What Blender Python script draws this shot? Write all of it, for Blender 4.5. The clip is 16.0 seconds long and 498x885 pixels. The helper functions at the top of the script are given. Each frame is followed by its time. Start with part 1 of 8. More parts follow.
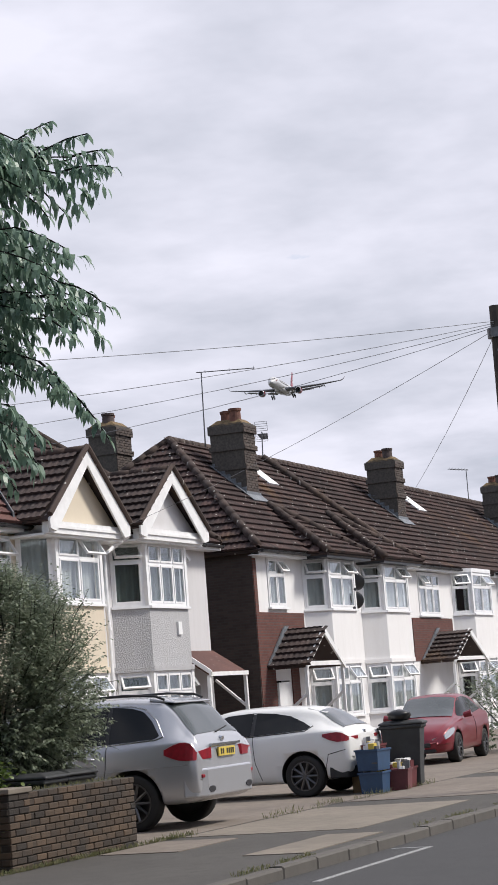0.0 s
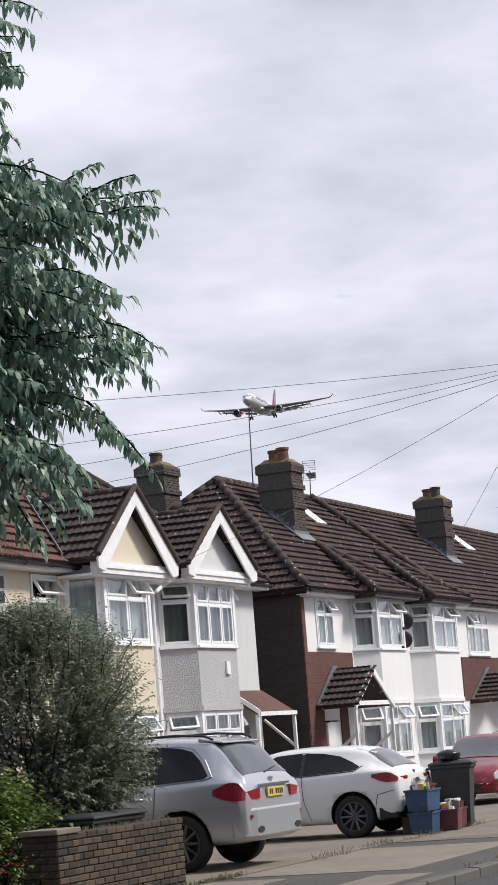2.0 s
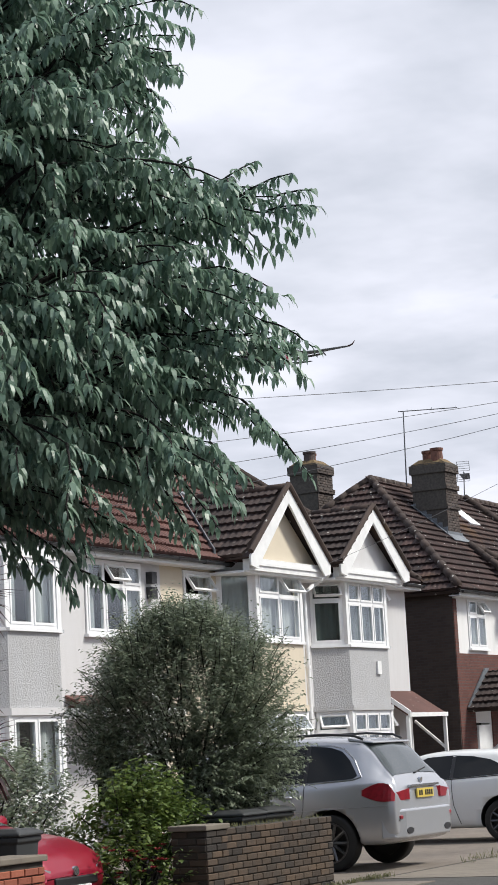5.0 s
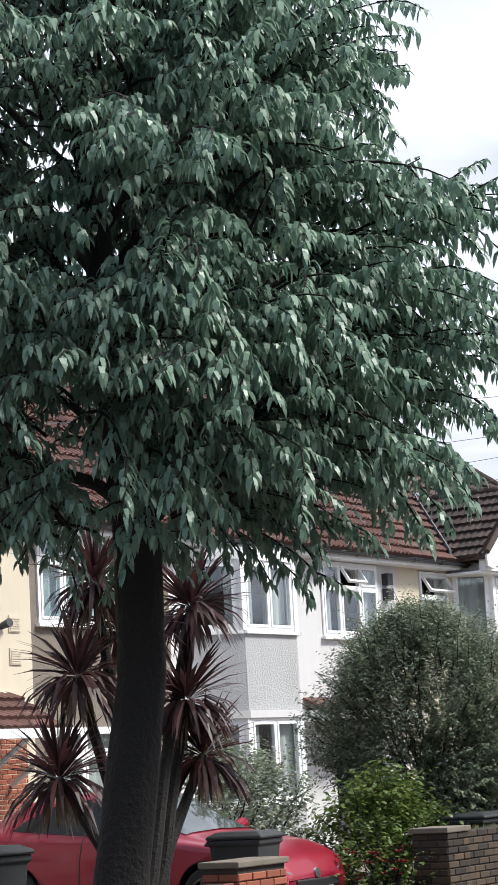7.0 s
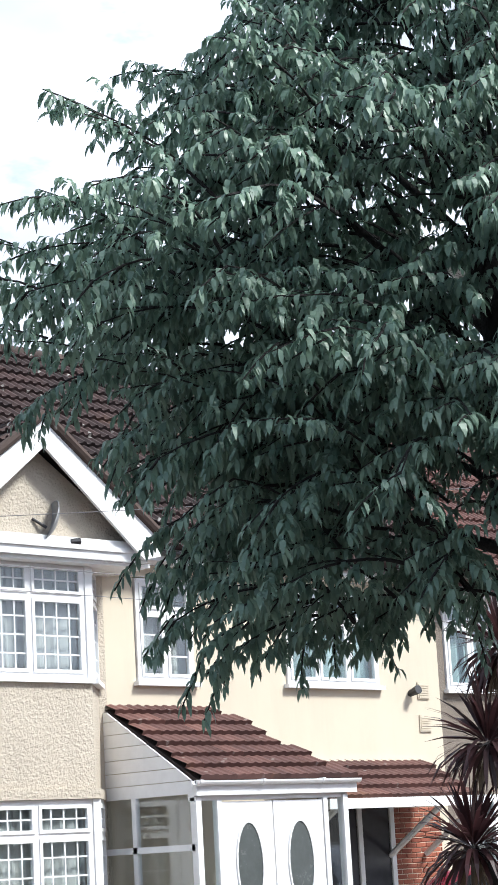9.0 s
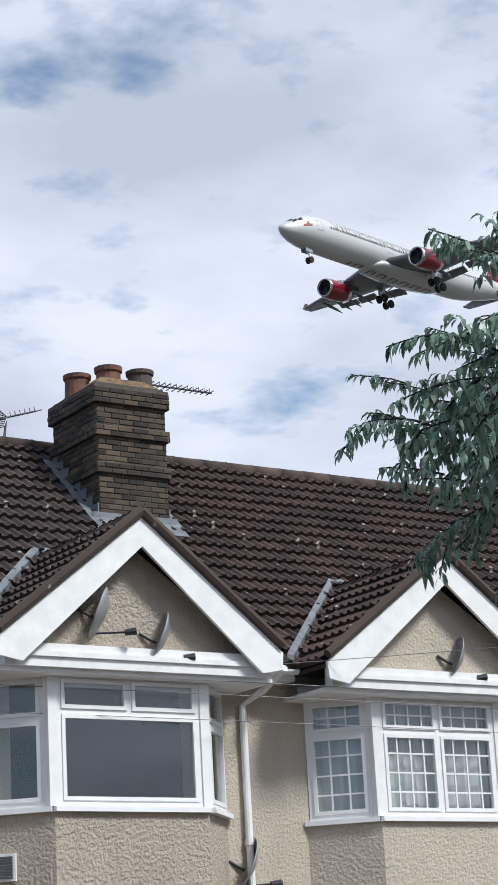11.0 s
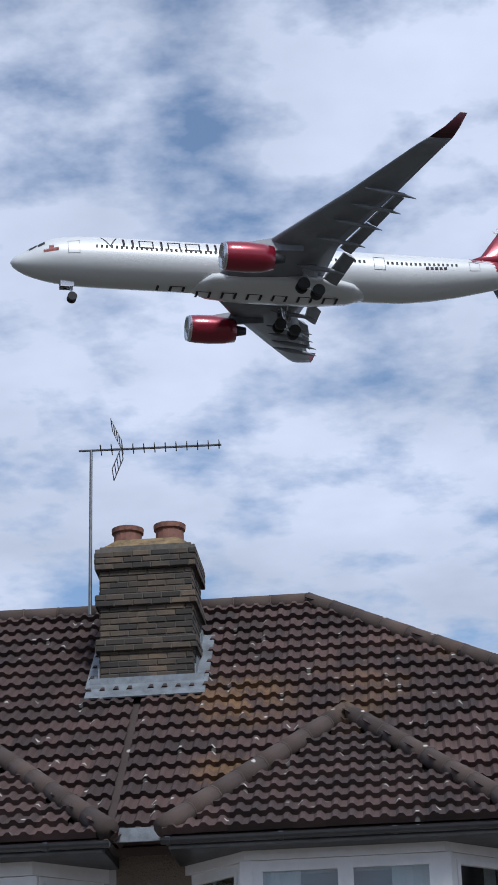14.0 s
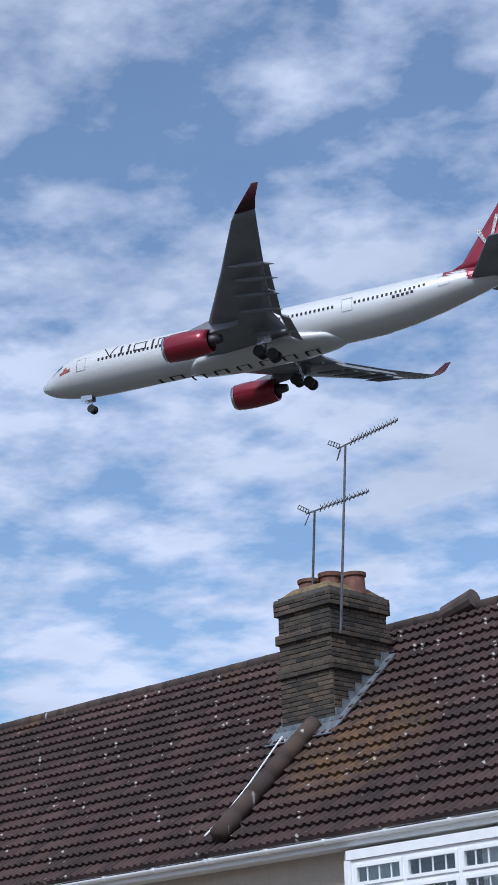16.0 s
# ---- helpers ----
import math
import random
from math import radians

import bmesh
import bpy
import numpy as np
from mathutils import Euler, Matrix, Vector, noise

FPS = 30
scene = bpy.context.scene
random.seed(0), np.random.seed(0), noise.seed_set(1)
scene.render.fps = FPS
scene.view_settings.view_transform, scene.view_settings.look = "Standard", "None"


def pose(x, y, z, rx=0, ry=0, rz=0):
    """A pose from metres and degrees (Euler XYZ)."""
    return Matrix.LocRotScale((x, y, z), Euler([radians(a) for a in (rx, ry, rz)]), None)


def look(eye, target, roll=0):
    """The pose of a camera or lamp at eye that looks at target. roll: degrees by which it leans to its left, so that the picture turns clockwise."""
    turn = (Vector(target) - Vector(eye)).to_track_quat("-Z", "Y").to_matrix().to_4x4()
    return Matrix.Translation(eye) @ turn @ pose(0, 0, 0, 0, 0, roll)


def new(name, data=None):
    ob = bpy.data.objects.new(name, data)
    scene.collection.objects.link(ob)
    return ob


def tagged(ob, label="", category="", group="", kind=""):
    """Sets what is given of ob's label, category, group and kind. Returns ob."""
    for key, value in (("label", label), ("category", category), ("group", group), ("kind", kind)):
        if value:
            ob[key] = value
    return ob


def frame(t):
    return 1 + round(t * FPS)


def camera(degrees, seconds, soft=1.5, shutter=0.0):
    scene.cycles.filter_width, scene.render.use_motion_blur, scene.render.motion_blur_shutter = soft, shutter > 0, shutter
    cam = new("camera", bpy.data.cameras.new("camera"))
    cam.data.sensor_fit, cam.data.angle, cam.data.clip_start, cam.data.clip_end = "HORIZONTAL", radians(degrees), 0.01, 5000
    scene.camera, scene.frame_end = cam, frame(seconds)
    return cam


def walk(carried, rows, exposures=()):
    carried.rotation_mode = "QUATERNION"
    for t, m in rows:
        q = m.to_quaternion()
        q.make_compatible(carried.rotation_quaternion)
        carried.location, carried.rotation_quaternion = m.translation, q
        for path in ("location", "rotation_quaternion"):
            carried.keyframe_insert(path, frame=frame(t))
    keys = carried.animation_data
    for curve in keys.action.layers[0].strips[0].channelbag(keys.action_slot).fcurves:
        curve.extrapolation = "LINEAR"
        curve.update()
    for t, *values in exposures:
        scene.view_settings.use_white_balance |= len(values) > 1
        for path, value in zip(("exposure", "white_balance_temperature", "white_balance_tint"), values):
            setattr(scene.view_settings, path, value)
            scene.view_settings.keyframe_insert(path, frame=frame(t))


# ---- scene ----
cam = camera(13.72, 16.0, soft=1.6)
walk(cam, [
    (0.0, pose(0, 0, 1.6, 97.14, 4.40, -67.30)),
    (0.5, pose(0, 0, 1.6, 97.58, 4.45, -67.04)),
    (1.0, pose(0, 0, 1.6, 97.92, 4.45, -66.77)),
    (1.5, pose(0, 0, 1.6, 98.16, 4.46, -66.42)),
    (2.0, pose(0, 0, 1.6, 98.33, 4.43, -65.96)),
    (2.5, pose(0, 0, 1.6, 98.43, 4.32, -65.36)),
    (3.0, pose(0, 0, 1.6, 98.50, 4.24, -64.65)),
    (5.3, pose(0, 0, 1.6, 98.60, 2.86, -61.26)),
    (5.5, pose(0, 0, 1.6, 98.63, 2.75, -60.81)),
    (6.0, pose(0, 0, 1.6, 98.68, 2.60, -59.40)),
    (6.5, pose(0, 0, 1.6, 98.78, 2.60, -57.59)),
    (7.0, pose(0, 0, 1.6, 98.97, 3.14, -55.30)),
    (7.5, pose(0, 0, 1.6, 99.37, 3.32, -52.60)),
    (8.0, pose(0, 0, 1.6, 99.95, 3.50, -49.63)),
    (8.5, pose(0, 0, 1.6, 100.60, 3.26, -46.76)),
    (8.7, pose(0, 0, 1.6, 100.87, 3.16, -45.61)),
    (10.8, pose(0, 0, 1.6, 105.15, 3.07, -34.25)),
    (11.0, pose(0, 0, 1.6, 105.79, 3.10, -32.72)),
    (11.5, pose(0, 0, 1.6, 107.48, 3.27, -28.12)),
    (12.0, pose(0, 0, 1.6, 109.07, 3.42, -22.87)),
    (12.5, pose(0, 0, 1.6, 110.47, 3.66, -16.98)),
    (13.0, pose(0, 0, 1.6, 111.16, 3.91, -10.37)),
    (13.3, pose(0, 0, 1.6, 111.48, 2.33, -6.42)),
    (13.5, pose(0, 0, 1.6, 111.60, 2.05, -3.45)),
    (13.8, pose(0, 0, 1.6, 111.79, 1.63, 1.65)),
    (14.0, pose(0, 0, 1.6, 111.82, 1.81, 5.34)),
    (14.2, pose(0, 0, 1.6, 111.81, 1.67, 9.12)),
    (14.5, pose(0, 0, 1.6, 111.58, 1.86, 15.04)),
    (14.8, pose(0, 0, 1.6, 111.19, 2.03, 20.99)),
    (15.0, pose(0, 0, 1.6, 111.01, 2.59, 25.24)),
    (15.4, pose(0, 0, 1.6, 110.24, 1.80, 33.29)),
    (15.6, pose(0, 0, 1.6, 109.72, 1.77, 37.31)),
    (15.8, pose(0, 0, 1.6, 109.25, 2.17, 41.36)),
    (16.0, pose(0, 0, 1.6, 108.70, 2.05, 45.26)),
], exposures=[(0.0, 0.3, 6500, 10), (6.0, 0.45, 6450, 6), (7.0, 0.72, 6350, 6), (8.0, 1.03, 6100, 6), (8.7, 1.03, 6050, 6), (9.6, 0.6, 6100, 5), (10.8, 0.3, 6080, 5), (12.5, 0.08, 5850, 6), (13.5, -0.02, 5750, 6), (14.5, 0.16, 5650, 6), (15.3, 0.12, 5560, 7), (16.0, 0.06, 5480, 7)])


# ---------------------------------------------------------------- node helpers
def mat_nodes(name):
    m = bpy.data.materials.new(name)
    m.use_nodes = True
    nt = m.node_tree
    return m, nt, nt.nodes["Principled BSDF"]


def node(nt, kind, **props):
    n = nt.nodes.new(kind)
    for k, v in props.items():
        if k in n.inputs:
            n.inputs[k].default_value = v
    return n


def noise_node(nt, scale, detail=4.0, rough=0.6, vec=None):
    n = nt.nodes.new("ShaderNodeTexNoise")
    n.inputs["Scale"].default_value = scale
    n.inputs["Detail"].default_value = detail
    n.inputs["Roughness"].default_value = rough
    if vec is not None:
        nt.links.new(vec, n.inputs["Vector"])
    return n.outputs["Fac"]


def ramp(nt, fac, stops):
    r = nt.nodes.new("ShaderNodeValToRGB")
    el = r.color_ramp.elements
    while len(el) < len(stops):
        el.new(0.5)
    for e, (p, c) in zip(el, stops):
        e.position = p
        e.color = (*c, 1) if len(c) == 3 else c
    nt.links.new(fac, r.inputs["Fac"])
    return r.outputs["Color"]


def mix(nt, fac, a, b, mode="MIX"):
    n = nt.nodes.new("ShaderNodeMix")
    n.data_type, n.blend_type = "RGBA", mode
    for sock, v in ((n.inputs[0], fac), (n.inputs[6], a), (n.inputs[7], b)):
        if hasattr(v, "is_output"):
            nt.links.new(v, sock)
        elif isinstance(v, (int, float)):
            sock.default_value = v
        else:
            sock.default_value = (*v, 1)
    return n.outputs[2]


def math_node(nt, op, a, b=0.0):
    n = nt.nodes.new("ShaderNodeMath")
    n.operation = op
    for sock, v in zip(n.inputs, (a, b)):
        if hasattr(v, "is_output"):
            nt.links.new(v, sock)
        else:
            sock.default_value = v
    return n.outputs[0]


def bump(nt, bsdf, height, strength=0.4, dist=0.01):
    b = nt.nodes.new("ShaderNodeBump")
    b.inputs["Strength"].default_value = strength
    b.inputs["Distance"].default_value = dist
    nt.links.new(height, b.inputs["Height"])
    nt.links.new(b.outputs["Normal"], bsdf.inputs["Normal"])


def obj_vec(nt):
    return nt.nodes.new("ShaderNodeTexCoord").outputs["Object"]


def geo_vec(nt):
    return nt.nodes.new("ShaderNodeNewGeometry").outputs["Position"]


# ---------------------------------------------------------------- sky and sun
world = bpy.data.worlds.new("sky")
scene.world = world
world.use_nodes = True
wt = world.node_tree
sky = wt.nodes.new("ShaderNodeTexSky")
sky.sky_type = "NISHITA"
sky.sun_disc = False
SUN_EL, SUN_AZ = radians(48), radians(155)
sky.sun_elevation, sky.sun_rotation = SUN_EL, SUN_AZ
wdir = wt.nodes.new("ShaderNodeTexCoord").outputs["Generated"]
sep = wt.nodes.new("ShaderNodeSeparateXYZ")
wt.links.new(wdir, sep.inputs[0])
den = math_node(wt, "ADD", math_node(wt, "MAXIMUM", sep.outputs["Z"], 0.0), 0.13)
comb = wt.nodes.new("ShaderNodeCombineXYZ")
wt.links.new(math_node(wt, "DIVIDE", sep.outputs["X"], den), comb.inputs["X"])
wt.links.new(math_node(wt, "DIVIDE", sep.outputs["Y"], den), comb.inputs["Y"])
comb.inputs["Z"].default_value = 2.3
big = noise_node(wt, 1.1, 3.0, 0.5, comb.outputs[0])
mid = noise_node(wt, 4.2, 6.0, 0.58, comb.outputs[0])
fine = noise_node(wt, 9.5, 5.0, 0.55, comb.outputs[0])
veil = math_node(wt, "SUBTRACT", math_node(wt, "MULTIPLY", math_node(wt, "MAXIMUM", math_node(wt, "SUBTRACT", sep.outputs["X"], 0.38), 0.0), 0.24), math_node(wt, "ADD", math_node(wt, "MULTIPLY", math_node(wt, "MINIMUM", sep.outputs["X"], 0.0), -0.095), 0.006))
cover = math_node(wt, "ADD", math_node(wt, "ADD", math_node(wt, "MULTIPLY", big, 0.14), 0.14), math_node(wt, "ADD", math_node(wt, "MULTIPLY", mid, 0.38), math_node(wt, "MULTIPLY", fine, 0.47)))
cover = math_node(wt, "ADD", cover, veil)
cover_fac = ramp(wt, cover, [(0.50, (0.10, 0.10, 0.10)), (0.635, (1, 1, 1))])
shade = ramp(wt, noise_node(wt, 2.3, 5.0, 0.55, comb.outputs[0]), [(0.33, (0.47, 0.49, 0.57)), (0.66, (0.73, 0.73, 0.83))])
blue = mix(wt, 1.0, sky.outputs["Color"], (0.115, 0.115, 0.115), "MULTIPLY")
skycol = mix(wt, cover_fac, blue, shade)
bg = wt.nodes["Background"]
wt.links.new(skycol, bg.inputs["Color"])
bg.inputs["Strength"].default_value = 1.0

sun_data = bpy.data.lights.new("sun", "SUN")
sun_data.energy, sun_data.angle, sun_data.color = 3.3, radians(12), (1.0, 0.95, 0.88)
sun = new("sun", sun_data)
sdir = Vector((math.sin(SUN_AZ) * math.cos(SUN_EL), math.cos(SUN_AZ) * math.cos(SUN_EL), math.sin(SUN_EL)))
sun.matrix_world = look(sdir * 60, (0, 0, 0))


# ---------------------------------------------------------------- materials
def rough_paint(name, col, grain=60.0, bumpd=0.01, strength=0.5, dirt=0.25, rough=0.85, soil=(0.28, 0.25, 0.2)):
    """Painted render or pebbledash: grain relief, broad stains, rain streaks."""
    m, nt, b = mat_nodes(name)
    v = geo_vec(nt)
    mp = nt.nodes.new("ShaderNodeMapping")
    mp.inputs["Scale"].default_value = (3.0, 3.0, 0.45)
    nt.links.new(v, mp.inputs["Vector"])
    streak = ramp(nt, noise_node(nt, 1.4, 6, 0.65, mp.outputs[0]), [(0.45, (0, 0, 0)), (0.8, (1, 1, 1))])
    g = noise_node(nt, grain, 3, 0.6, v)
    c = mix(nt, math_node(nt, "MULTIPLY", streak, dirt), col, soil)
    c = mix(nt, math_node(nt, "MULTIPLY", g, 0.35), c, tuple(x * 0.72 for x in col))
    broad = ramp(nt, noise_node(nt, 0.75, 5, 0.6, v), [(0.40, (0, 0, 0)), (0.66, (1, 1, 1))])
    c = mix(nt, math_node(nt, "MULTIPLY", broad, dirt * 0.7), c, tuple(x * 0.6 for x in col))
    nt.links.new(c, b.inputs["Base Color"])
    b.inputs["Roughness"].default_value = rough
    bump(nt, b, g, strength, bumpd)
    return m


def plain(name, col, rough=0.5, metal=0.0, var=0.12, scale=9.0, coat=0.0, bumps=0.0):
    m, nt, b = mat_nodes(name)
    v = geo_vec(nt) if metal < 0 else obj_vec(nt)
    n = noise_node(nt, scale, 5, 0.62, v)
    c = mix(nt, ramp(nt, n, [(0.35, (0, 0, 0)), (0.7, (1, 1, 1))]), tuple(x * (1 - var) for x in col), tuple(min(1, x * (1 + var)) for x in col))
    nt.links.new(c, b.inputs["Base Color"])
    r = math_node(nt, "ADD", math_node(nt, "MULTIPLY", n, 0.2), rough - 0.1)
    nt.links.new(r, b.inputs["Roughness"])
    b.inputs["Metallic"].default_value = max(0.0, metal)
    b.inputs["Coat Weight"].default_value = coat
    if bumps:
        bump(nt, b, noise_node(nt, scale * 6, 3, 0.6, v), bumps, 0.01)
    return m


def tile_mat(name, dark, light, lichen=0.5, moss=(0.32, 0.17, 0.05)):
    """Weathered concrete roof tiles: a tone a tile, grime, pale lichen dots, ochre patches."""
    m, nt, b = mat_nodes(name)
    v = geo_vec(nt)
    isl = nt.nodes.new("ShaderNodeNewGeometry").outputs["Random Per Island"]
    oi = nt.nodes.new("ShaderNodeObjectInfo").outputs["Random"]
    tone = math_node(nt, "FRACT", math_node(nt, "ADD", isl, oi))
    c = mix(nt, tone, dark, light)
    grime = ramp(nt, noise_node(nt, 0.7, 5, 0.6, v), [(0.38, (0, 0, 0)), (0.66, (1, 1, 1))])
    c = mix(nt, math_node(nt, "MULTIPLY", grime, 0.55), c, tuple(x * 0.6 for x in dark))
    patch = ramp(nt, noise_node(nt, 0.33, 6, 0.7, v), [(0.60, (0, 0, 0)), (0.72, (1, 1, 1))])
    c = mix(nt, math_node(nt, "MULTIPLY", patch, 0.25), c, moss)
    blot = ramp(nt, noise_node(nt, 4.5, 6, 0.75, v), [(0.40, (0, 0, 0)), (0.62, (1, 1, 1))])
    for cx, cy, cz, rr in ((-19.9, 22.3, 7.0, 1.5), (-2.05, 22.9, 7.6, 0.85), (-2.15, 21.7, 6.55, 0.45)):
        dist = nt.nodes.new("ShaderNodeVectorMath")
        dist.operation = "DISTANCE"
        nt.links.new(v, dist.inputs[0])
        dist.inputs[1].default_value = (cx, cy, cz)
        near = ramp(nt, math_node(nt, "DIVIDE", dist.outputs["Value"], rr), [(0.45, (1, 1, 1)), (1.0, (0, 0, 0))])
        c = mix(nt, math_node(nt, "MULTIPLY", math_node(nt, "MULTIPLY", near, blot), 0.75), c, (0.16, 0.085, 0.028))
    vor = nt.nodes.new("ShaderNodeTexVoronoi")
    vor.voronoi_dimensions = "2D"
    vor.inputs["Scale"].default_value = 2.6
    nt.links.new(v, vor.inputs["Vector"])
    dots = ramp(nt, vor.outputs["Distance"], [(0.045, (1, 1, 1)), (0.08, (0, 0, 0))])
    some = ramp(nt, noise_node(nt, 1.7, 2, 0.5, v), [(0.44, (0, 0, 0)), (0.52, (1, 1, 1))])
    c = mix(nt, math_node(nt, "MULTIPLY", math_node(nt, "MULTIPLY", dots, some), lichen), c, (0.5, 0.48, 0.44))
    nt.links.new(c, b.inputs["Base Color"])
    b.inputs["Roughness"].default_value = 0.9
    bump(nt, b, noise_node(nt, 70, 3, 0.7, v), 0.5, 0.006)
    return m


def brick_mat(name, dark, light, soot=0.4):
    m, nt, b = mat_nodes(name)
    v = geo_vec(nt)
    isl = nt.nodes.new("ShaderNodeNewGeometry").outputs["Random Per Island"]
    oi = nt.nodes.new("ShaderNodeObjectInfo").outputs["Random"]
    tone = math_node(nt, "FRACT", math_node(nt, "ADD", isl, oi))
    c = mix(nt, tone, dark, light)
    s = ramp(nt, noise_node(nt, 2.2, 5, 0.65, v), [(0.4, (0, 0, 0)), (0.7, (1, 1, 1))])
    c = mix(nt, math_node(nt, "MULTIPLY", s, soot), c, (0.03, 0.028, 0.026))
    nt.links.new(c, b.inputs["Base Color"])
    b.inputs["Roughness"].default_value = 0.9
    bump(nt, b, noise_node(nt, 60, 4, 0.7, v), 0.6, 0.008)
    return m


def glass_mat(name, tint, rough=0.03):
    """Window glass: dim see-through with a clear reflection."""
    m, nt, b = mat_nodes(name)
    nt.nodes.remove(b)
    tr = node(nt, "ShaderNodeBsdfTransparent", Color=(*tint, 1))
    gl = node(nt, "ShaderNodeBsdfGlossy", Roughness=rough, Color=(0.95, 0.97, 1, 1))
    lw = nt.nodes.new("ShaderNodeLayerWeight")
    lw.inputs["Blend"].default_value = 0.5
    gloss = math_node(nt, "ADD", math_node(nt, "MULTIPLY", math_node(nt, "POWER", lw.outputs["Facing"], 4.0), 0.9), 0.07)
    ms = nt.nodes.new("ShaderNodeMixShader")
    nt.links.new(gloss, ms.inputs[0])
    nt.links.new(tr.outputs[0], ms.inputs[1])
    nt.links.new(gl.outputs[0], ms.inputs[2])
    nt.links.new(ms.outputs[0], nt.nodes["Material Output"].inputs["Surface"])
    return m


def leaf_mat(name, dark, light, rough=0.42, wax=0.5):
    m, nt, b = mat_nodes(name)
    isl = nt.nodes.new("ShaderNodeNewGeometry").outputs["Random Per Island"]
    c = mix(nt, isl, dark, light)
    big_n = noise_node(nt, 0.9, 3, 0.5, geo_vec(nt))
    c = mix(nt, math_node(nt, "MULTIPLY", big_n, 0.3), c, tuple(x * 0.75 for x in dark))
    nt.links.new(c, b.inputs["Base Color"])
    b.inputs["Roughness"].default_value = rough
    b.inputs["Specular IOR Level"].default_value = wax
    tl = node(nt, "ShaderNodeBsdfTranslucent")
    nt.links.new(c, tl.inputs["Color"])
    ms = nt.nodes.new("ShaderNodeMixShader")
    ms.inputs[0].default_value = 0.36
    nt.links.new(b.outputs[0], ms.inputs[1])
    nt.links.new(tl.outputs[0], ms.inputs[2])
    nt.links.new(ms.outputs[0], nt.nodes["Material Output"].inputs["Surface"])
    return m


CREAM = rough_paint("cream render", (0.54, 0.475, 0.39), 24, 0.035, 0.9, 0.3)
CREAM2 = rough_paint("smooth cream render", (0.66, 0.58, 0.46), 90, 0.004, 0.25, 0.12)
PEBBLE = rough_paint("cream pebbledash", (0.46, 0.395, 0.325), 22, 0.05, 1.0, 0.4)
PEBBLE_BROWN = rough_paint("brown pebbledash", (0.24, 0.20, 0.165), 38, 0.03, 1.0, 0.35)
GREY = rough_paint("grey render", (0.46, 0.46, 0.475), 34, 0.022, 0.9, 0.25)
PALE = rough_paint("pale grey render", (0.62, 0.61, 0.62), 60, 0.006, 0.4, 0.18)
WHITE_WALL = rough_paint("white render", (0.80, 0.79, 0.79), 60, 0.006, 0.35, 0.12)
UPVC = plain("white plastic", (0.80, 0.80, 0.81), 0.35, 0, 0.04, 6)
FASCIA = plain("white board", (0.78, 0.78, 0.78), 0.45, 0, 0.07, 5)
BLACK_PL = plain("black gutter", (0.025, 0.026, 0.03), 0.4, 0, 0.2, 8)
LEAD = plain("lead flashing", (0.17, 0.185, 0.205), 0.5, 0.3, 0.3, 7, 0, 0.3)
TILE_BROWN = tile_mat("brown roof tiles", (0.030, 0.018, 0.017), (0.076, 0.042, 0.037), 0.7)
TILE_DARK = tile_mat("dark roof tiles", (0.034, 0.024, 0.023), (0.068, 0.046, 0.041), 0.65)
TILE_RED = tile_mat("red roof tiles", (0.088, 0.041, 0.036), (0.158, 0.075, 0.061), 0.25)
RIDGE_T = tile_mat("ridge tiles", (0.044, 0.030, 0.026), (0.080, 0.054, 0.044), 0.8)
BRICK_YEL = brick_mat("sooty stock brick", (0.018, 0.015, 0.013), (0.120, 0.086, 0.058), 0.92)
BRICK_BRN = brick_mat("brown brick", (0.024, 0.018, 0.014), (0.100, 0.066, 0.042), 0.75)
BRICK_RED = brick_mat("red brick", (0.20, 0.055, 0.035), (0.34, 0.11, 0.065), 0.2)
BRICK_FLANK = brick_mat("red-brown flank brick", (0.075, 0.046, 0.036), (0.16, 0.10, 0.075), 0.35)
BRICK_DARK = brick_mat("dark flank brick", (0.055, 0.042, 0.038), (0.10, 0.075, 0.065), 0.35)
MORTAR = plain("mortar", (0.050, 0.045, 0.038), 0.95, -1, 0.25, 14)
MORTAR_DK = plain("sooty mortar", (0.09, 0.08, 0.07), 0.95, -1, 0.3, 14)
CLAY = plain("clay pot", (0.16, 0.07, 0.05), 0.8, 0, 0.35, 7, 0, 0.3)
CLAY_DK = plain("dark clay pot", (0.075, 0.055, 0.05), 0.8, 0, 0.3, 7, 0, 0.3)
FLAUNCH = plain("mossy mortar flaunching", (0.16, 0.11, 0.055), 0.95, -1, 0.5, 9, 0, 0.5)
GLASS = glass_mat("window glass", (0.91, 0.94, 0.94))
CURTAIN = plain("net curtain", (0.46, 0.47, 0.47), 0.9, 0, 0.1, 3)
CURTAIN_B = plain("pale blue curtain", (0.33, 0.43, 0.43), 0.9, 0, 0.12, 3)
CURTAIN_G = plain("grey green curtain", (0.10, 0.13, 0.12), 0.9, 0, 0.15, 3)
# near-black, so the dimness indoors is put into the lining's colour
ROOM = plain("room darkened by colour", (0.06, 0.058, 0.056), 0.9, 0, 0.1, 1)
ASPHALT = rough_paint("asphalt", (0.044, 0.043, 0.045), 120, 0.006, 0.6, 0.3, 0.85, (0.10, 0.10, 0.10))
TARMAC = rough_paint("patched pavement", (0.072, 0.066, 0.060), 70, 0.006, 0.5, 0.8, 0.9, (0.035, 0.033, 0.03))
CONCRETE = rough_paint("concrete slab", (0.215, 0.185, 0.15), 50, 0.006, 0.4, 0.75, 0.9, (0.10, 0.085, 0.07))
KERB = rough_paint("worn kerb stone", (0.115, 0.105, 0.095), 60, 0.008, 0.6, 0.6, 0.9, (0.05, 0.05, 0.045))
YARD = rough_paint("forecourt concrete", (0.20, 0.168, 0.14), 40, 0.006, 0.4, 0.8, 0.9, (0.085, 0.068, 0.055))
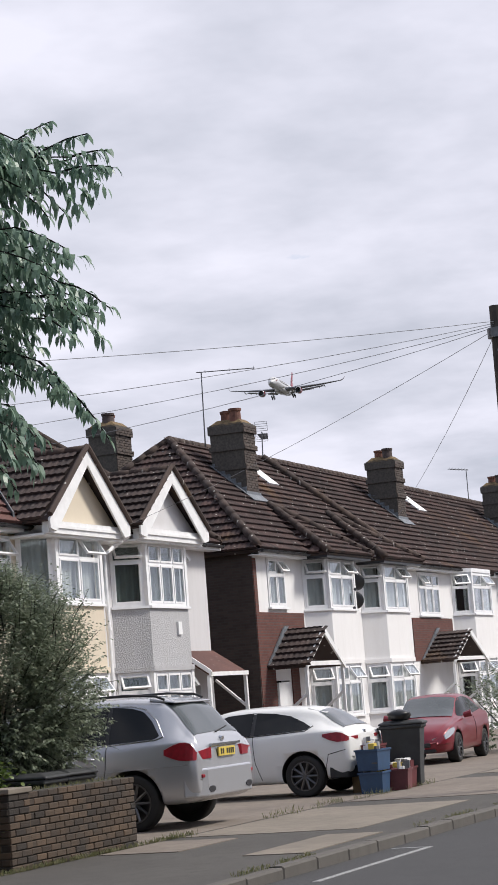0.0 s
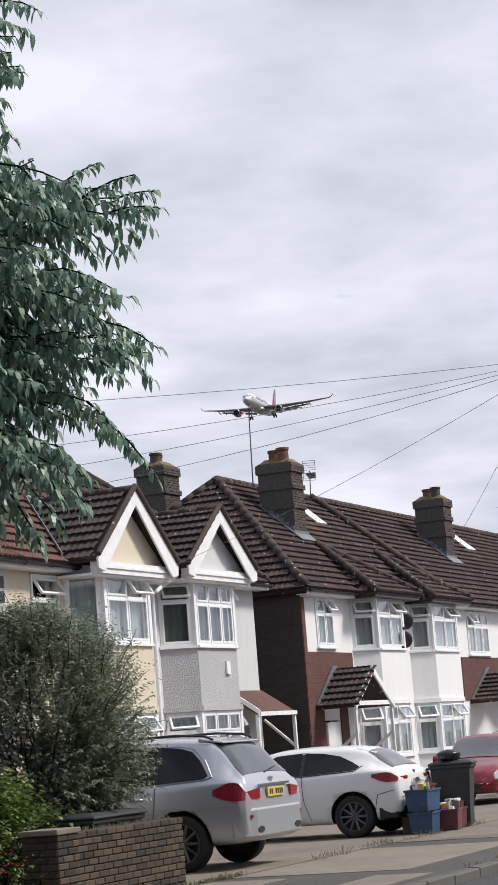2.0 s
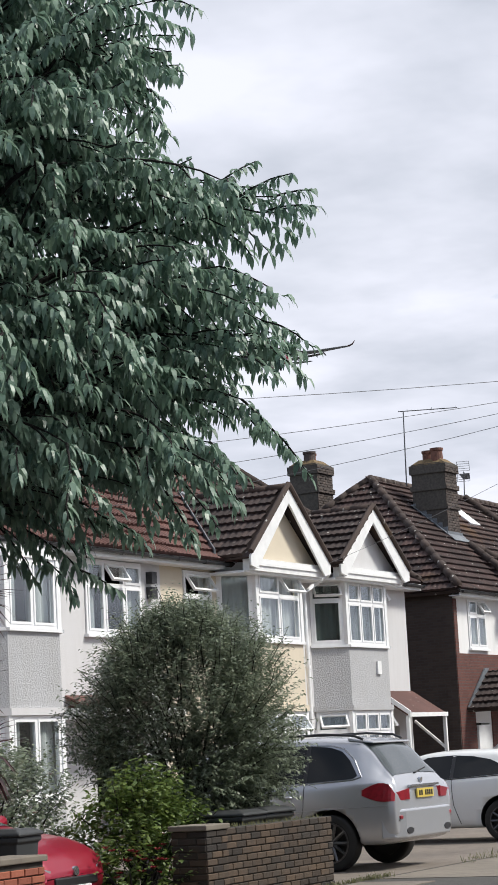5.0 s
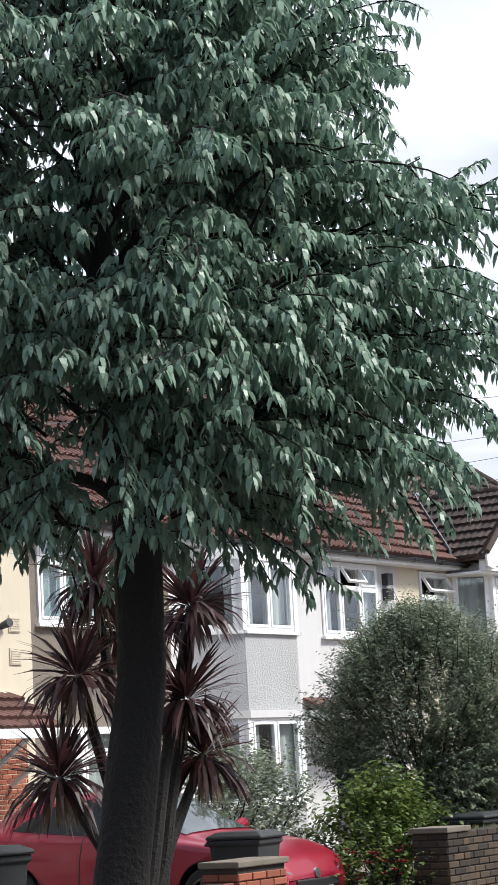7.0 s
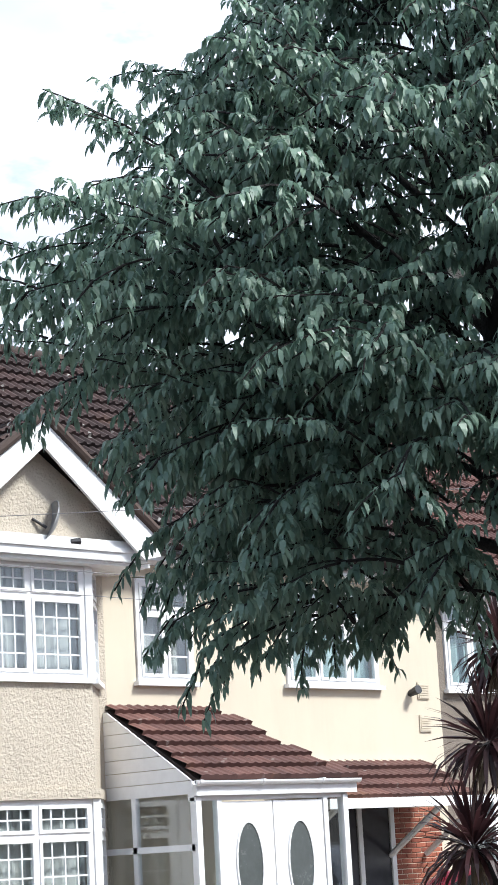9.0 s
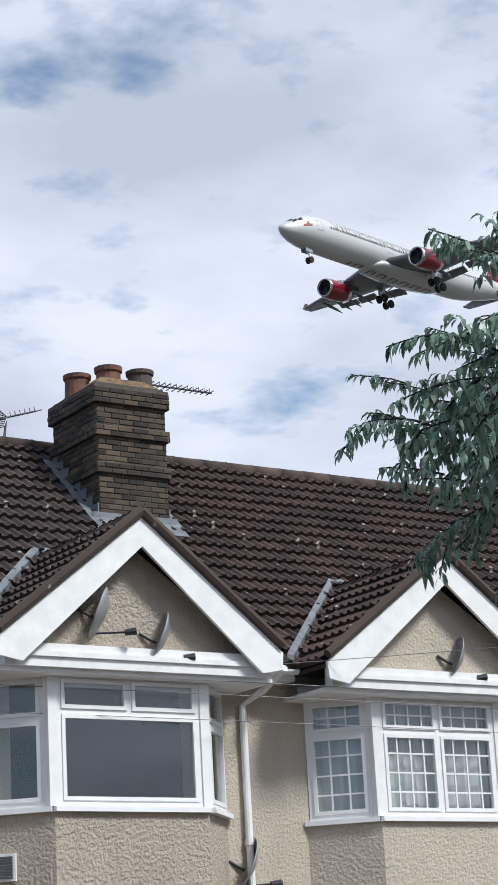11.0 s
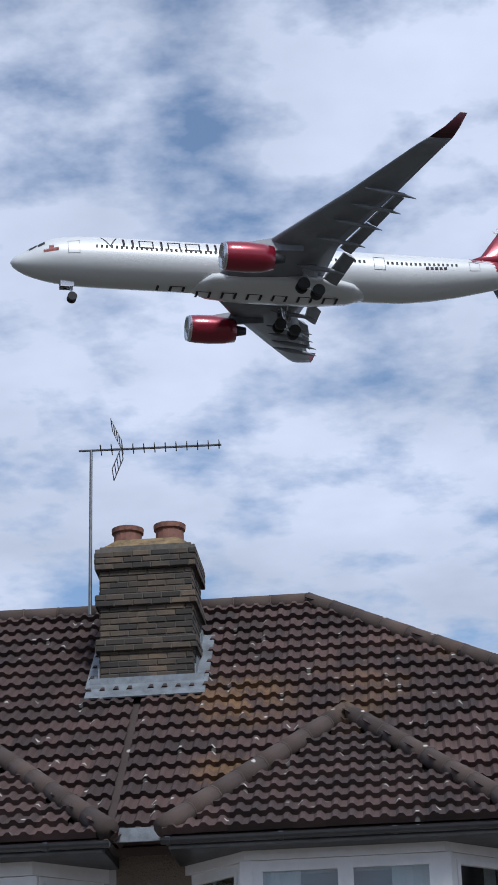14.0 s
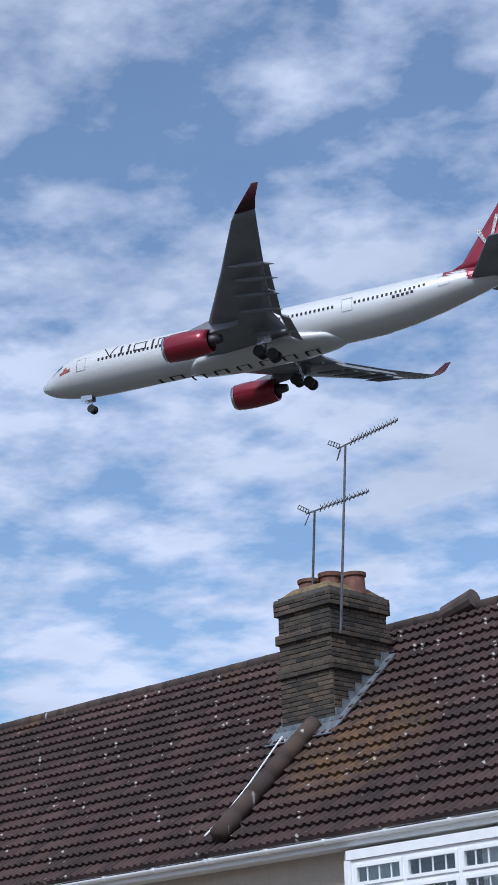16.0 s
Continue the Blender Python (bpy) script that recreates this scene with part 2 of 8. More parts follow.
SOIL = rough_paint("earth and lawn", (0.075, 0.072, 0.06), 22, 0.03, 0.9, 0.5, 0.95, (0.05, 0.035, 0.02))
METAL = plain("weathered metal", (0.15, 0.15, 0.155), 0.45, 0.8, 0.25, 10)
DARK_METAL = plain("dark metal", (0.05, 0.05, 0.055), 0.5, 0.5, 0.25, 10)
CABLE = plain("cable", (0.19, 0.19, 0.20), 0.6, 0, 0.1, 4)
DISH = plain("grey dish", (0.30, 0.305, 0.31), 0.5, 0.2, 0.15, 8)
BARK = rough_paint("tree bark", (0.015, 0.0125, 0.012), 26, 0.03, 0.9, 0.4, 0.9, (0.03, 0.03, 0.025))
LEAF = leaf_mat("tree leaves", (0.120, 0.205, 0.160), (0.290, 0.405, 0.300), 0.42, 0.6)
LEAF_OLIVE = leaf_mat("bush leaves", (0.115, 0.15, 0.10), (0.34, 0.385, 0.27))
LEAF_FRESH = leaf_mat("shrub leaves", (0.075, 0.125, 0.03), (0.19, 0.25, 0.065))
LEAF_PURPLE = leaf_mat("purple sword leaves", (0.026, 0.012, 0.014), (0.085, 0.036, 0.038), 0.45)
LEAF_DEAD = leaf_mat("dead sword leaves", (0.16, 0.12, 0.08), (0.30, 0.24, 0.17), 0.7)
GRASS = leaf_mat("grass", (0.06, 0.075, 0.025), (0.17, 0.16, 0.07), 0.6)
PETAL = plain("red petals", (0.30, 0.02, 0.035), 0.6, 0, 0.25, 9)
PETAL_W = plain("white petals", (0.75, 0.74, 0.70), 0.6, 0, 0.1, 9)


# ---------------------------------------------------------------- mesh helpers
class Mesh:
    """Collects corners and faces for one mesh."""

    def __init__(self):
        self.v, self.f = [], []

    def add(self, verts, faces):
        k = len(self.v)
        self.v += [tuple(p) for p in verts]
        self.f += [tuple(i + k for i in f) for f in faces]

    def box(self, x0, x1, y0, y1, z0, z1, m=None):
        p = [(x, y, z) for z in (z0, z1) for y in (y0, y1) for x in (x0, x1)]
        if m is not None:
            p = [m @ Vector(q) for q in p]
        self.add(p, [(0, 2, 3, 1), (4, 5, 7, 6), (0, 1, 5, 4), (2, 6, 7, 3), (0, 4, 6, 2), (1, 3, 7, 5)])

    def brick(self, x0, x1, y0, y1, z0, z1, c=0.008):
        """A block with its front (-y) edges eased."""
        v = [(x0, y1, z0), (x1, y1, z0), (x1, y1, z1), (x0, y1, z1), (x0, y0 + c, z0), (x1, y0 + c, z0), (x1, y0 + c, z1), (x0, y0 + c, z1),
             (x0 + c, y0, z0 + c), (x1 - c, y0, z0 + c), (x1 - c, y0, z1 - c), (x0 + c, y0, z1 - c)]
        self.add(v, [(8, 9, 10, 11), (4, 5, 9, 8), (5, 6, 10, 9), (6, 7, 11, 10), (7, 4, 8, 11), (0, 1, 5, 4), (1, 2, 6, 5), (2, 3, 7, 6), (3, 0, 4, 7)])

    def tube(self, p0, p1, r0, r1=None, n=8, cap=True):
        r1 = r0 if r1 is None else r1
        p0, p1 = Vector(p0), Vector(p1)
        d = (p1 - p0).normalized()
        a = d.orthogonal().normalized()
        b = d.cross(a)
        ring = [(math.cos(2 * math.pi * i / n), math.sin(2 * math.pi * i / n)) for i in range(n)]
        v = [p0 + r0 * (c * a + s * b) for c, s in ring] + [p1 + r1 * (c * a + s * b) for c, s in ring]
        f = [(i, (i + 1) % n, n + (i + 1) % n, n + i) for i in range(n)]
        if cap:
            f += [tuple(range(n - 1, -1, -1)), tuple(range(n, 2 * n))]
        self.add(v, f)

    def path(self, pts, radii, n=8):
        """A bent rod through pts, in one piece."""
        pts = [Vector(p) for p in pts]
        rings, ref = [], None
        for i, p in enumerate(pts):
            d = (pts[min(i + 1, len(pts) - 1)] - pts[max(i - 1, 0)]).normalized()
            if ref is None:
                ref = d.orthogonal().normalized()
            u = (ref - d * ref.dot(d)).normalized()
            w = d.cross(u)
            ref = u
            rings.append([p + radii[i] * (math.cos(2 * math.pi * k / n) * u + math.sin(2 * math.pi * k / n) * w) for k in range(n)])
        self.loft(rings)

    def loft(self, rings, close=True, ends=True):
        n = len(rings[0])
        v = [p for r in rings for p in r]
        f = []
        for i in range(len(rings) - 1):
            for j in range(n if close else n - 1):
                f.append((i * n + j, i * n + (j + 1) % n, (i + 1) * n + (j + 1) % n, (i + 1) * n + j))
        if ends and close:
            f += [tuple(range(n - 1, -1, -1)), tuple(range((len(rings) - 1) * n, len(rings) * n))]
        self.add(v, f)

    def poly(self, pts, thick):
        """A flat polygon given thickness along its normal, backwards."""
        pts = [Vector(p) for p in pts]
        nrm = (pts[1] - pts[0]).cross(pts[2] - pts[0]).normalized()
        n = len(pts)
        v = pts + [p - nrm * thick for p in pts]
        self.add(v, [tuple(range(n)), tuple(range(2 * n - 1, n - 1, -1))] + [(i, n + i, n + (i + 1) % n, (i + 1) % n) for i in range(n)])

    def weld(self):
        seen, idx, v = {}, [], []
        for p in self.v:
            k = (round(p[0], 4), round(p[1], 4), round(p[2], 4))
            if k not in seen:
                seen[k] = len(v)
                v.append(p)
            idx.append(seen[k])
        faces, used = [], {}
        for f in self.f:
            g_ = tuple(idx[i] for i in f)
            if len(set(g_)) < len(g_):
                continue
            used.setdefault(tuple(sorted(g_)), []).append(g_)
        self.v, self.f = v, [g_[0] for g_ in used.values() if len(g_) == 1]
        return self

    def data(self, name, material, smooth=False):
        me = bpy.data.meshes.new(name)
        me.from_pydata(self.v, [], self.f)
        me.materials.append(material)
        if smooth:
            me.polygons.foreach_set("use_smooth", [True] * len(me.polygons))
        me.update()
        return me


def part(name, mesh, material, parent=None, label="", smooth=False, kind=""):
    me = mesh.data(name, material, smooth) if isinstance(mesh, Mesh) else mesh
    ob = new(name, me)
    if parent is not None:
        ob.parent = parent
    return tagged(ob, label, kind=kind)


def thing(name, label, category, group="", kind="", at=(0, 0, 0), m=None):
    ob = new(name)
    ob.empty_display_size = 0.2
    ob.matrix_world = m if m is not None else Matrix.Translation(at)
    return tagged(ob, label, category, group, kind)


def bevel(ob, w=0.01, seg=2):
    b = ob.modifiers.new("bevel", "BEVEL")
    b.width, b.segments, b.limit_method = w, seg, "ANGLE"
    return ob


# ---------------------------------------------------------------- ground
KERB_Y, WALL_Y = 7.7, 11.0
g = Mesh()
g.add([(-3000, -3000, -0.13), (3000, -3000, -0.13), (3000, 3000, -0.13), (-3000, 3000, -0.13)], [(0, 1, 2, 3)])
tagged(part("ground", g, SOIL), "open ground reaching the horizon", "ground", kind="structure")
g = Mesh()
g.box(-200, 400, -1.2, KERB_Y - 0.13, -0.3, -0.10)
tagged(part("road", g, ASPHALT), "grey worn asphalt residential road", "road", kind="structure")
g = Mesh()
g.box(-200, 400, KERB_Y + 0.02, WALL_Y, -0.3, 0.0)
tagged(part("pavement", g, TARMAC), "patched grey tarmac pavement with weeds", "pavement", kind="structure")
g = Mesh()
g.box(-200, 400, -4.5, -1.2, -0.3, 0.0)
tagged(part("pavement_near", g, TARMAC), "patched grey tarmac pavement", "pavement", kind="structure")
g = Mesh()
g.box(-200, 400, WALL_Y, 21.4, -0.3, 0.004)
tagged(part("forecourt_ground", g, YARD), "worn concrete forecourts before the houses", "ground", kind="structure")
g = Mesh()
x = 4.0
while x < 70:
    g.brick(x, x + 0.905, KERB_Y - 0.13, KERB_Y + 0.02, -0.28, 0.012 + random.uniform(-0.008, 0.012), 0.02)
    x += 0.915
tagged(part("kerb", g, KERB), "weathered concrete kerb stones", "kerb", kind="structure")


# ---------------------------------------------------------------- roof tiles
TW, TE = 0.32, 0.31
ROLL = [0.034]


def tile_mesh(m, o, u, v, n, w=TW, e=TE, fine=True):
    """One interlocking tile with two rolls at corner o; u across, v up the slope, n out."""
    if fine:
        q = ROLL[0]
        prof = [(0, 0), (0.12, 0), (0.22, q), (0.34, q), (0.44, 0), (0.62, 0), (0.72, q), (0.84, q), (0.94, 0), (1, 0)]
    else:
        prof = [(0, 0), (0.4, 0.0), (0.6, 0.028), (1, 0)]
    k = len(prof)
    lo = [o + u * (p * w) + n * (h + 0.070) for p, h in prof]
    hi = [o + u * (p * w) + n * (h + 0.004) + v * (e * 1.08) for p, h in prof]
    un = [o + u * (p * w) + n * 0.0 + v * 0.004 for p, h in prof]
    m.add(lo + hi + un, [(i, i + 1, k + i + 1, k + i) for i in range(k - 1)] + [(2 * k + i, 2 * k + i + 1, i + 1, i) for i in range(k - 1)])


def inside(poly, x, y):
    c = False
    for i in range(len(poly)):
        (x0, y0), (x1, y1) = poly[i - 1], poly[i]
        if (y0 > y) != (y1 > y) and x < (x1 - x0) * (y - y0) / (y1 - y0) + x0:
            c = not c
    return c


def tiles_on(m, corners, fine=True, holes=(), pieces=None):
    """Tiles over a planar roof face; corners[0] to corners[1] is its eaves, seen from outside left to right."""
    c = [Vector(p) for p in corners]
    u = (c[1] - c[0]).normalized()
    n = None
    for i in range(2, len(c)):
        n = u.cross(c[i] - c[0])
        if n.length > 1e-4:
            break
    n = n.normalized()
    v = n.cross(u)
    poly = [((p - c[0]).dot(u), (p - c[0]).dot(v)) for p in c]
    umin, umax = min(p[0] for p in poly), max(p[0] for p in poly)
    vmax = max(p[1] for p in poly)
    rows = int(math.ceil(vmax / TE))
    for r in range(rows):
        for k in range(int(math.floor(umin / TW)) - 1, int(math.ceil(umax / TW)) + 1):
            uu, vv = k * TW, r * TE
            if not inside(poly, uu + TW / 2, vv + TE * 0.45):
                continue
            if any(a < uu + TW / 2 < b and lo < vv + TE / 2 < hi for a, b, lo, hi in holes):
                continue
            if pieces is not None:
                ob = new("tile", pieces[1])
                ob.parent = pieces[0]
                o = c[0] + u * uu + v * (vv - 0.02) + n * random.uniform(0, 0.006)
                ob.matrix_world = Matrix(((u.x, v.x, n.x, o.x), (u.y, v.y, n.y, o.y), (u.z, v.z, n.z, o.z), (0, 0, 0, 1)))
                continue
            tile_mesh(m, c[0] + u * uu + v * (vv - 0.02) + n * random.uniform(0, 0.006), u, v, n, fine=fine)


def ridge_line(m, p0, p1, r=0.115, step=0.42):
    """Half-round ridge tiles laid end to end from p0 to p1."""
    p0, p1 = Vector(p0), Vector(p1)
    L = (p1 - p0).length
    k = max(1, int(L / step))
    for i in range(k):
        a, b = p0.lerp(p1, i / k), p0.lerp(p1, (i + 1) / k)
        rr = r * random.uniform(0.97, 1.04)
        m.tube(a, a.lerp(b, 0.965), rr, rr * 0.985, 10)
        m.tube(a.lerp(b, 0.955), a.lerp(b, 1.005), rr * 1.025, rr * 1.025, 10)


# ---------------------------------------------------------------- walls and windows
def wall_mesh(x0, x1, y0, y1, z0, z1, holes=()):
    """A wall along x with openings (xa, xb, za, zb) that go through it."""
    m = Mesh()
    xs = sorted({x0, x1, *[h[0] for h in holes], *[h[1] for h in holes]})
    zs = sorted({z0, z1, *[h[2] for h in holes], *[h[3] for h in holes]})
    for i in range(len(xs) - 1):
        for j in range(len(zs) - 1):
            cx, cz = (xs[i] + xs[i + 1]) / 2, (zs[j] + zs[j + 1]) / 2
            if not any(a < cx < b and c < cz < d for a, b, c, d in holes):
                m.box(xs[i], xs[i + 1], y0, y1, zs[j], zs[j + 1])
    return m


def window(parent, base, ang, w, h, cols, top=0.36, vents=(), grid=0, curtain=None, name="window", sill=True, bar=0.055, lights=0):
    """A plastic-framed window: base is the lower left corner on the outer face, ang its turn about z (0 faces the street).
    cols: widths as fractions; top: the fanlight's share of the height (0: none); vents: columns whose fanlight stands open."""
    win = thing(name, "", "")
    win.parent = parent
    del_keys = Matrix.Translation(base) @ Matrix.Rotation(ang, 4, "Z")
    win.matrix_world = del_keys
    f = Mesh()
    F = 0.065
    f.box(0, w, -0.02, 0.06, 0, F), f.box(0, w, -0.02, 0.06, h - F, h)
    f.box(0, F, -0.02, 0.06, F, h - F), f.box(w - F, w, -0.02, 0.06, F, h - F)
    zt = h * (1 - top)
    xs = [0.0]
    for c in cols:
        xs.append(xs[-1] + c * w / sum(cols))
    for x in xs[1:-1]:
        f.box(x - F / 2, x + F / 2, -0.018, 0.058, F, h - F)
    if top:
        f.box(F, w - F, -0.016, 0.056, zt - F / 2, zt + F / 2)
    if lights:
        for k in range(1, lights):
            f.box(w * k / lights - F / 2, w * k / lights + F / 2, -0.017, 0.057, zt, h - F)
    part("frame", f, UPVC, win)
    for i in range(len(cols)):
        a, b = xs[i] + F / 2 + (F / 2 if i == 0 else 0), xs[i + 1] - F / 2 - (F / 2 if i == len(cols) - 1 else 0)
        spans = [(F, zt - F / 2, False), (zt + F / 2, h - F, i in vents)] if top else [(F, h - F, False)]
        cells = []
        for za, zb, open_ in spans:
            k = lights if lights and za > F else 1
            for j_ in range(k):
                g0, g1 = a + (b - a) * j_ / k, a + (b - a) * (j_ + 1) / k
                cells.append((g0 + (F / 2 if j_ else 0), g1 - (F / 2 if j_ < k - 1 else 0), za, zb, open_))
        for a, b, za, zb, open_ in cells:
            s = Mesh()
            fr = bar * 0.8
            s.box(a, b, -0.035, 0.02, za, za + fr), s.box(a, b, -0.035, 0.02, zb - fr, zb)
            s.box(a, a + fr, -0.035, 0.02, za + fr, zb - fr), s.box(b - fr, b, -0.035, 0.02, za + fr, zb - fr)
            if grid and not open_:
                nx = max(1, round((b - a) / grid))
                nz = max(1, round((zb - za) / grid))
                for k in range(1, nx):
                    xx = a + (b - a) * k / nx
                    s.box(xx - 0.01, xx + 0.01, -0.012, 0.004, za + fr, zb - fr)
                for k in range(1, nz):
                    zz = za + (zb - za) * k / nz
                    s.box(a + fr, b - fr, -0.011, 0.003, zz - 0.01, zz + 0.01)
            gl = Mesh()
            gl.box(a + fr, b - fr, -0.008, 0.0, za + fr, zb - fr)
            sash, pane = part("sash", s, UPVC, win), part("pane", gl, GLASS, win)
            pane.visible_shadow = False
            if open_:
                turn = Matrix.Translation((0, -0.03, zb)) @ Matrix.Rotation(radians(-32), 4, "X") @ Matrix.Translation((0, 0.03, -zb))
                sash.matrix_local = turn
                pane.matrix_local = turn
    if curtain:
        cu = Mesh()
        n = max(8, int(w / 0.045))
        pts = [(0.05 + (w - 0.1) * i / n, 0.13 + 0.022 * math.sin(i * 1.35) + 0.012 * math.sin(i * 0.53)) for i in range(n + 1)]
        if curtain[1] == "sides":
            q = w * 0.24
            keep = [i for i in range(n) if pts[i][0] < q or pts[i + 1][0] > w - q]
        else:
            keep = range(n)
        for i in keep:
            (xa, ya), (xb, yb) = pts[i], pts[i + 1]
            cu.add([(xa, ya, 0.03), (xb, yb, 0.03), (xb, yb, h - 0.05), (xa, ya, h - 0.05), (xa, ya + 0.006, 0.03), (xb, yb + 0.006, 0.03), (xb, yb + 0.006, h - 0.05), (xa, ya + 0.006, h - 0.05)],
                   [(0, 1, 2, 3), (7, 6, 5, 4)])
        part("curtain", cu, curtain[0], win, smooth=True)
    if sill:
        sl = Mesh()
        sl.box(-0.06, w + 0.06, -0.09, 0.05, -0.06, -0.002)
        part("sill", sl, UPVC, win)
    return win


def gutter(parent, p0, p1, material, r=0.058):
    m = Mesh()
    p0, p1 = Vector(p0), Vector(p1)
    d = (p1 - p0).normalized()
    side = d.cross(Vector((0, 0, 1))).normalized()
    prof = [(math.cos(a) * r, math.sin(a) * r) for a in [math.pi * (1 + i / 8) for i in range(9)]] + [(math.cos(a) * (r - 0.008), math.sin(a) * (r - 0.008)) for a in [math.pi * (2 - i / 8) for i in range(9)]]
    m.loft([[p + side * c + Vector((0, 0, s)) for c, s in prof] for p in (p0, p1)])
    L = (p1 - p0).length
    k = int(L / 1.1)
    for i in range(k + 1):
        q = p0 + d * min(L - 0.05, 0.05 + i * 1.1)
        ring = [(math.cos(a) * (r + 0.01), math.sin(a) * (r + 0.01)) for a in [math.pi * (1 + j / 8) for j in range(9)]] + [(r, 0.012), (-r, 0.012)]
        m.loft([[q + d * s + side * c + Vector((0, 0, z)) for c, z in ring] for s in (0, 0.045)])
    return part("gutter", m, material, parent, smooth=False)


def downpipe(parent, pts, material, r=0.04):
    m = Mesh()
    m.path(pts, [r] * len(pts), 10)
    a, b = Vector(pts[-2]), Vector(pts[-1])
    for i in range(1, int((a - b).length / 1.6) + 1):
        q = a.lerp(b, i * 1.6 / (a - b).length)
        m.tube(q, q - Vector((0, 0, 0.07)), r * 1.3, r * 1.3, 10)
    return part("downpipe", m, material, parent, smooth=False)


# ---------------------------------------------------------------- terraces
YW, YB, YE, YR = 21.0, 20.35, 20.65, 25.0     # main wall, bay fronts, eaves, ridge
ZE, ZR = 5.62, 9.40
SLOPE = (ZR - ZE) / (YR - YE)


def set_roof(ze, zr):
    """Eaves and ridge heights of the terrace that is built next."""
    global ZE, ZR, SLOPE
    ZE, ZR = ze, zr
    SLOPE = (ZR - ZE) / (YR - YE)


def roof_z(y):
    return ZE + (y - YE) * SLOPE


def roof_piece(house, x0, x1, tiles, hip=0, fine=True, holes=(), run=None, back=None, skew=0.0):
    """The street slope and the rear slope from x0 to x1. hip: -1 hipped at x0, 1 hipped at x1."""
    run = run or YR - YE
    a, b = (x0 + run if hip < 0 else x0), (x1 - run if hip > 0 else x1)
    front = [(x0, YE, ZE), (x1, YE, ZE), (b, YR, ZR), (a, YR, ZR)]
    m = Mesh()
    tiles_on(m, front, fine, holes)
    ro = part("roof_tiles", m, tiles, house, kind="stuff")
    s = Mesh()
    yb = 2 * YR - YE
    lift = Vector((0, 0, -0.03))
    s.poly([Vector(p) + lift for p in front], 0.1)
    s.poly([Vector(p) + lift for p in ((x1, yb, ZE), (x0, yb, ZE), (a, YR, ZR), (b, YR, ZR))], 0.1)
    r = Mesh()
    ridge_line(r, (a, YR, ZR + 0.02), (b, YR, ZR + 0.02))
    if hip < 0:
        h = Mesh()
        face = [(x0 - skew, back, ZE), (x0, YE, ZE), (a, YR, ZR), (a - 0.1, YR + 2.0, ZR)] if back else [(x0, yb, ZE), (x0, YE, ZE), (a, YR, ZR)]
        tiles_on(h, face, fine)
        part("hip_tiles", h, tiles, house, kind="stuff")
        s.poly([Vector(p) + lift for p in face], 0.1)
        ridge_line(r, (x0 + 0.05, YE + 0.05, ZE + 0.10), (a, YR, ZR + 0.03))
        if back:
            ridge_line(r, (a, YR, ZR + 0.02), (a - 0.1, YR + 2.0, ZR + 0.02))
            ridge_line(r, (x0 - skew + 0.05, back, ZE + 0.14), (a - 0.1, YR + 2.0, ZR + 0.10), 0.17)
            s.poly([Vector(p) + lift for p in ((a + a - x0, YR, ZE), (a + a - x0, back, ZE), (a - 0.1, YR + 2.0, ZR), (a, YR, ZR))], 0.1)
        else:
            ridge_line(r, (x0 + 0.05, yb - 0.05, ZE + 0.10), (a, YR, ZR + 0.03))
    if hip > 0:
        h = Mesh()
        tiles_on(h, [(x1, YE, ZE), (x1, yb, ZE), (b, YR, ZR)], fine)
        part("hip_tiles", h, tiles, house, kind="stuff")
        s.poly([Vector(p) + lift for p in ((x1, YE, ZE), (x1, yb, ZE), (b, YR, ZR))], 0.1)
        ridge_line(r, (x1 - 0.05, YE + 0.05, ZE + 0.10), (b, YR, ZR + 0.03))
        ridge_line(r, (x1 - 0.05, yb - 0.05, ZE + 0.10), (b, YR, ZR + 0.03))
    part("roof_deck", s, TILE_DARK, house)
    part("ridge", r, RIDGE_T, house, "mottled half-round ridge tiles", True, "stuff")
    return ro


def house_box(house, x0, x1, front_holes, wall, depth=8.0, left=None, right=None):
    """Street wall with openings, party or flank walls, rear wall, floor and rooms darkened by colour behind the
    windows.
    """
    z1 = ZE + 0.02
    part("wall", wall_mesh(x0, x1, YW, YW + 0.25, 0, z1, front_holes).weld(), wall, house)
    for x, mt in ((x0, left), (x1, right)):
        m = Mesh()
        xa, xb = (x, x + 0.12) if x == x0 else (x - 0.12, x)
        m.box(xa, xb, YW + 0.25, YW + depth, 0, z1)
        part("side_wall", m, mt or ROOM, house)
    m = Mesh()
    m.box(x0, x1, YW + depth, YW + depth + 0.2, 0, z1)
    part("rear_wall", m, wall, house)
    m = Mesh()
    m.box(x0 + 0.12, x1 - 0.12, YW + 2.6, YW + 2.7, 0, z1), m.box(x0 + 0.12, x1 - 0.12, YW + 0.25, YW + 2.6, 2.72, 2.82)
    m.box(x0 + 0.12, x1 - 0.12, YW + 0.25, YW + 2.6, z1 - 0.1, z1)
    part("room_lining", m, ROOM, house)


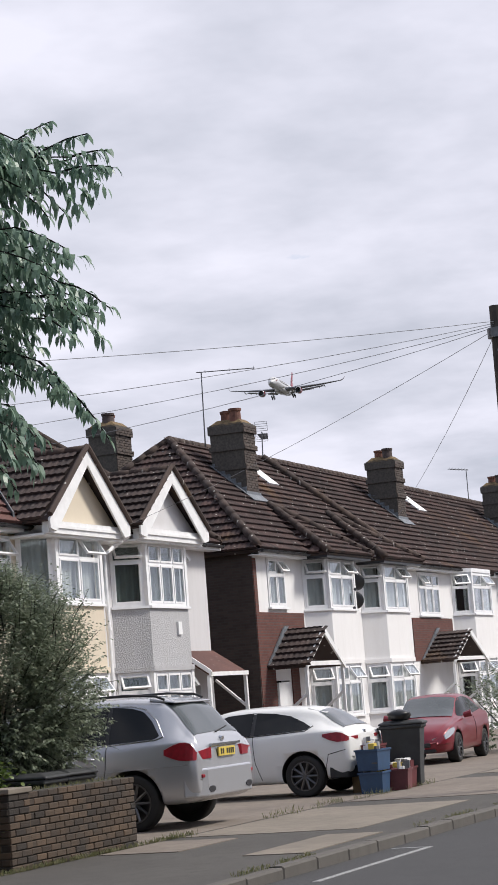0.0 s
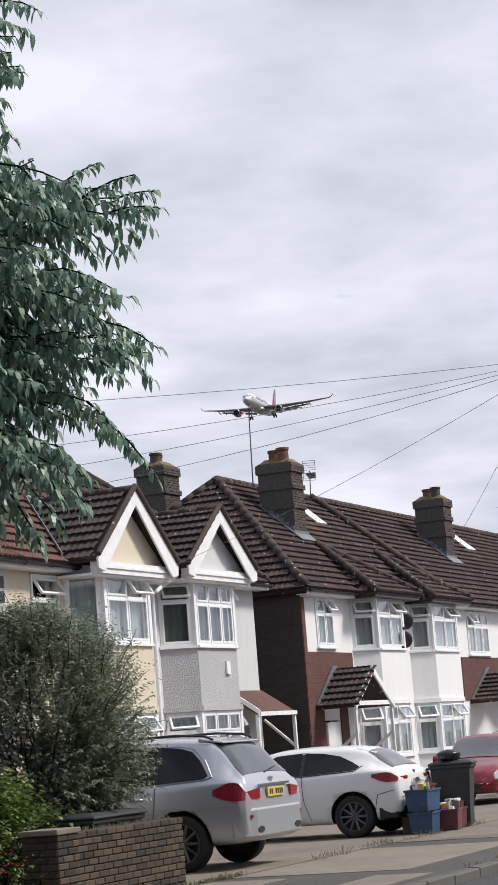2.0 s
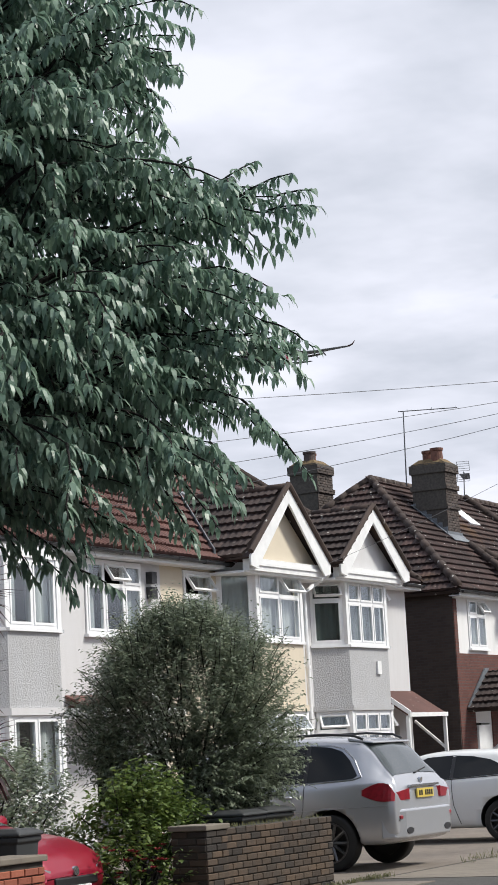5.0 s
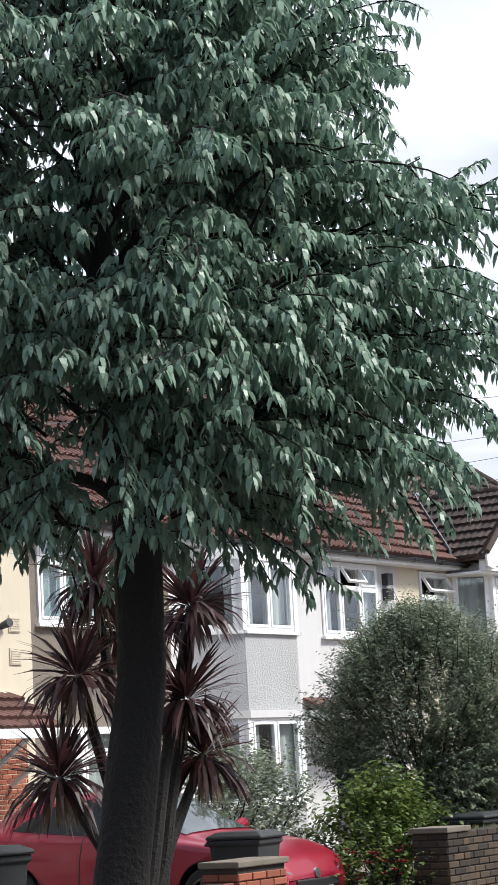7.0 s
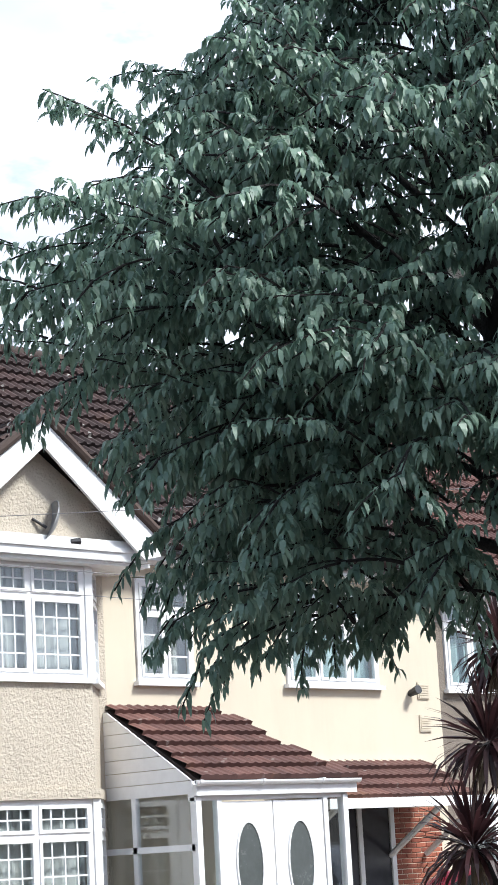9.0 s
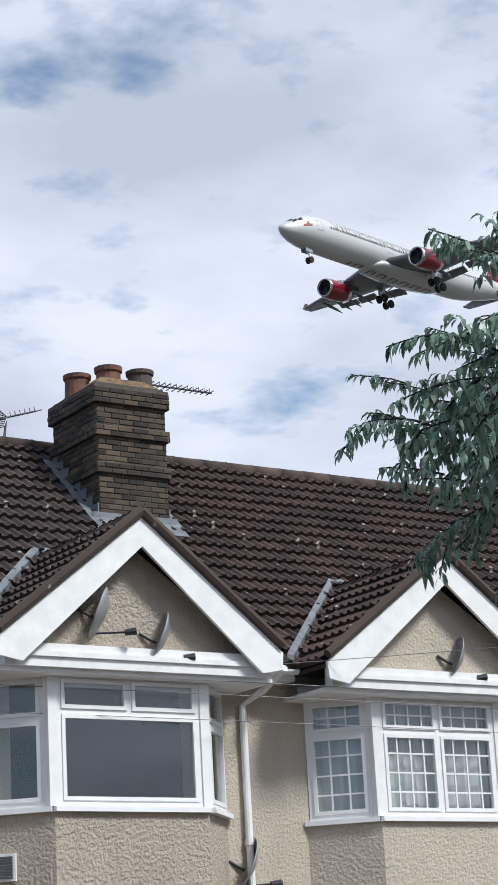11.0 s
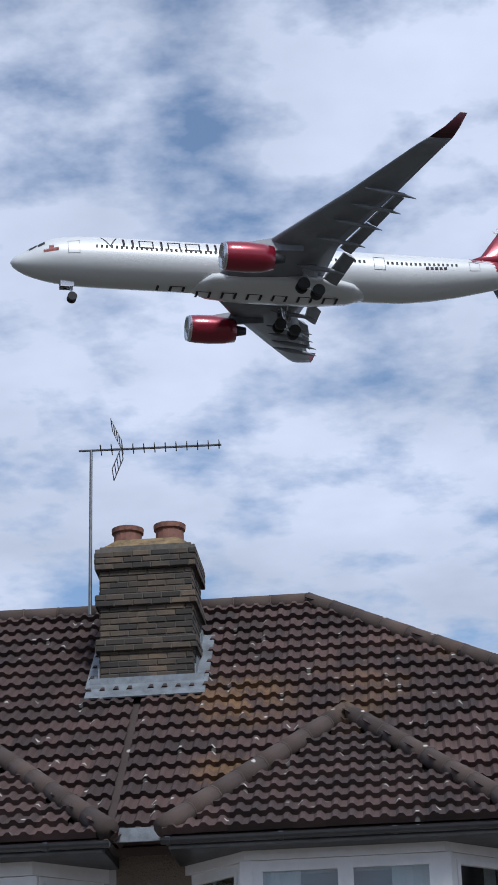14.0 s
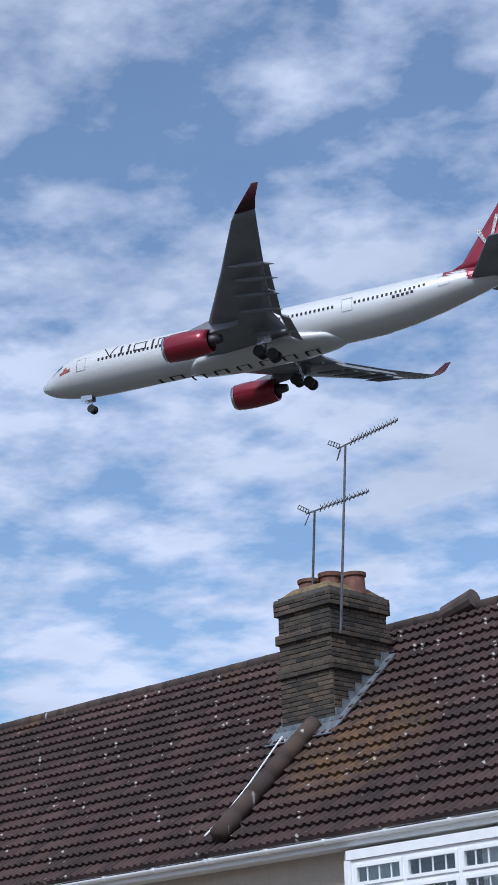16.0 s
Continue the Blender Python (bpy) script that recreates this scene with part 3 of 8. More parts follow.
def canted_bay(house, cx, fw, wall_mid, wins, low=True, depth=0.65, z_top=5.52, sill=3.97, head=5.45, low_sill=1.0, low_head=2.46, zwall=None):
    """A two-storey canted bay: front fw wide, sides at 45 degrees. wins: options of the front and the side windows."""
    y0, y1 = YW, YW - depth
    a, b = cx - fw / 2, cx + fw / 2
    plan = [(a - depth, y0), (a, y1), (b, y1), (b + depth, y0)]

    def ring(z0, z1, mt, name, out=0.0, inn=0.16):
        m = Mesh()
        po = [(a - depth - out * 1.4, y0 - 0.002), (a - out * 0.6, y1 - out), (b + out * 0.6, y1 - out), (b + depth + out * 1.4, y0 - 0.002)]
        pi = [(a - depth + inn * 1.4, y0), (a + inn * 0.6, y1 + inn), (b - inn * 0.6, y1 + inn), (b + depth - inn * 1.4, y0)]
        for i in range(3):
            q = [po[i], po[i + 1], pi[i + 1], pi[i]]
            m.add([(x, y, z0) for x, y in q] + [(x, y, z1) for x, y in q], [(0, 3, 2, 1), (4, 5, 6, 7), (0, 1, 5, 4), (1, 2, 6, 5), (2, 3, 7, 6), (3, 0, 4, 7)])
        return part(name, m.weld(), mt, house)

    def plate(z0, z1, mt, name, out=0.04):
        m = Mesh()
        p = [(a - depth - out * 1.4, y0 - 0.003), (a - out * 0.6, y1 - out), (b + out * 0.6, y1 - out), (b + depth + out * 1.4, y0 - 0.003)]
        m.add([(x, y, z0) for x, y in p] + [(x, y, z1) for x, y in p], [(3, 2, 1, 0), (4, 5, 6, 7), (0, 1, 5, 4), (1, 2, 6, 5), (2, 3, 7, 6), (3, 0, 4, 7)])
        return part(name, m, mt, house)

    ring(0, low_sill - 0.06, wall_mid, "bay_base")
    ring(low_head + 0.01, sill - 0.06, wall_mid, "bay_wall")
    plate(low_head + 0.004, low_head + 0.13, zwall or wall_mid, "bay_band", 0.05)
    ring(head + 0.004, z_top + 0.1, UPVC, "bay_head", 0.02)
    sl = depth * math.sqrt(2)
    front, side = wins
    for z0, z1 in ((sill, head), (low_sill, low_head)):
        for x, y in plan[1:3]:
            post = Mesh()
            post.box(x - 0.06, x + 0.06, y - 0.012, y + 0.1, z0, z1)
            part("corner_post", post, UPVC, house)
        window(house, (a + 0.05, y1 + 0.03, z0), 0, fw - 0.10, z1 - z0, **front)
        window(house, (a - depth + 0.05, y0 + 0.0, z0), radians(-45), sl - 0.12, z1 - z0, **side)
        window(house, (b + 0.05, y1 + 0.05, z0), radians(45), sl - 0.12, z1 - z0, **side)
    return plan


def gable(house, cx, wall, tiles, half=1.88, zb=5.50, apex=7.25, yf=20.02):
    """A front gable over a bay: rendered triangle, white bargeboards, its own little tiled roof running into the main slope."""
    m = Mesh()
    m.poly([(cx - half + 0.18, yf + 0.22, zb + 0.05), (cx + half - 0.18, yf + 0.22, zb + 0.05), (cx, yf + 0.22, apex - 0.22)], 0.12)
    part("gable_wall", m, wall, house, "roughcast gable triangle")
    rise = apex - zb
    L = math.hypot(half, rise)
    for s in (-1, 1):
        m = Mesh()
        ux, uz = half / L * s, -rise / L
        top, end = Vector((cx, yf - 0.07, apex + 0.05)), Vector((cx + s * half, yf - 0.07, zb + 0.05))
        dn = Vector((0, 0, -0.27))
        q = [top, end, end + dn * 0.75 + Vector((-s * 0.02, 0, 0)), end + dn * 0.95 + Vector((-s * 0.30, 0, 0)), top + dn * 1.25]
        q = q if s > 0 else q[::-1]
        q = q[::-1]
        m.poly(q, 0.045)
        part("bargeboard", m, FASCIA, house, "white bargeboard")
    for k, (dx, ya, yb_, za, zc) in enumerate(((0.14, yf + 0.05, yf + 0.2, -0.23, 0.03), (0.30, yf + 0.02, yf + 0.05, -0.12, -0.06), (0.05, yf + 0.12, YW, -0.28, -0.23))):
        m = Mesh()
        m.box(cx - half + dx, cx + half - dx, ya, yb_, zb + za, zb + zc)
        part(("gable_beam", "gable_moulding", "gable_soffit")[k], m, FASCIA, house, "white board under the gable")
    # roof of the gable: two slopes that meet the main slope
    y_at = lambda z: YE + (z - ZE) / SLOPE
    for s in (-1, 1):
        e0, e1 = Vector((cx + s * half, yf - 0.03, zb + 0.06)), Vector((cx + s * half, y_at(zb + 0.06) + 0.05, zb + 0.06))
        r0, r1 = Vector((cx, yf - 0.03, apex + 0.06)), Vector((cx, y_at(apex + 0.06) + 0.1, apex + 0.06))
        face = [e1, e0, r0, r1] if s < 0 else [e0, e1, r1, r0]
        if cx < 17:
            one = Mesh()
            tile_mesh(one, Vector((0, 0, 0)), Vector((1, 0, 0)), Vector((0, 1, 0)), Vector((0, 0, 1)))
            tiles_on(None, face, pieces=(house, one.data("tile", tiles)))
        else:
            t = Mesh()
            tiles_on(t, face)
            part("gable_tiles", t, tiles, house, kind="stuff")
        d = Mesh()
        d.poly([p - Vector((0, 0, 0.03)) for p in face], 0.05)
        part("gable_deck", d, TILE_DARK, house)
        d = Mesh()
        lift = Vector((0, -0.05, 0.075))
        d.tube(e0 + lift, r0 + lift, 0.062, 0.062, 8)
        part("verge", d, RIDGE_T, house, "mortared tile verge")
        v = Mesh()
        dz = Vector((0, 0, 0.185))
        a_, b_ = e1 + dz, r1 + dz
        off = Vector((s * 0.10, -0.01, 0.02))
        v.add([a_, a_ + off, b_ + off, b_, a_ - dz, a_ + off - dz, b_ + off - dz, b_ - dz], [(0, 1, 2, 3), (7, 6, 5, 4), (0, 4, 5, 1), (1, 5, 6, 2), (2, 6, 7, 3), (3, 7, 4, 0)])
        part("valley_lead", v, LEAD, house, "grey lead valley")
    r = Mesh()
    ridge_line(r, (cx, yf, apex + 0.06), (cx, y_at(apex) + 0.15, apex + 0.06), 0.10)
    part("gable_ridge", r, RIDGE_T, house, smooth=True, kind="stuff")


def bricks_face(m, x0, x1, y, z0, z1, axis="x", sign=-1, bl=0.215, bh=0.065, j=0.01, proud=0.012):
    """Courses of bricks standing proud of a face; axis: the way the courses run."""
    rows = int((z1 - z0) / (bh + j))
    for r in range(rows):
        z = z0 + r * (bh + j)
        x = x0 - (bl / 2 if r % 2 else 0)
        while x < x1 - 0.02:
            a, b = max(x, x0), min(x + bl, x1)
            if b - a > 0.03:
                pr = proud + random.uniform(-0.004, 0.004)
                if axis == "x":
                    if sign < 0:
                        m.brick(a, b, y - pr, y + 0.01, z, z + bh)
                    else:
                        k = len(m.v)
                        m.brick(a, b, y - pr, y + 0.01, z, z + bh)
                        m.v[k:] = [(p[0], 2 * y - p[1], p[2]) for p in m.v[k:]]
                else:
                    k = len(m.v)
                    m.brick(a, b, -pr, 0.01, z, z + bh)
                    m.v[k:] = [(y + (p[1] if sign < 0 else -p[1]), p[0], p[2]) for p in m.v[k:]]
            x += bl + j


def brick_pieces(parent, x0, x1, y, z0, z1, mat, base, bl=0.215, bh=0.065, j=0.01):
    """Single bricks on a street face, sharing their meshes."""
    for r in range(int((z1 - z0) / (bh + j))):
        x = x0 - (bl / 2 if r % 2 else 0)
        while x < x1 - 0.03:
            a, c = max(x, x0), min(x + bl, x1)
            L = round(c - a, 3)
            if L > 0.03:
                if L not in base:
                    bm = Mesh()
                    bm.brick(0, L, -0.012, 0.01, 0, bh, 0.007)
                    base[L] = bm.data("brick", mat)
                ob = new("brick", base[L])
                ob.parent = parent
                ob.location = (a, y + random.uniform(-0.005, 0.004), z0 + r * (bh + j))
            x += bl + j


def chimney(house, x0, x1, y0, y1, ztop, pots, brick=BRICK_YEL, bands=(0.25, 0.62), pot_mat=(CLAY,), detail=True):
    """A brick stack that rises through the roof, with oversailing bands, flaunching, pots and lead at its foot."""
    zb = roof_z(min(y0, 2 * YR - y1)) - 0.25
    st = thing("chimney", "", "")
    st.parent = house
    m = Mesh()
    m.box(x0, x1, y0, y1, zb, ztop)
    b = Mesh()
    base = {}
    segs = [(zb, ztop, 0.0)]
    h = ztop - zb
    for k, f in enumerate(bands):
        z = ztop - h * f if f > 1 else ztop - f * 1.45
        m.box(x0 - 0.045, x1 + 0.045, y0 - 0.045, y1 + 0.045, z - 0.15, z)
        segs.append((z - 0.15, z, 0.045))
    m.box(x0 - 0.05, x1 + 0.05, y0 - 0.05, y1 + 0.05, ztop - 0.30, ztop - 0.04)
    segs.append((ztop - 0.30, ztop - 0.04, 0.05))
    part("stack_core", m, MORTAR_DK, st)
    for za, zc, o in segs:
        if detail:
            brick_pieces(st, x0 - o, x1 + o, y0 - o, max(za, roof_z(y0)), zc, brick, base)
        else:
            bricks_face(b, x0 - o, x1 + o, y0 - o, za, zc)
        if detail:
            bricks_face(b, y0 - o, y1 + o, x0 - o, za, zc, "y", -1)
            bricks_face(b, y0 - o, y1 + o, x1 + o, za, zc, "y", 1)
    part("bricks", b, brick, st, kind="stuff")
    f = Mesh()
    e = 0.0
    cx0, cx1, cy0, cy1 = x0 - 0.02, x1 + 0.02, y0 - 0.02, y1 + 0.02
    f.add([(cx0, cy0, ztop - 0.04), (cx1, cy0, ztop - 0.04), (cx1, cy1, ztop - 0.04), (cx0, cy1, ztop - 0.04),
           (cx0 + 0.2, cy0 + 0.2, ztop + 0.14), (cx1 - 0.2, cy0 + 0.2, ztop + 0.14), (cx1 - 0.2, cy1 - 0.2, ztop + 0.14), (cx0 + 0.2, cy1 - 0.2, ztop + 0.14)],
          [(0, 1, 5, 4), (1, 2, 6, 5), (2, 3, 7, 6), (3, 0, 4, 7), (4, 5, 6, 7), (3, 2, 1, 0)])
    part("flaunching", f, FLAUNCH, st, "mossy mortar cap")
    for k, (fx, fy, hh) in enumerate(pots):
        p = Mesh()
        px, py = x0 + (x1 - x0) * fx, y0 + (y1 - y0) * fy
        n = 16
        pr = [(0.185, ztop - 0.02), (0.17, ztop + hh * 0.8), (0.195, ztop + hh * 0.84), (0.20, ztop + hh), (0.16, ztop + hh), (0.15, ztop + hh * 0.4)]
        p.loft([[(px + r * math.cos(2 * math.pi * i / n), py + r * math.sin(2 * math.pi * i / n), z) for i in range(n)] for r, z in pr], True, False)
        part("pot", p, pot_mat[k % len(pot_mat)], st, smooth=False)
    if y0 > YR:
        return st
    # lead apron and stepped side flashing
    l = Mesh()
    zf = roof_z(y0)
    l.box(x0 - 0.12, x1 + 0.12, y0 - 0.03, y0 - 0.012, zf - 0.03, zf + 0.17)
    l.poly([(x0 - 0.15, y0 - 0.28, roof_z(y0 - 0.28) + 0.115), (x1 + 0.15, y0 - 0.28, roof_z(y0 - 0.28) + 0.115), (x1 + 0.15, y0, zf + 0.115), (x0 - 0.15, y0, zf + 0.115)], 0.02)
    for xs, s in ((x0, -1), (x1, 1)):
        y = y0
        while y < min(y1, YR):
            ye = min(y + 0.16, y1, YR)
            l.box(min(xs + s * 0.012, xs + s * 0.03), max(xs + s * 0.012, xs + s * 0.03), y, ye, roof_z(y) - 0.05, roof_z(ye) + 0.16)
            y += 0.16
        c = [(xs, y0 - 0.1, roof_z(y0 - 0.1) + 0.118), (xs + s * 0.17, y0 - 0.1, roof_z(y0 - 0.1) + 0.118), (xs + s * 0.17, min(y1, YR), roof_z(min(y1, YR)) + 0.118), (xs, min(y1, YR), roof_z(min(y1, YR)) + 0.118)]
        l.poly(c if s > 0 else c[::-1], 0.02)
    part("flashing", l, LEAD, st, "grey lead flashing")
    return st


def bay_hip_roof(house, cx, half, yf, tiles, zb, apex):
    """A small hipped roof over a bay that runs into the main slope: a street slope and two hips."""
    y_at = lambda z: YE + (z - ZE) / SLOPE
    ya = y_at(apex)
    a, b, t = Vector((cx - half, yf, zb)), Vector((cx + half, yf, zb)), Vector((cx, ya - 0.05, apex))
    m = Mesh()
    tiles_on(m, [a, b, t])
    part("bay_roof_tiles", m, tiles, house, kind="stuff")
    al, br = Vector((cx - half, y_at(zb), zb)), Vector((cx + half, y_at(zb), zb))
    d = Mesh()
    dn = Vector((0, 0, -0.03))
    d.poly([a + dn, b + dn, t + dn], 0.06)
    d.poly([al + dn, a + dn, t + dn], 0.06), d.poly([b + dn, br + dn, t + dn], 0.06)
    part("bay_roof_deck", d, TILE_DARK, house)
    m = Mesh()
    tiles_on(m, [al, a, t]), tiles_on(m, [b, br, t])
    part("bay_hip_tiles", m, tiles, house, kind="stuff")
    r = Mesh()
    up = Vector((0, 0, 0.06))
    ridge_line(r, a + up, t + up, 0.115), ridge_line(r, b + up, t + up, 0.115)
    part("bay_hip_ridge", r, RIDGE_T, house, smooth=True, kind="stuff")
    f = Mesh()
    f.box(cx - half + 0.05, cx + half - 0.05, yf + 0.06, YW, zb - 0.14, zb - 0.02)
    part("bay_soffit", f, BLACK_PL, house)
    return t


def brick_tex_mat(name, a, b_, mortar):
    """Far brickwork: courses in the material."""
    m, nt, b = mat_nodes(name)
    v = geo_vec(nt)
    sp = nt.nodes.new("ShaderNodeSeparateXYZ")
    nt.links.new(v, sp.inputs[0])
    cb = nt.nodes.new("ShaderNodeCombineXYZ")
    nt.links.new(math_node(nt, "ADD", sp.outputs["X"], sp.outputs["Y"]), cb.inputs["X"])
    nt.links.new(sp.outputs["Z"], cb.inputs["Y"])
    br = nt.nodes.new("ShaderNodeTexBrick")
    nt.links.new(cb.outputs[0], br.inputs["Vector"])
    for k, c in (("Color1", a), ("Color2", b_), ("Mortar", mortar)):
        br.inputs[k].default_value = (*c, 1)
    br.inputs["Scale"].default_value = 1.0
    br.inputs["Brick Width"].default_value, br.inputs["Row Height"].default_value = 0.225, 0.075
    br.inputs["Mortar Size"].default_value = 0.008
    n = noise_node(nt, 1.2, 5, 0.65, v)
    c = mix(nt, math_node(nt, "MULTIPLY", n, 0.5), br.outputs["Color"], tuple(x * 0.55 for x in a))
    nt.links.new(c, b.inputs["Base Color"])
    b.inputs["Roughness"].default_value = 0.9
    bump(nt, b, br.outputs["Fac"], 0.5, -0.01)
    return m


FLANK = brick_tex_mat("dark brick flank", (0.060, 0.042, 0.036), (0.085, 0.060, 0.050), (0.07, 0.062, 0.055))
FAR_RED = brick_tex_mat("red brick panel", (0.109, 0.036, 0.030), (0.150, 0.056, 0.043), (0.095, 0.080, 0.072))
PAINT_RED = rough_paint("dark red painted brick", (0.17, 0.03, 0.03), 40, 0.01, 0.4, 0.3)


def satellite_dish(parent, p, ang, size=0.3, mat=None):
    """A small oval dish on a bent arm."""
    m4 = Matrix.Translation(p) @ Matrix.Rotation(ang, 4, "Z") @ Matrix.Rotation(radians(22), 4, "X")
    d = Mesh()
    n, k = 20, 5
    rings = []
    for i in range(k + 1):
        r = size * i / k + 0.004
        rings.append([m4 @ Vector((r * 0.9 * math.cos(2 * math.pi * j / n), -0.22 + 0.10 * (i / k) ** 2 - 0.10, r * math.sin(2 * math.pi * j / n))) for j in range(n)])
    rings += [[q + (m4.to_3x3() @ Vector((0, 0.012, 0))) for q in r] for r in rings[::-1]]
    d.loft(rings)
    dish = thing("satellite_dish", "black satellite dish bracketed to the house wall" if mat else "grey satellite dish bracketed to the house wall", "satellite dish", "satellite dishes")
    part("reflector", d, mat or DISH, dish, smooth=True)
    a = Mesh()
    a.path([m4 @ Vector(q) for q in ((0, 0.0, -0.05), (0, -0.22, -0.08))], [0.02, 0.02], 8)
    a.path([m4 @ Vector(q) for q in ((0, -0.28, -size * 0.8), (0, -0.62, -0.10))], [0.012, 0.012], 6)
    part("arm", a, DARK_METAL, dish)
    l = Mesh()
    l.tube(m4 @ Vector((0, -0.58, -0.12)), m4 @ Vector((0, -0.70, -0.06)), 0.035, 0.045, 10)
    part("receiver", l, DARK_METAL, dish)
    return dish


def yagi(base, top, tilt, length=1.1, grid=True, n=12, back=0.10, rs=1.0):
    """A rod mast with a comb aerial on it."""
    a = thing("tv_aerial", "thin grey metal television aerial on a mast", "aerial", "television aerials")
    m = Mesh()
    m.tube(base, top, 0.022, 0.018, 8)
    part("mast", m, METAL, a)
    m = Mesh()
    t = Vector(top)
    d = Vector((math.cos(tilt[0]) * math.cos(tilt[1]), math.sin(tilt[0]) * math.cos(tilt[1]), math.sin(tilt[1])))
    s = d.cross(Vector((0, 0, 1))).normalized()
    up = s.cross(d)
    m.tube(t - d * 0.15, t + d * length, 0.014, 0.014, 6)
    for i in range(n):
        p = t + d * (0.12 + (length - 0.15) * i / (n - 1))
        w = 0.17 - 0.06 * i / n
        m.tube(p - s * w, p + s * w, 0.008, 0.008, 5)
        m.tube(p, p + up * 0.07, 0.006, 0.006, 5)
    part("boom", m, METAL, a)
    if grid:
        m = Mesh()
        for sg in (-1, 1):
            for j in range(5):
                q = t - d * (back + 0.03 * j) + up * sg * rs * (0.05 + 0.07 * j)
                m.tube(q - s * 0.2 * rs, q + s * 0.2 * rs, 0.007, 0.007, 5)
            for w in (-0.2, 0.2):
                m.tube(t - d * back + up * sg * 0.05 * rs + s * w * rs, t - d * (back + 0.12) + up * sg * 0.33 * rs + s * w * rs, 0.007, 0.007, 5)
        part("reflector", m, METAL, a)
    return a


def new_house(label, group=""):
    return thing("terraced_house", label, "house", group or "terraced houses")


def eaves(house, x0, x1, mat, soffit=UPVC):
    y, z = YE - 0.05, ZE - 0.05
    gutter(house, (x0, y, z), (x1, y, z), mat)
    f = Mesh()
    f.box(x0, x1, y + 0.065, y + 0.09, z - 0.12, z + 0.05)
    f.box(x0, x1, y + 0.09, YW, z - 0.12, z - 0.10)
    part("fascia", f, soffit, house)


NET, NETB, DRAPE = (CURTAIN, "full"), (CURTAIN_B, "full"), (CURTAIN_G, "full")
SIDES = (CURTAIN, "sides")

# ---- middle terrace
set_roof(5.80, 9.58)
h = new_house("end house with cream pebbledash, white gable and canted bay")
house_box(h, 7.3, 13.85, [(8.24, 9.48, 4.06, 5.61), (10.5, 12.9, 4.05, 5.53), (10.5, 12.9, 1.0, 2.46), (8.3, 9.4, 0.0, 2.1)], CREAM, left=MORTAR_DK)
b = Mesh()
bricks_face(b, YW + 0.01, 32.0, 7.3, 3.4, ZE - 0.05, "y", -1)
fb = part("flank_bricks", b, BRICK_FLANK, h, "dark brick flank wall", kind="stuff")
fb.matrix_local = Matrix.Translation((7.3, YW, 0)) @ Matrix.Rotation(radians(8.0), 4, "Z") @ Matrix.Translation((-7.3, -YW, 0))
for i in range(20):
    w = 0.36 if i % 2 else 0.28
    b = Mesh()
    b.brick(7.285, 7.3 + w, YW - 0.035, YW + 0.02, 2.6 + i * 0.15, 2.6 + i * 0.15 + 0.145, 0.01)
    part("quoin", b, PAINT_RED, h, "dark red painted brick quoin")
window(h, (8.26, YW - 0.01, 4.08), 0, 1.20, 1.52, (1, 1.1), 0.30, curtain=SIDES)
canted_bay(h, 11.69, 1.98, PEBBLE, (dict(cols=(1,), top=0.29, lights=2, curtain=None), dict(cols=(1,), top=0.34, curtain=None)), sill=4.05, head=5.53, z_top=5.62)
roof_piece(h, 7.0, 13.85, TILE_DARK, hip=-1, run=4.1, back=33.0, skew=1.75)
gable(h, 11.71, PEBBLE, TILE_DARK, half=1.86, zb=5.77)
eaves(h, 6.95, 9.95, UPVC)
gutter(h, (5.18, 33.0, ZE - 0.05), (6.93, YE - 0.05, ZE - 0.05), UPVC)
downpipe(h, [(7.06, YE + 0.02, ZE - 0.08), (7.1, YE + 0.05, ZE - 0.25), (7.2, YW - 0.05, ZE - 0.42), (7.2, YW - 0.05, 0.1)], UPVC)
downpipe(h, [(13.78, YE - 0.4, ZE - 0.10), (13.75, YW - 0.3, ZE - 0.30), (13.6, YW - 0.06, ZE - 0.45), (13.6, YW - 0.06, 0.1)], UPVC, 0.045)
chimney(h, 13.05, 14.11, 23.30, 24.55, 10.10, [(0.20, 0.72, 0.36), (0.50, 0.46, 0.42), (0.85, 0.28, 0.34)], BRICK_YEL, (0.42, 0.78), (CLAY, CLAY, CLAY_DK))
al = thing("alarm_box", "cream hexagonal burglar alarm box with dark base on the wall", "alarm box")
m = Mesh()
m.loft([[(7.94 + r * math.cos(a + 0.52), y, 5.37 + r * math.sin(a + 0.52)) for a in [i * math.pi / 3 for i in range(6)]] for r, y in ((0.17, YW - 0.005), (0.17, YW - 0.07), (0.15, YW - 0.09))][::-1])
part("case", m, plain("yellowed plastic", (0.62, 0.52, 0.30), 0.4, 0, 0.08), al)
m = Mesh()
m.box(7.85, 8.03, YW - 0.096, YW - 0.091, 5.34, 5.44)
part("badge", m, plain("badge blue", (0.03, 0.05, 0.16), 0.4), al)
m = Mesh()
m.loft([[(7.94 - 0.09, y, 5.22), (7.94 + 0.09, y, 5.22), (7.94 + 0.05, y, 5.13), (7.94 - 0.05, y, 5.13)] for y in (YW - 0.08, YW - 0.004)])
part("strobe", m, DARK_METAL, al)
for px, pz, an in ((11.02, 6.28, 62), (11.80, 6.05, 74)):
    satellite_dish(h, (px, 20.22, pz), radians(an), 0.30)
satellite_dish(h, (13.35, YW, 3.55), radians(75), 0.32)
v = thing("wall_vent", "white louvred vent cover on the bay wall", "vent")
m = Mesh()
m4 = Matrix.Translation((10.25, 20.76, 3.42)) @ Matrix.Rotation(radians(-45), 4, "Z")
m.box(-0.16, 0.16, -0.03, 0.02, -0.15, 0.15, m4)
part("frame", m, FASCIA, v)
m = Mesh()
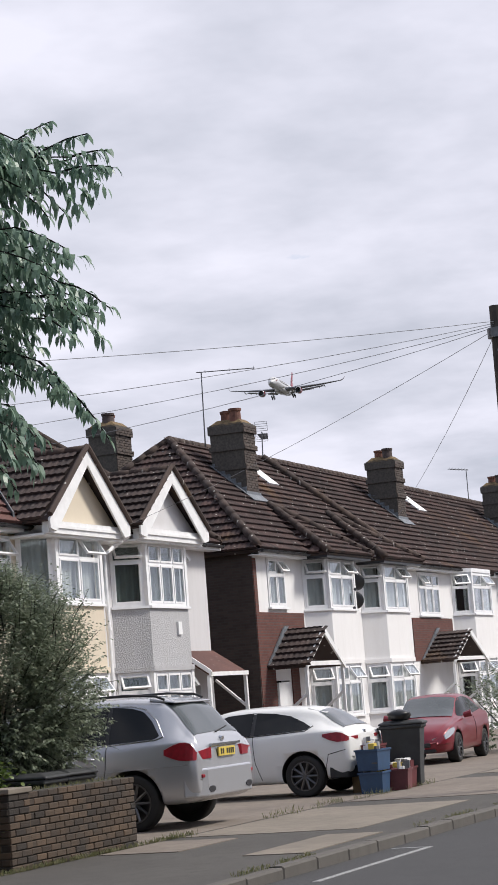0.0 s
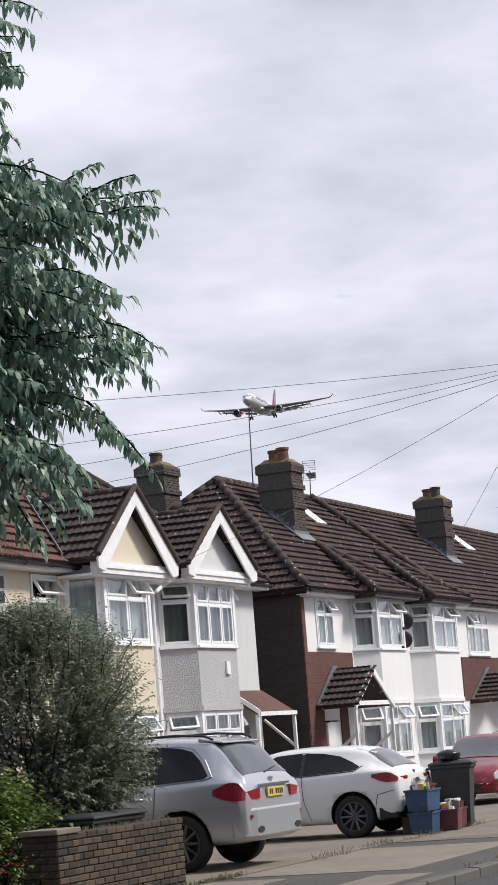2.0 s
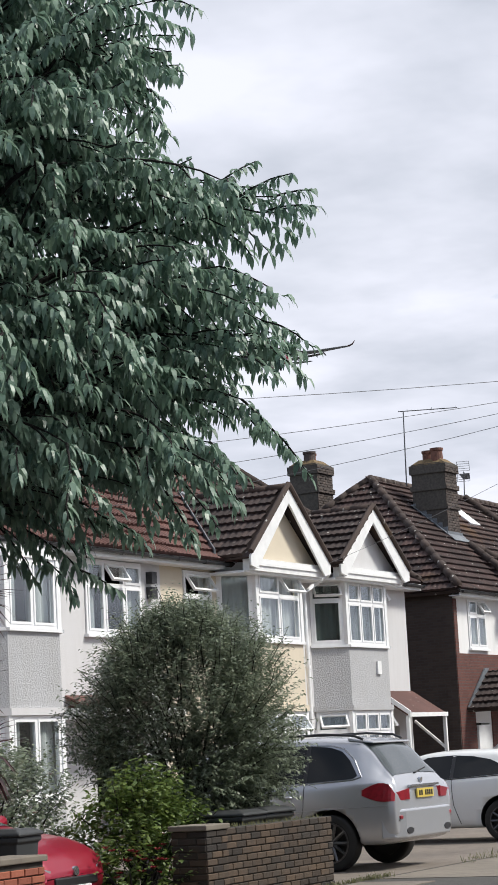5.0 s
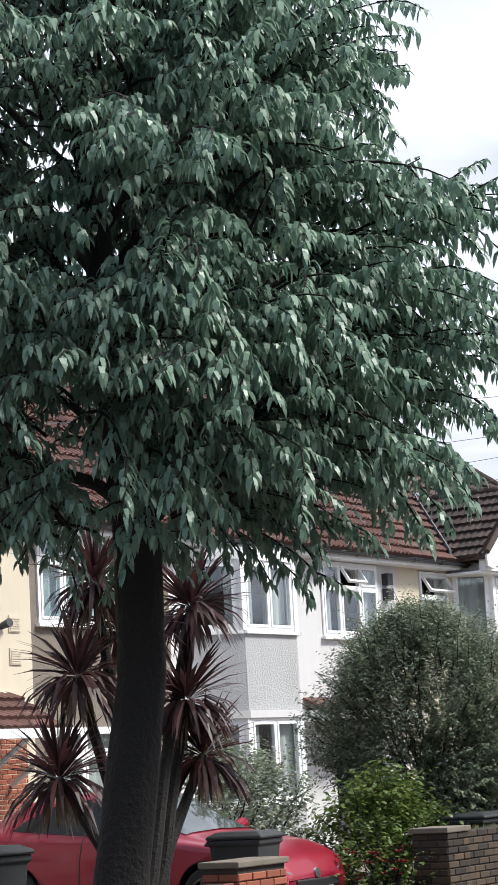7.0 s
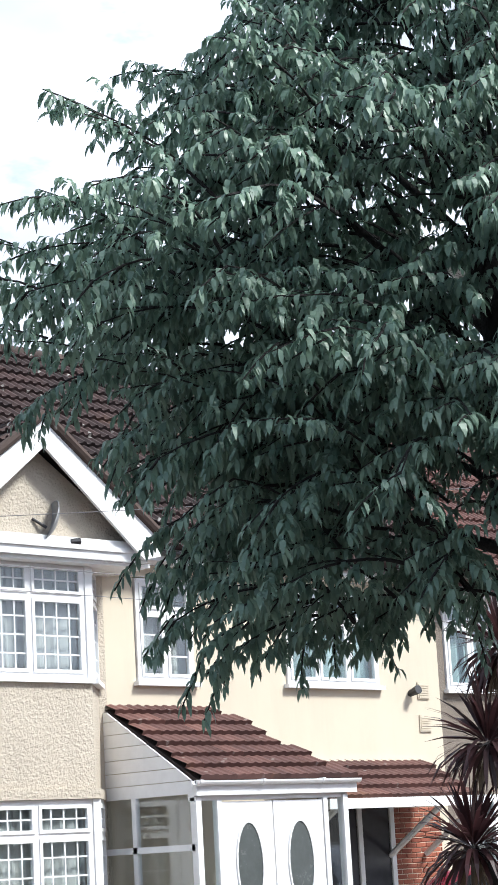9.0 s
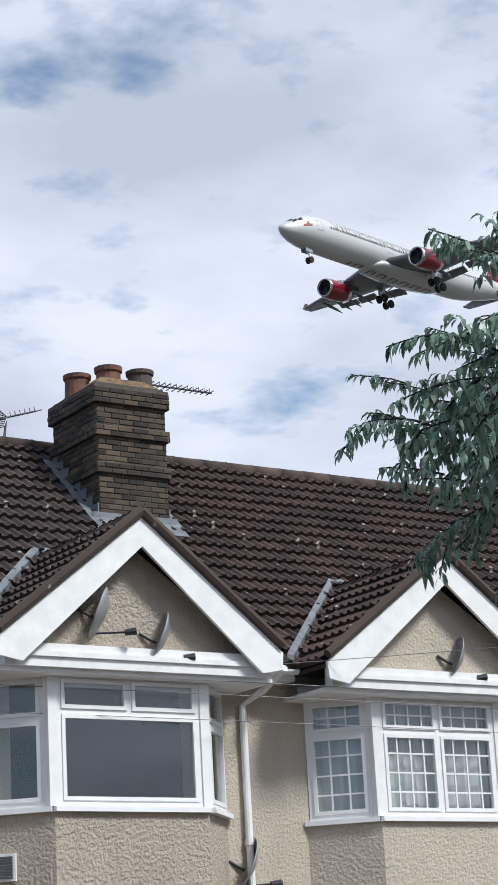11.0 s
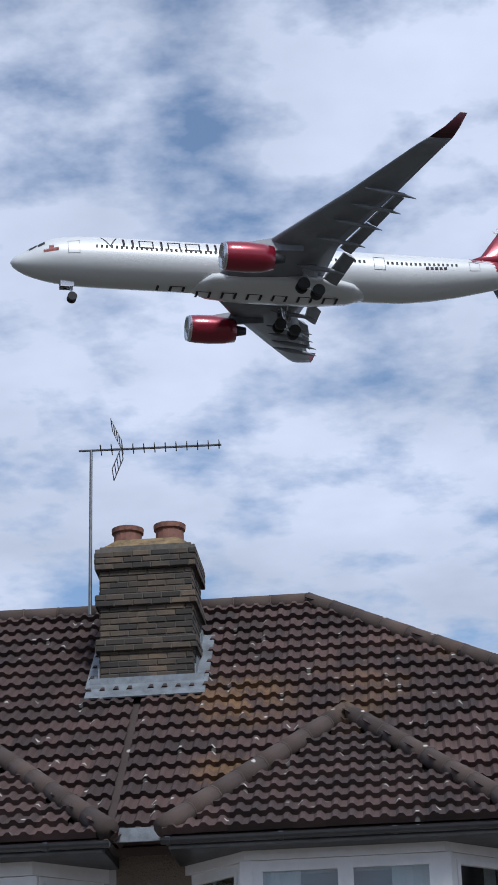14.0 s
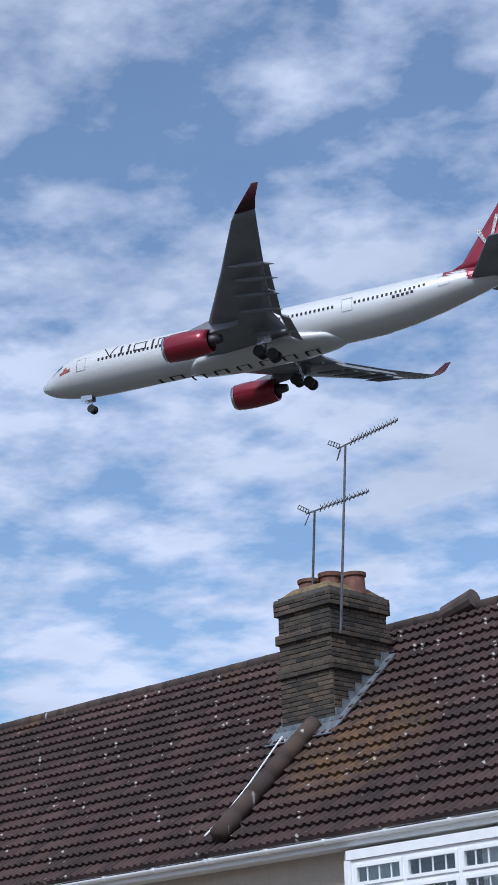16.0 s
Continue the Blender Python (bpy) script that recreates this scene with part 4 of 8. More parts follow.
for i in range(8):
    m.box(-0.13, 0.13, -0.05, -0.031, -0.12 + i * 0.031, -0.10 + i * 0.031, m4)
part("slats", m, METAL, v)

h = new_house("cream pebbledash terraced house with white gable and bay")
house_box(h, 13.85, 17.85, [(14.9, 17.3, 4.0, 5.45), (14.9, 17.3, 1.0, 2.46)], CREAM)
canted_bay(h, 16.10, 1.92, CREAM, (dict(cols=(1, 1), top=0.3, grid=0.22, curtain=NET), dict(cols=(1,), top=0.3, grid=0.22, curtain=NET)))
roof_piece(h, 13.85, 18.01, TILE_BROWN)
gable(h, 16.10, CREAM, TILE_BROWN, half=1.9, zb=5.70, apex=7.12)
eaves(h, 13.6, 14.2, UPVC)
satellite_dish(h, (16.10, 20.22, 6.0), radians(74), 0.29)

h = new_house("smooth cream terraced house with glazed porch and canopy")
house_box(h, 17.85, 24.6, [(18.38, 19.45, 4.03, 5.45), (21.23, 23.22, 4.05, 5.45), (20.6, 22.4, 0.0, 2.1)], CREAM2)
window(h, (18.40, YW - 0.01, 4.03), 0, 1.03, 1.40, (1, 1), 0.32, grid=0.34, curtain=NET)
window(h, (21.25, YW - 0.01, 4.05), 0, 1.95, 1.40, (1, 1, 1), 0.32, curtain=NETB)
roof_piece(h, 18.01, 24.6, TILE_BROWN)
eaves(h, 17.96, 24.6, BLACK_PL)
for px, pz in ((24.2, 3.5), (24.2, 4.0)):
    m = Mesh()
    m.box(px - 0.13, px + 0.13, YW - 0.02, YW - 0.003, pz - 0.13, pz + 0.13)
    for i in range(6):
        m.box(px - 0.11, px + 0.11, YW - 0.03, YW - 0.021, pz - 0.11 + i * 0.037, pz - 0.088 + i * 0.037)
    part("air_brick", m, CREAM2, h, "cream louvred air brick")
m = Mesh()
m.box(20.25, 24.2, YW - 0.06, YW - 0.003, 2.88, 2.96)
part("ledge", m, CREAM2, h)
fl = thing("flood_light", "small dark flood light on the cream wall", "lamp")
m = Mesh()
m.tube((23.9, YW, 3.95), (23.88, YW - 0.2, 4.0), 0.05, 0.07, 10)
m.tube((23.9, YW, 4.0), (23.98, YW - 0.12, 3.96), 0.02, 0.02, 6)
part("head", m, DARK_METAL, fl)

set_roof(5.62, 9.40)
h = new_house("brown pebbledash terraced house behind the palm")
house_box(h, 24.6, 28.2, [(24.75, 26.6, 4.03, 5.48), (24.9, 27.4, 1.0, 2.4)], PEBBLE_BROWN)
window(h, (24.77, YW - 0.01, 4.03), 0, 1.8, 1.44, (1, 1, 1), 0.3, curtain=NETB)
window(h, (24.92, YW - 0.01, 1.0), 0, 2.45, 1.4, (1, 1, 1), 0.3, curtain=NET)
roof_piece(h, 24.6, 28.2, TILE_RED)
eaves(h, 24.6, 28.2, BLACK_PL)

h = new_house("pale grey rendered terraced house with canted bay and red tiled roof")
house_box(h, 28.2, 35.85, [(33.0, 35.1, 4.0, 5.44), (29.1, 31.4, 4.0, 5.2), (29.1, 31.4, 1.0, 2.46), (33.2, 34.3, 0.0, 2.1)], PALE)
window(h, (33.02, YW - 0.01, 4.0), 0, 2.05, 1.43, (1, 1.1, 1), 0.33, vents=(1,), curtain=SIDES)
canted_bay(h, 30.2, 1.62, GREY, (dict(cols=(1, 1), top=0.0, curtain=SIDES), dict(cols=(1,), top=0.0, curtain=SIDES)), head=5.2, z_top=5.3, depth=0.72, zwall=PALE)
roof_piece(h, 28.2, 35.85, TILE_RED)
eaves(h, 28.2, 35.85, BLACK_PL)
m = Mesh()
m.box(31.7, 32.25, YW - 0.1, YW, 4.85, 5.2)
part("wall_vent", m, DARK_METAL, h)
for z in (4.75, 5.05):
    m = Mesh()
    m.box(35.3, 35.5, YW - 0.14, YW, z, z + 0.23)
    part("sensor_box", m, DARK_METAL, h)
m = Mesh()
for k in range(2):
    m.box(32.3 + k * 2.4, 32.4 + k * 2.4, YW - 0.85, YW, 2.55, 2.65)
m.poly([(32.2, YW - 0.95, 2.45), (34.9, YW - 0.95, 2.45), (34.9, YW, 2.85), (32.2, YW, 2.85)], 0.06)
part("porch_canopy", m, TILE_RED, h)
m = Mesh()
m.box(32.15, 34.95, YW - 0.97, YW - 0.93, 2.40, 2.56), m.box(32.12, 32.17, YW - 0.96, YW, 2.40, 2.60)
part("porch_fascia", m, FASCIA, h)

ROLL[0] = 0.014    # flatter tiles from here on
h = new_house("cream terraced house with white gable and canted bay")
house_box(h, 35.85, 42.1, [(36.75, 37.95, 4.0, 5.42), (38.5, 41.1, 4.0, 5.45), (38.5, 41.1, 1.0, 2.46), (36.6, 37.6, 0, 2.1)], CREAM2)
window(h, (36.77, YW - 0.01, 4.0), 0, 1.15, 1.40, (1,), 0.36, vents=(0,), curtain=SIDES)
canted_bay(h, 39.80, 2.05, CREAM2, (dict(cols=(1, 1), top=0.34, vents=(1,), curtain=NET), dict(cols=(1,), top=0.0, curtain=NET)))
roof_piece(h, 35.85, 42.1, TILE_RED)
gable(h, 39.72, CREAM2, TILE_DARK, half=1.9, zb=5.62, apex=7.2)
eaves(h, 35.85, 38.0, BLACK_PL)
downpipe(h, [(41.9, YE - 0.5, ZE - 0.12), (41.8, YW - 0.5, ZE - 0.35), (41.3, 20.5, ZE - 0.55), (41.3, 20.5, 0.1)], UPVC, 0.05)

h = new_house("grey rendered end house with white gable and canted bay")
house_box(h, 42.1, 48.0, [(42.9, 45.5, 4.0, 5.45), (42.9, 45.5, 1.0, 2.46), (46.2, 47.2, 0, 2.1)], PALE, right=FLANK)
canted_bay(h, 44.25, 2.15, GREY, (dict(cols=(1, 1, 1), top=0.34, curtain=DRAPE), dict(cols=(1,), top=0.3, vents=(0,), curtain=DRAPE)))
roof_piece(h, 42.1, 48.35, TILE_BROWN, hip=1)
gable(h, 44.07, PALE, TILE_DARK, half=1.92, zb=5.68, apex=7.1)
eaves(h, 46.0, 48.3, BLACK_PL)
m = Mesh()
m.poly([(45.8, YW - 0.9, 2.35), (48.1, YW - 0.9, 2.35), (48.1, YW, 2.95), (45.8, YW, 2.95)], 0.06)
part("porch_canopy", m, TILE_RED, h)
m = Mesh()
m.box(45.75, 48.1, YW - 0.93, YW - 0.88, 2.28, 2.38), m.box(45.75, 45.83, YW - 0.9, YW - 0.82, 0, 2.3), m.box(48.0, 48.08, YW - 0.9, YW - 0.82, 0, 2.3)
for x in (45.79, 48.04):
    m.tube((x, YW - 0.85, 1.5), (x, YW - 0.05, 2.2), 0.04)
m.poly([(45.78, YW, 2.95), (45.78, YW - 0.93, 2.30), (45.78, YW - 0.93, 2.42), (45.78, YW, 3.08)], 0.05)
part("porch_frame", m, FASCIA, h, "white timber porch frame")
m = Mesh()
m.box(44.6, 44.8, 20.30, 20.37, 3.3, 3.6)
part("meter_box", m, FASCIA, h)

# glazed porch of the cream house
po = thing("glazed_porch", "white plastic porch with tiled roof and double doors", "porch")
m = Mesh()
tiles_on(m, [(18.15, 19.25, 2.62), (20.95, 19.25, 2.62), (20.1, YW, 3.67), (18.15, YW, 3.67)])
part("roof_tiles", m, TILE_RED, po, kind="stuff")
m = Mesh()
m.poly([(18.15, 19.25, 2.60), (20.95, 19.25, 2.60), (20.1, YW, 3.65), (18.15, YW, 3.65)], 0.05)
part("roof_deck", m, TILE_DARK, po)
m = Mesh()
for i in range(7):
    z0 = 2.45 + i * 0.17
    z1 = min(z0 + 0.163, 3.60)
    f0, f1 = (19.32 + max(0, (z - 2.6)) / 1.05 * 1.70 for z in (z0, z1))
    m.poly([(18.13, f0, z0), (18.13, YW, z0), (18.13, YW, z1), (18.13, f1, z1)], 0.03)
m.box(18.05, 20.98, 19.2, 19.26, 2.42, 2.60), m.box(18.08, 20.85, 19.28, 19.4, 2.36, 2.46)
m.box(18.08, 18.17, 19.25, 19.36, 0, 2.4), m.box(20.75, 20.84, 19.25, 19.36, 0, 2.4), m.box(18.45, 18.53, 19.26, 19.35, 0, 2.36), m.box(20.38, 20.46, 19.26, 19.35, 0, 2.36)
m.box(18.08, 18.15, 20.4, 20.48, 0, 2.45), m.box(18.08, 18.15, 19.3, YW, 0, 0.7), m.box(18.08, 18.15, 19.3, YW, 1.75, 1.83)
part("frame", m, UPVC, po)
gutter(po, (18.0, 19.17, 2.60), (21.0, 19.17, 2.60), UPVC)
for x0, x1, y0, y1, z0, z1 in ((18.10, 18.12, 19.36, YW, 0.7, 2.45), (18.17, 18.45, 19.29, 19.31, 0.1, 2.36), (20.46, 20.75, 19.29, 19.31, 0.1, 2.36)):
    m = Mesh()
    m.box(x0, x1, y0, y1, z0, z1)
    part("pane", m, GLASS, po).visible_shadow = False
for x0 in (18.53, 19.46):
    d = Mesh()
    d.box(x0, x0 + 0.91, 19.28, 19.33, 0.05, 2.34)
    dr = part("door", d, UPVC, po, "white panelled door with oval light")
    n = 24
    o = Mesh()
    cx, cz = x0 + 0.46, 1.55
    o.loft([[(cx + 0.22 * s * math.cos(2 * math.pi * i / n), y, cz + 0.52 * s * math.sin(2 * math.pi * i / n)) for i in range(n)] for s, y in ((1.12, 19.281), (1.1, 19.262), (1.0, 19.262), (1.0, 19.281))], True, False)
    part("oval_trim", o, FASCIA, dr)
    o = Mesh()
    o.add([(cx + 0.22 * math.cos(2 * math.pi * i / n), 19.274, cz + 0.52 * math.sin(2 * math.pi * i / n)) for i in range(n)], [tuple(range(n))])
    part("oval_light", o, plain("obscured glass", (0.09, 0.10, 0.10), 0.25), dr)
m = Mesh()
m.tube((19.44, 19.25, 1.0), (19.44, 19.25, 1.2), 0.018), m.box(19.40, 19.43, 19.255, 19.28, 0.95, 1.25)
part("handle", m, DARK_METAL, po)

po.location.x -= 0.33

# open canopy next to it
ca = thing("porch_canopy", "red tiled lean-to canopy on white brackets over a door", "porch")
m = Mesh()
tiles_on(m, [(21.02, 19.9, 2.35), (24.3, 19.9, 2.35), (24.1, YW, 2.95), (21.02, YW, 2.95)])
part("roof_tiles", m, TILE_RED, ca, kind="stuff")
m = Mesh()
m.poly([(21.02, 19.9, 2.33), (24.3, 19.9, 2.33), (24.1, YW, 2.93), (21.02, YW, 2.93)], 0.06)
part("deck", m, TILE_DARK, ca)
m = Mesh()
m.box(21.0, 24.3, 19.86, 19.9, 2.22, 2.36)
part("fascia", m, FASCIA, ca)
for x in (21.2, 23.4, 24.2):
    m = Mesh()
    m.tube((x, 19.95, 2.22), (x, YW - 0.02, 1.55), 0.045, 0.045, 6)
    part("bracket", m, FASCIA, ca)
for x in (21.1, 21.9, 22.7, 23.4):
    m = Mesh()
    m.box(x, x + 0.09, YW - 0.06, YW + 0.02, 0, 2.3)
    part("mullion", m, FASCIA, ca)
m = Mesh()
m.box(21.1, 23.5, YW - 0.05, YW + 0.01, 0.9, 1.0)
part("mid_rail", m, FASCIA, ca)
m = Mesh()
m.box(21.1, 23.5, YW - 0.03, YW - 0.01, 0.1, 2.25)
part("glazing", m, plain("dark glazing", (0.03, 0.03, 0.035), 0.1), ca)
m = Mesh()
bricks_face(m, 23.55, 24.6, YW, 0, 2.4)
part("bricks", m, BRICK_RED, ca, kind="stuff")
ca.location.x -= 0.2


# ---- right-hand terrace, farther down the street
def far_bay(house, cx, fw, wall, curtain, dep=0.6):
    canted_bay(house, cx, fw, wall, (dict(cols=(1, 1), top=0.34, vents=(1,), curtain=curtain), dict(cols=(1,), top=0.34, vents=(0,), curtain=curtain)), depth=dep, sill=4.05, head=5.48)


def gable_porch(house, x0, x1, zt=3.45, zb=2.45, red=False):
    """A small gabled tiled porch on white posts."""
    cx = (x0 + x1) / 2
    yf = YW - 1.15
    for s in (-1, 1):
        e0, e1 = Vector((cx + s * (x1 - x0) / 2, yf, zb)), Vector((cx + s * (x1 - x0) / 2, YW, zb))
        r0, r1 = Vector((cx, yf, zt)), Vector((cx, YW, zt))
        face = [e1, e0, r0, r1] if s < 0 else [e0, e1, r1, r0]
        t = Mesh()
        tiles_on(t, face)
        part("porch_tiles", t, TILE_DARK, house, kind="stuff")
        d = Mesh()
        d.poly([p - Vector((0, 0, 0.02)) for p in face], 0.05)
        part("porch_deck", d, TILE_DARK, house)
    m = Mesh()
    for s in (-1, 1):
        xx = cx + s * (x1 - x0) / 2
        q = [(cx, yf - 0.02, zt + 0.04), (xx, yf - 0.02, zb + 0.04), (xx, yf - 0.02, zb - 0.14), (cx, yf - 0.02, zt - 0.16)]
        m.poly(q[::-1] if s > 0 else q, 0.05)
        m.box(xx - s * 0.1 - 0.04, xx - s * 0.1 + 0.04, yf + 0.02, yf + 0.10, 0, zb)
        m.tube((xx - s * 0.1, yf + 0.06, 1.7), (xx - s * 0.1, YW - 0.04, 0.9), 0.045, 0.045, 6)
    m.box(x0 + 0.08, x1 - 0.08, yf + 0.02, yf + 0.08, zb - 0.02, zb + 0.1)
    part("porch_frame", m, FASCIA, house, "white timber porch gable and posts")
    m = Mesh()
    m.poly([(x0 - 0.05, YW - 0.10, zb + 0.08), (x0 + 0.25, YW - 0.10, zb + 0.08), (cx + 0.1, YW - 0.10, zt + 0.12), (cx - 0.2, YW - 0.10, zt + 0.12)], 0.04)
    part("porch_lead", m, LEAD, house, "grey lead strip at the wall")


h = new_house("white rendered end house with dark brick flank and gabled porch")
house_box(h, 51.1, 58.5, [(52.1, 53.4, 4.1, 5.48), (55.2, 57.6, 4.05, 5.45), (55.2, 57.6, 1.0, 2.46), (52.2, 53.2, 0, 2.1)], WHITE_WALL, left=FLANK)
window(h, (52.12, YW - 0.01, 4.1), 0, 1.26, 1.36, (1, 1), 0.34, vents=(1,), curtain=NET)
far_bay(h, 56.4, 2.1, WHITE_WALL, NET)
m = Mesh()
m.box(51.1, 54.6, YW - 0.03, YW, 2.55, 3.95)
part("brick_panel", m, FAR_RED, h, "red brick panel between floors")
m = Mesh()
m.box(51.08, 51.3, YW - 0.04, YW, 2.0, 5.4)
part("quoins", m, FAR_RED, h)
m = Mesh()
m.box(51.06, 51.098, YW - 0.02, YW + 0.27, 0, 5.55)
part("flank_return", m, FLANK, h, "dark brick flank edge")
m = Mesh()
m.box(51.1, 52.15, YW - 0.035, YW, 0.0, 2.55), m.box(53.35, 53.9, YW - 0.035, YW, 0.0, 2.55)
part("brick_pier", m, FAR_RED, h, "red brick beside the door")
gable_porch(h, 51.6, 54.6)
m = Mesh()
m.box(52.3, 53.15, YW - 0.04, YW + 0.02, 0.02, 2.05)
part("door", m, UPVC, h, "white panelled front door")
roof_piece(h, 50.85, 58.5, TILE_BROWN, hip=-1)
bay_hip_roof(h, 56.4, 1.9, 20.05, TILE_BROWN, 5.60, 7.25)
eaves(h, 50.9, 54.4, BLACK_PL)
chimney(h, 55.7, 56.6, 22.85, 23.9, 9.75, [(0.3, 0.3, 0.45), (0.7, 0.7, 0.45)], BRICK_DARK, (0.45, 0.85), (CLAY, CLAY), False)
chimney(h, 54.9, 55.95, 26.6, 27.5, 10.05, [(0.3, 0.4, 0.4), (0.7, 0.6, 0.4)], BRICK_DARK, (0.5,), (CLAY_DK, CLAY), False)
for px, pz in ((58.0, 4.95), (57.8, 4.40)):
    satellite_dish(h, (px, 20.5, pz), radians(-78), 0.27, BLACK_PL)

h = new_house("white rendered terraced house with canted bay")
house_box(h, 58.5, 64.4, [(60.2, 62.6, 4.05, 5.45), (60.2, 62.6, 1.0, 2.46)], WHITE_WALL)
far_bay(h, 61.3, 2.3, WHITE_WALL, NET)
roof_piece(h, 58.5, 64.4, TILE_BROWN)
r = Mesh()
ridge_line(r, (62.2, 24.9, ZR + 0.05), (64.0, 20.72, ZE + 0.16), 0.13)
part("party_ridge", r, RIDGE_T, h, smooth=True, kind="stuff")
bay_hip_roof(h, 61.3, 1.9, 20.05, TILE_BROWN, 5.60, 7.25)
eaves(h, 63.2, 64.4, UPVC)
m = Mesh()
m.poly([(59.3, 23.55, roof_z(23.55) + 0.12), (60.1, 23.55, roof_z(23.55) + 0.12), (60.1, 24.3, roof_z(24.3) + 0.12), (59.3, 24.3, roof_z(24.3) + 0.12)], 0.1)
part("rooflight", m, FASCIA, h, "pale framed rooflight")

h = new_house("white rendered terraced house with red brick panel and lean-to porch")
house_box(h, 64.4, 73.6, [(65.3, 67.6, 4.0, 5.45), (69.6, 72.0, 4.05, 5.45), (69.6, 72.0, 1.0, 2.46)], WHITE_WALL)
window(h, (65.32, YW - 0.01, 4.0), 0, 2.25, 1.42, (1, 1, 1), 0.34, vents=(0,), curtain=NET)
far_bay(h, 70.8, 2.3, WHITE_WALL, SIDES)
m = Mesh()
m.box(64.4, 68.8, YW - 0.03, YW, 2.5, 3.9)
part("brick_panel", m, FAR_RED, h, "red brick panel between floors")
gable_porch(h, 65.0, 69.0)
roof_piece(h, 64.4, 73.6, TILE_BROWN)
eaves(h, 64.4, 69.2, BLACK_PL)
chimney(h, 69.6, 70.5, 22.85, 23.9, 9.75, [(0.3, 0.3, 0.42), (0.7, 0.7, 0.42)], BRICK_DARK, (0.45, 0.85), (CLAY_DK, CLAY), False)
m = Mesh()
m.poly([(74.3, 23.55, roof_z(23.55) + 0.12), (75.3, 23.55, roof_z(23.55) + 0.12), (75.3, 24.3, roof_z(24.3) + 0.12), (74.3, 24.3, roof_z(24.3) + 0.12)], 0.1)
part("rooflight", m, FASCIA, h, "pale framed rooflight")
h = new_house("white rendered terraced houses far along the street")
house_box(h, 73.6, 100, [(75.5, 78, 4.05, 5.45), (80, 83, 4.05, 5.45)], WHITE_WALL)
far_bay(h, 76.6, 2.3, WHITE_WALL, SIDES), far_bay(h, 81.5, 2.3, WHITE_WALL, SIDES)
roof_piece(h, 73.6, 100, TILE_BROWN, fine=False)
eaves(h, 73.6, 100, BLACK_PL)
chimney(h, 84.3, 85.2, 22.85, 23.9, 9.85, [(0.3, 0.3, 0.42), (0.7, 0.7, 0.42)], BRICK_DARK, (0.45, 0.85), (CLAY_DK, CLAY), False)

# ---- left-hand terrace
ROLL[0] = 0.034
h = new_house("brown pebbledash end house with hipped bay roofs and black gutter")
house_box(h, -3.2, 4.45, [(2.2, 3.42, 3.9, 5.35), (-1.6, 0.9, 3.95, 5.35), (-1.6, 0.9, 1.0, 2.4)], PEBBLE_BROWN)
window(h, (2.22, YW - 0.01, 3.9), 0, 1.18, 1.44, (1,), 0.0, curtain=SIDES)
canted_bay(h, -0.84, 1.95, PEBBLE_BROWN, (dict(cols=(1, 1), top=0.0, curtain=SIDES), dict(cols=(1,), top=0.0, curtain=SIDES)), head=5.34, sill=3.95, z_top=5.4)
roof_piece(h, -3.2, 4.66, TILE_BROWN, hip=1, run=6.0)
bay_hip_roof(h, -0.84, 1.75, 20.0, TILE_BROWN, 5.58, 7.28)
eaves(h, 0.9, 4.7, BLACK_PL, soffit=BLACK_PL)
gutter(h, (-2.6, 19.93, 5.52), (0.92, 19.93, 5.52), BLACK_PL)
downpipe(h, [(4.62, YE - 0.02, ZE - 0.1), (4.55, YW - 0.3, ZE - 0.3), (4.40, YW - 0.05, ZE - 0.42), (4.40, YW - 0.05, 0.1)], BLACK_PL)
for i in range(34):
    b = Mesh()
    b.brick(4.2 if i % 2 else 4.30, 4.46, YW - 0.03, YW + 0.02, 2.9 + i * 0.075, 2.9 + i * 0.075 + 0.066, 0.008)
    part("quoin", b, BRICK_RED, h, "red brick quoin")
chimney(h, -3.72, -2.62, 23.3, 24.2, 9.72, [(0.25, 0.5, 0.36), (0.72, 0.5, 0.38)], BRICK_YEL, (0.42, 0.80), (CLAY,))
m = Mesh()
m.box(-3.15, -2.1, 20.32, 20.75, ZE + 0.06, ZE + 0.10), m.box(-3.15, -2.1, 20.30, 20.33, ZE - 0.04, ZE + 0.10)
part("gutter_lead", m, LEAD, h, "grey lead apron at the valley foot")

h = new_house("cream and grey terraced house with hipped bay roof")
house_box(h, -10.65, -3.2, [(-6.4, -3.9, 3.95, 5.3), (-9.3, -8.0, 3.95, 5.3)], PALE)
window(h, (-9.28, YW - 0.01, 3.95), 0, 1.25, 1.34, (1, 1), 0.3, curtain=SIDES)
canted_bay(h, -5.1, 2.3, CREAM, (dict(cols=(1, 1), top=0.0, curtain=SIDES), dict(cols=(1,), top=0.0, curtain=SIDES)), head=5.3, sill=3.95, z_top=5.4)
roof_piece(h, -10.65, -3.2, TILE_BROWN)
bay_hip_roof(h, -5.1, 1.98, 20.0, TILE_BROWN, 5.58, 7.24)
eaves(h, -10.6, -7.1, BLACK_PL, soffit=BLACK_PL)
gutter(h, (-7.1, 19.93, 5.52), (-3.1, 19.93, 5.52), BLACK_PL)

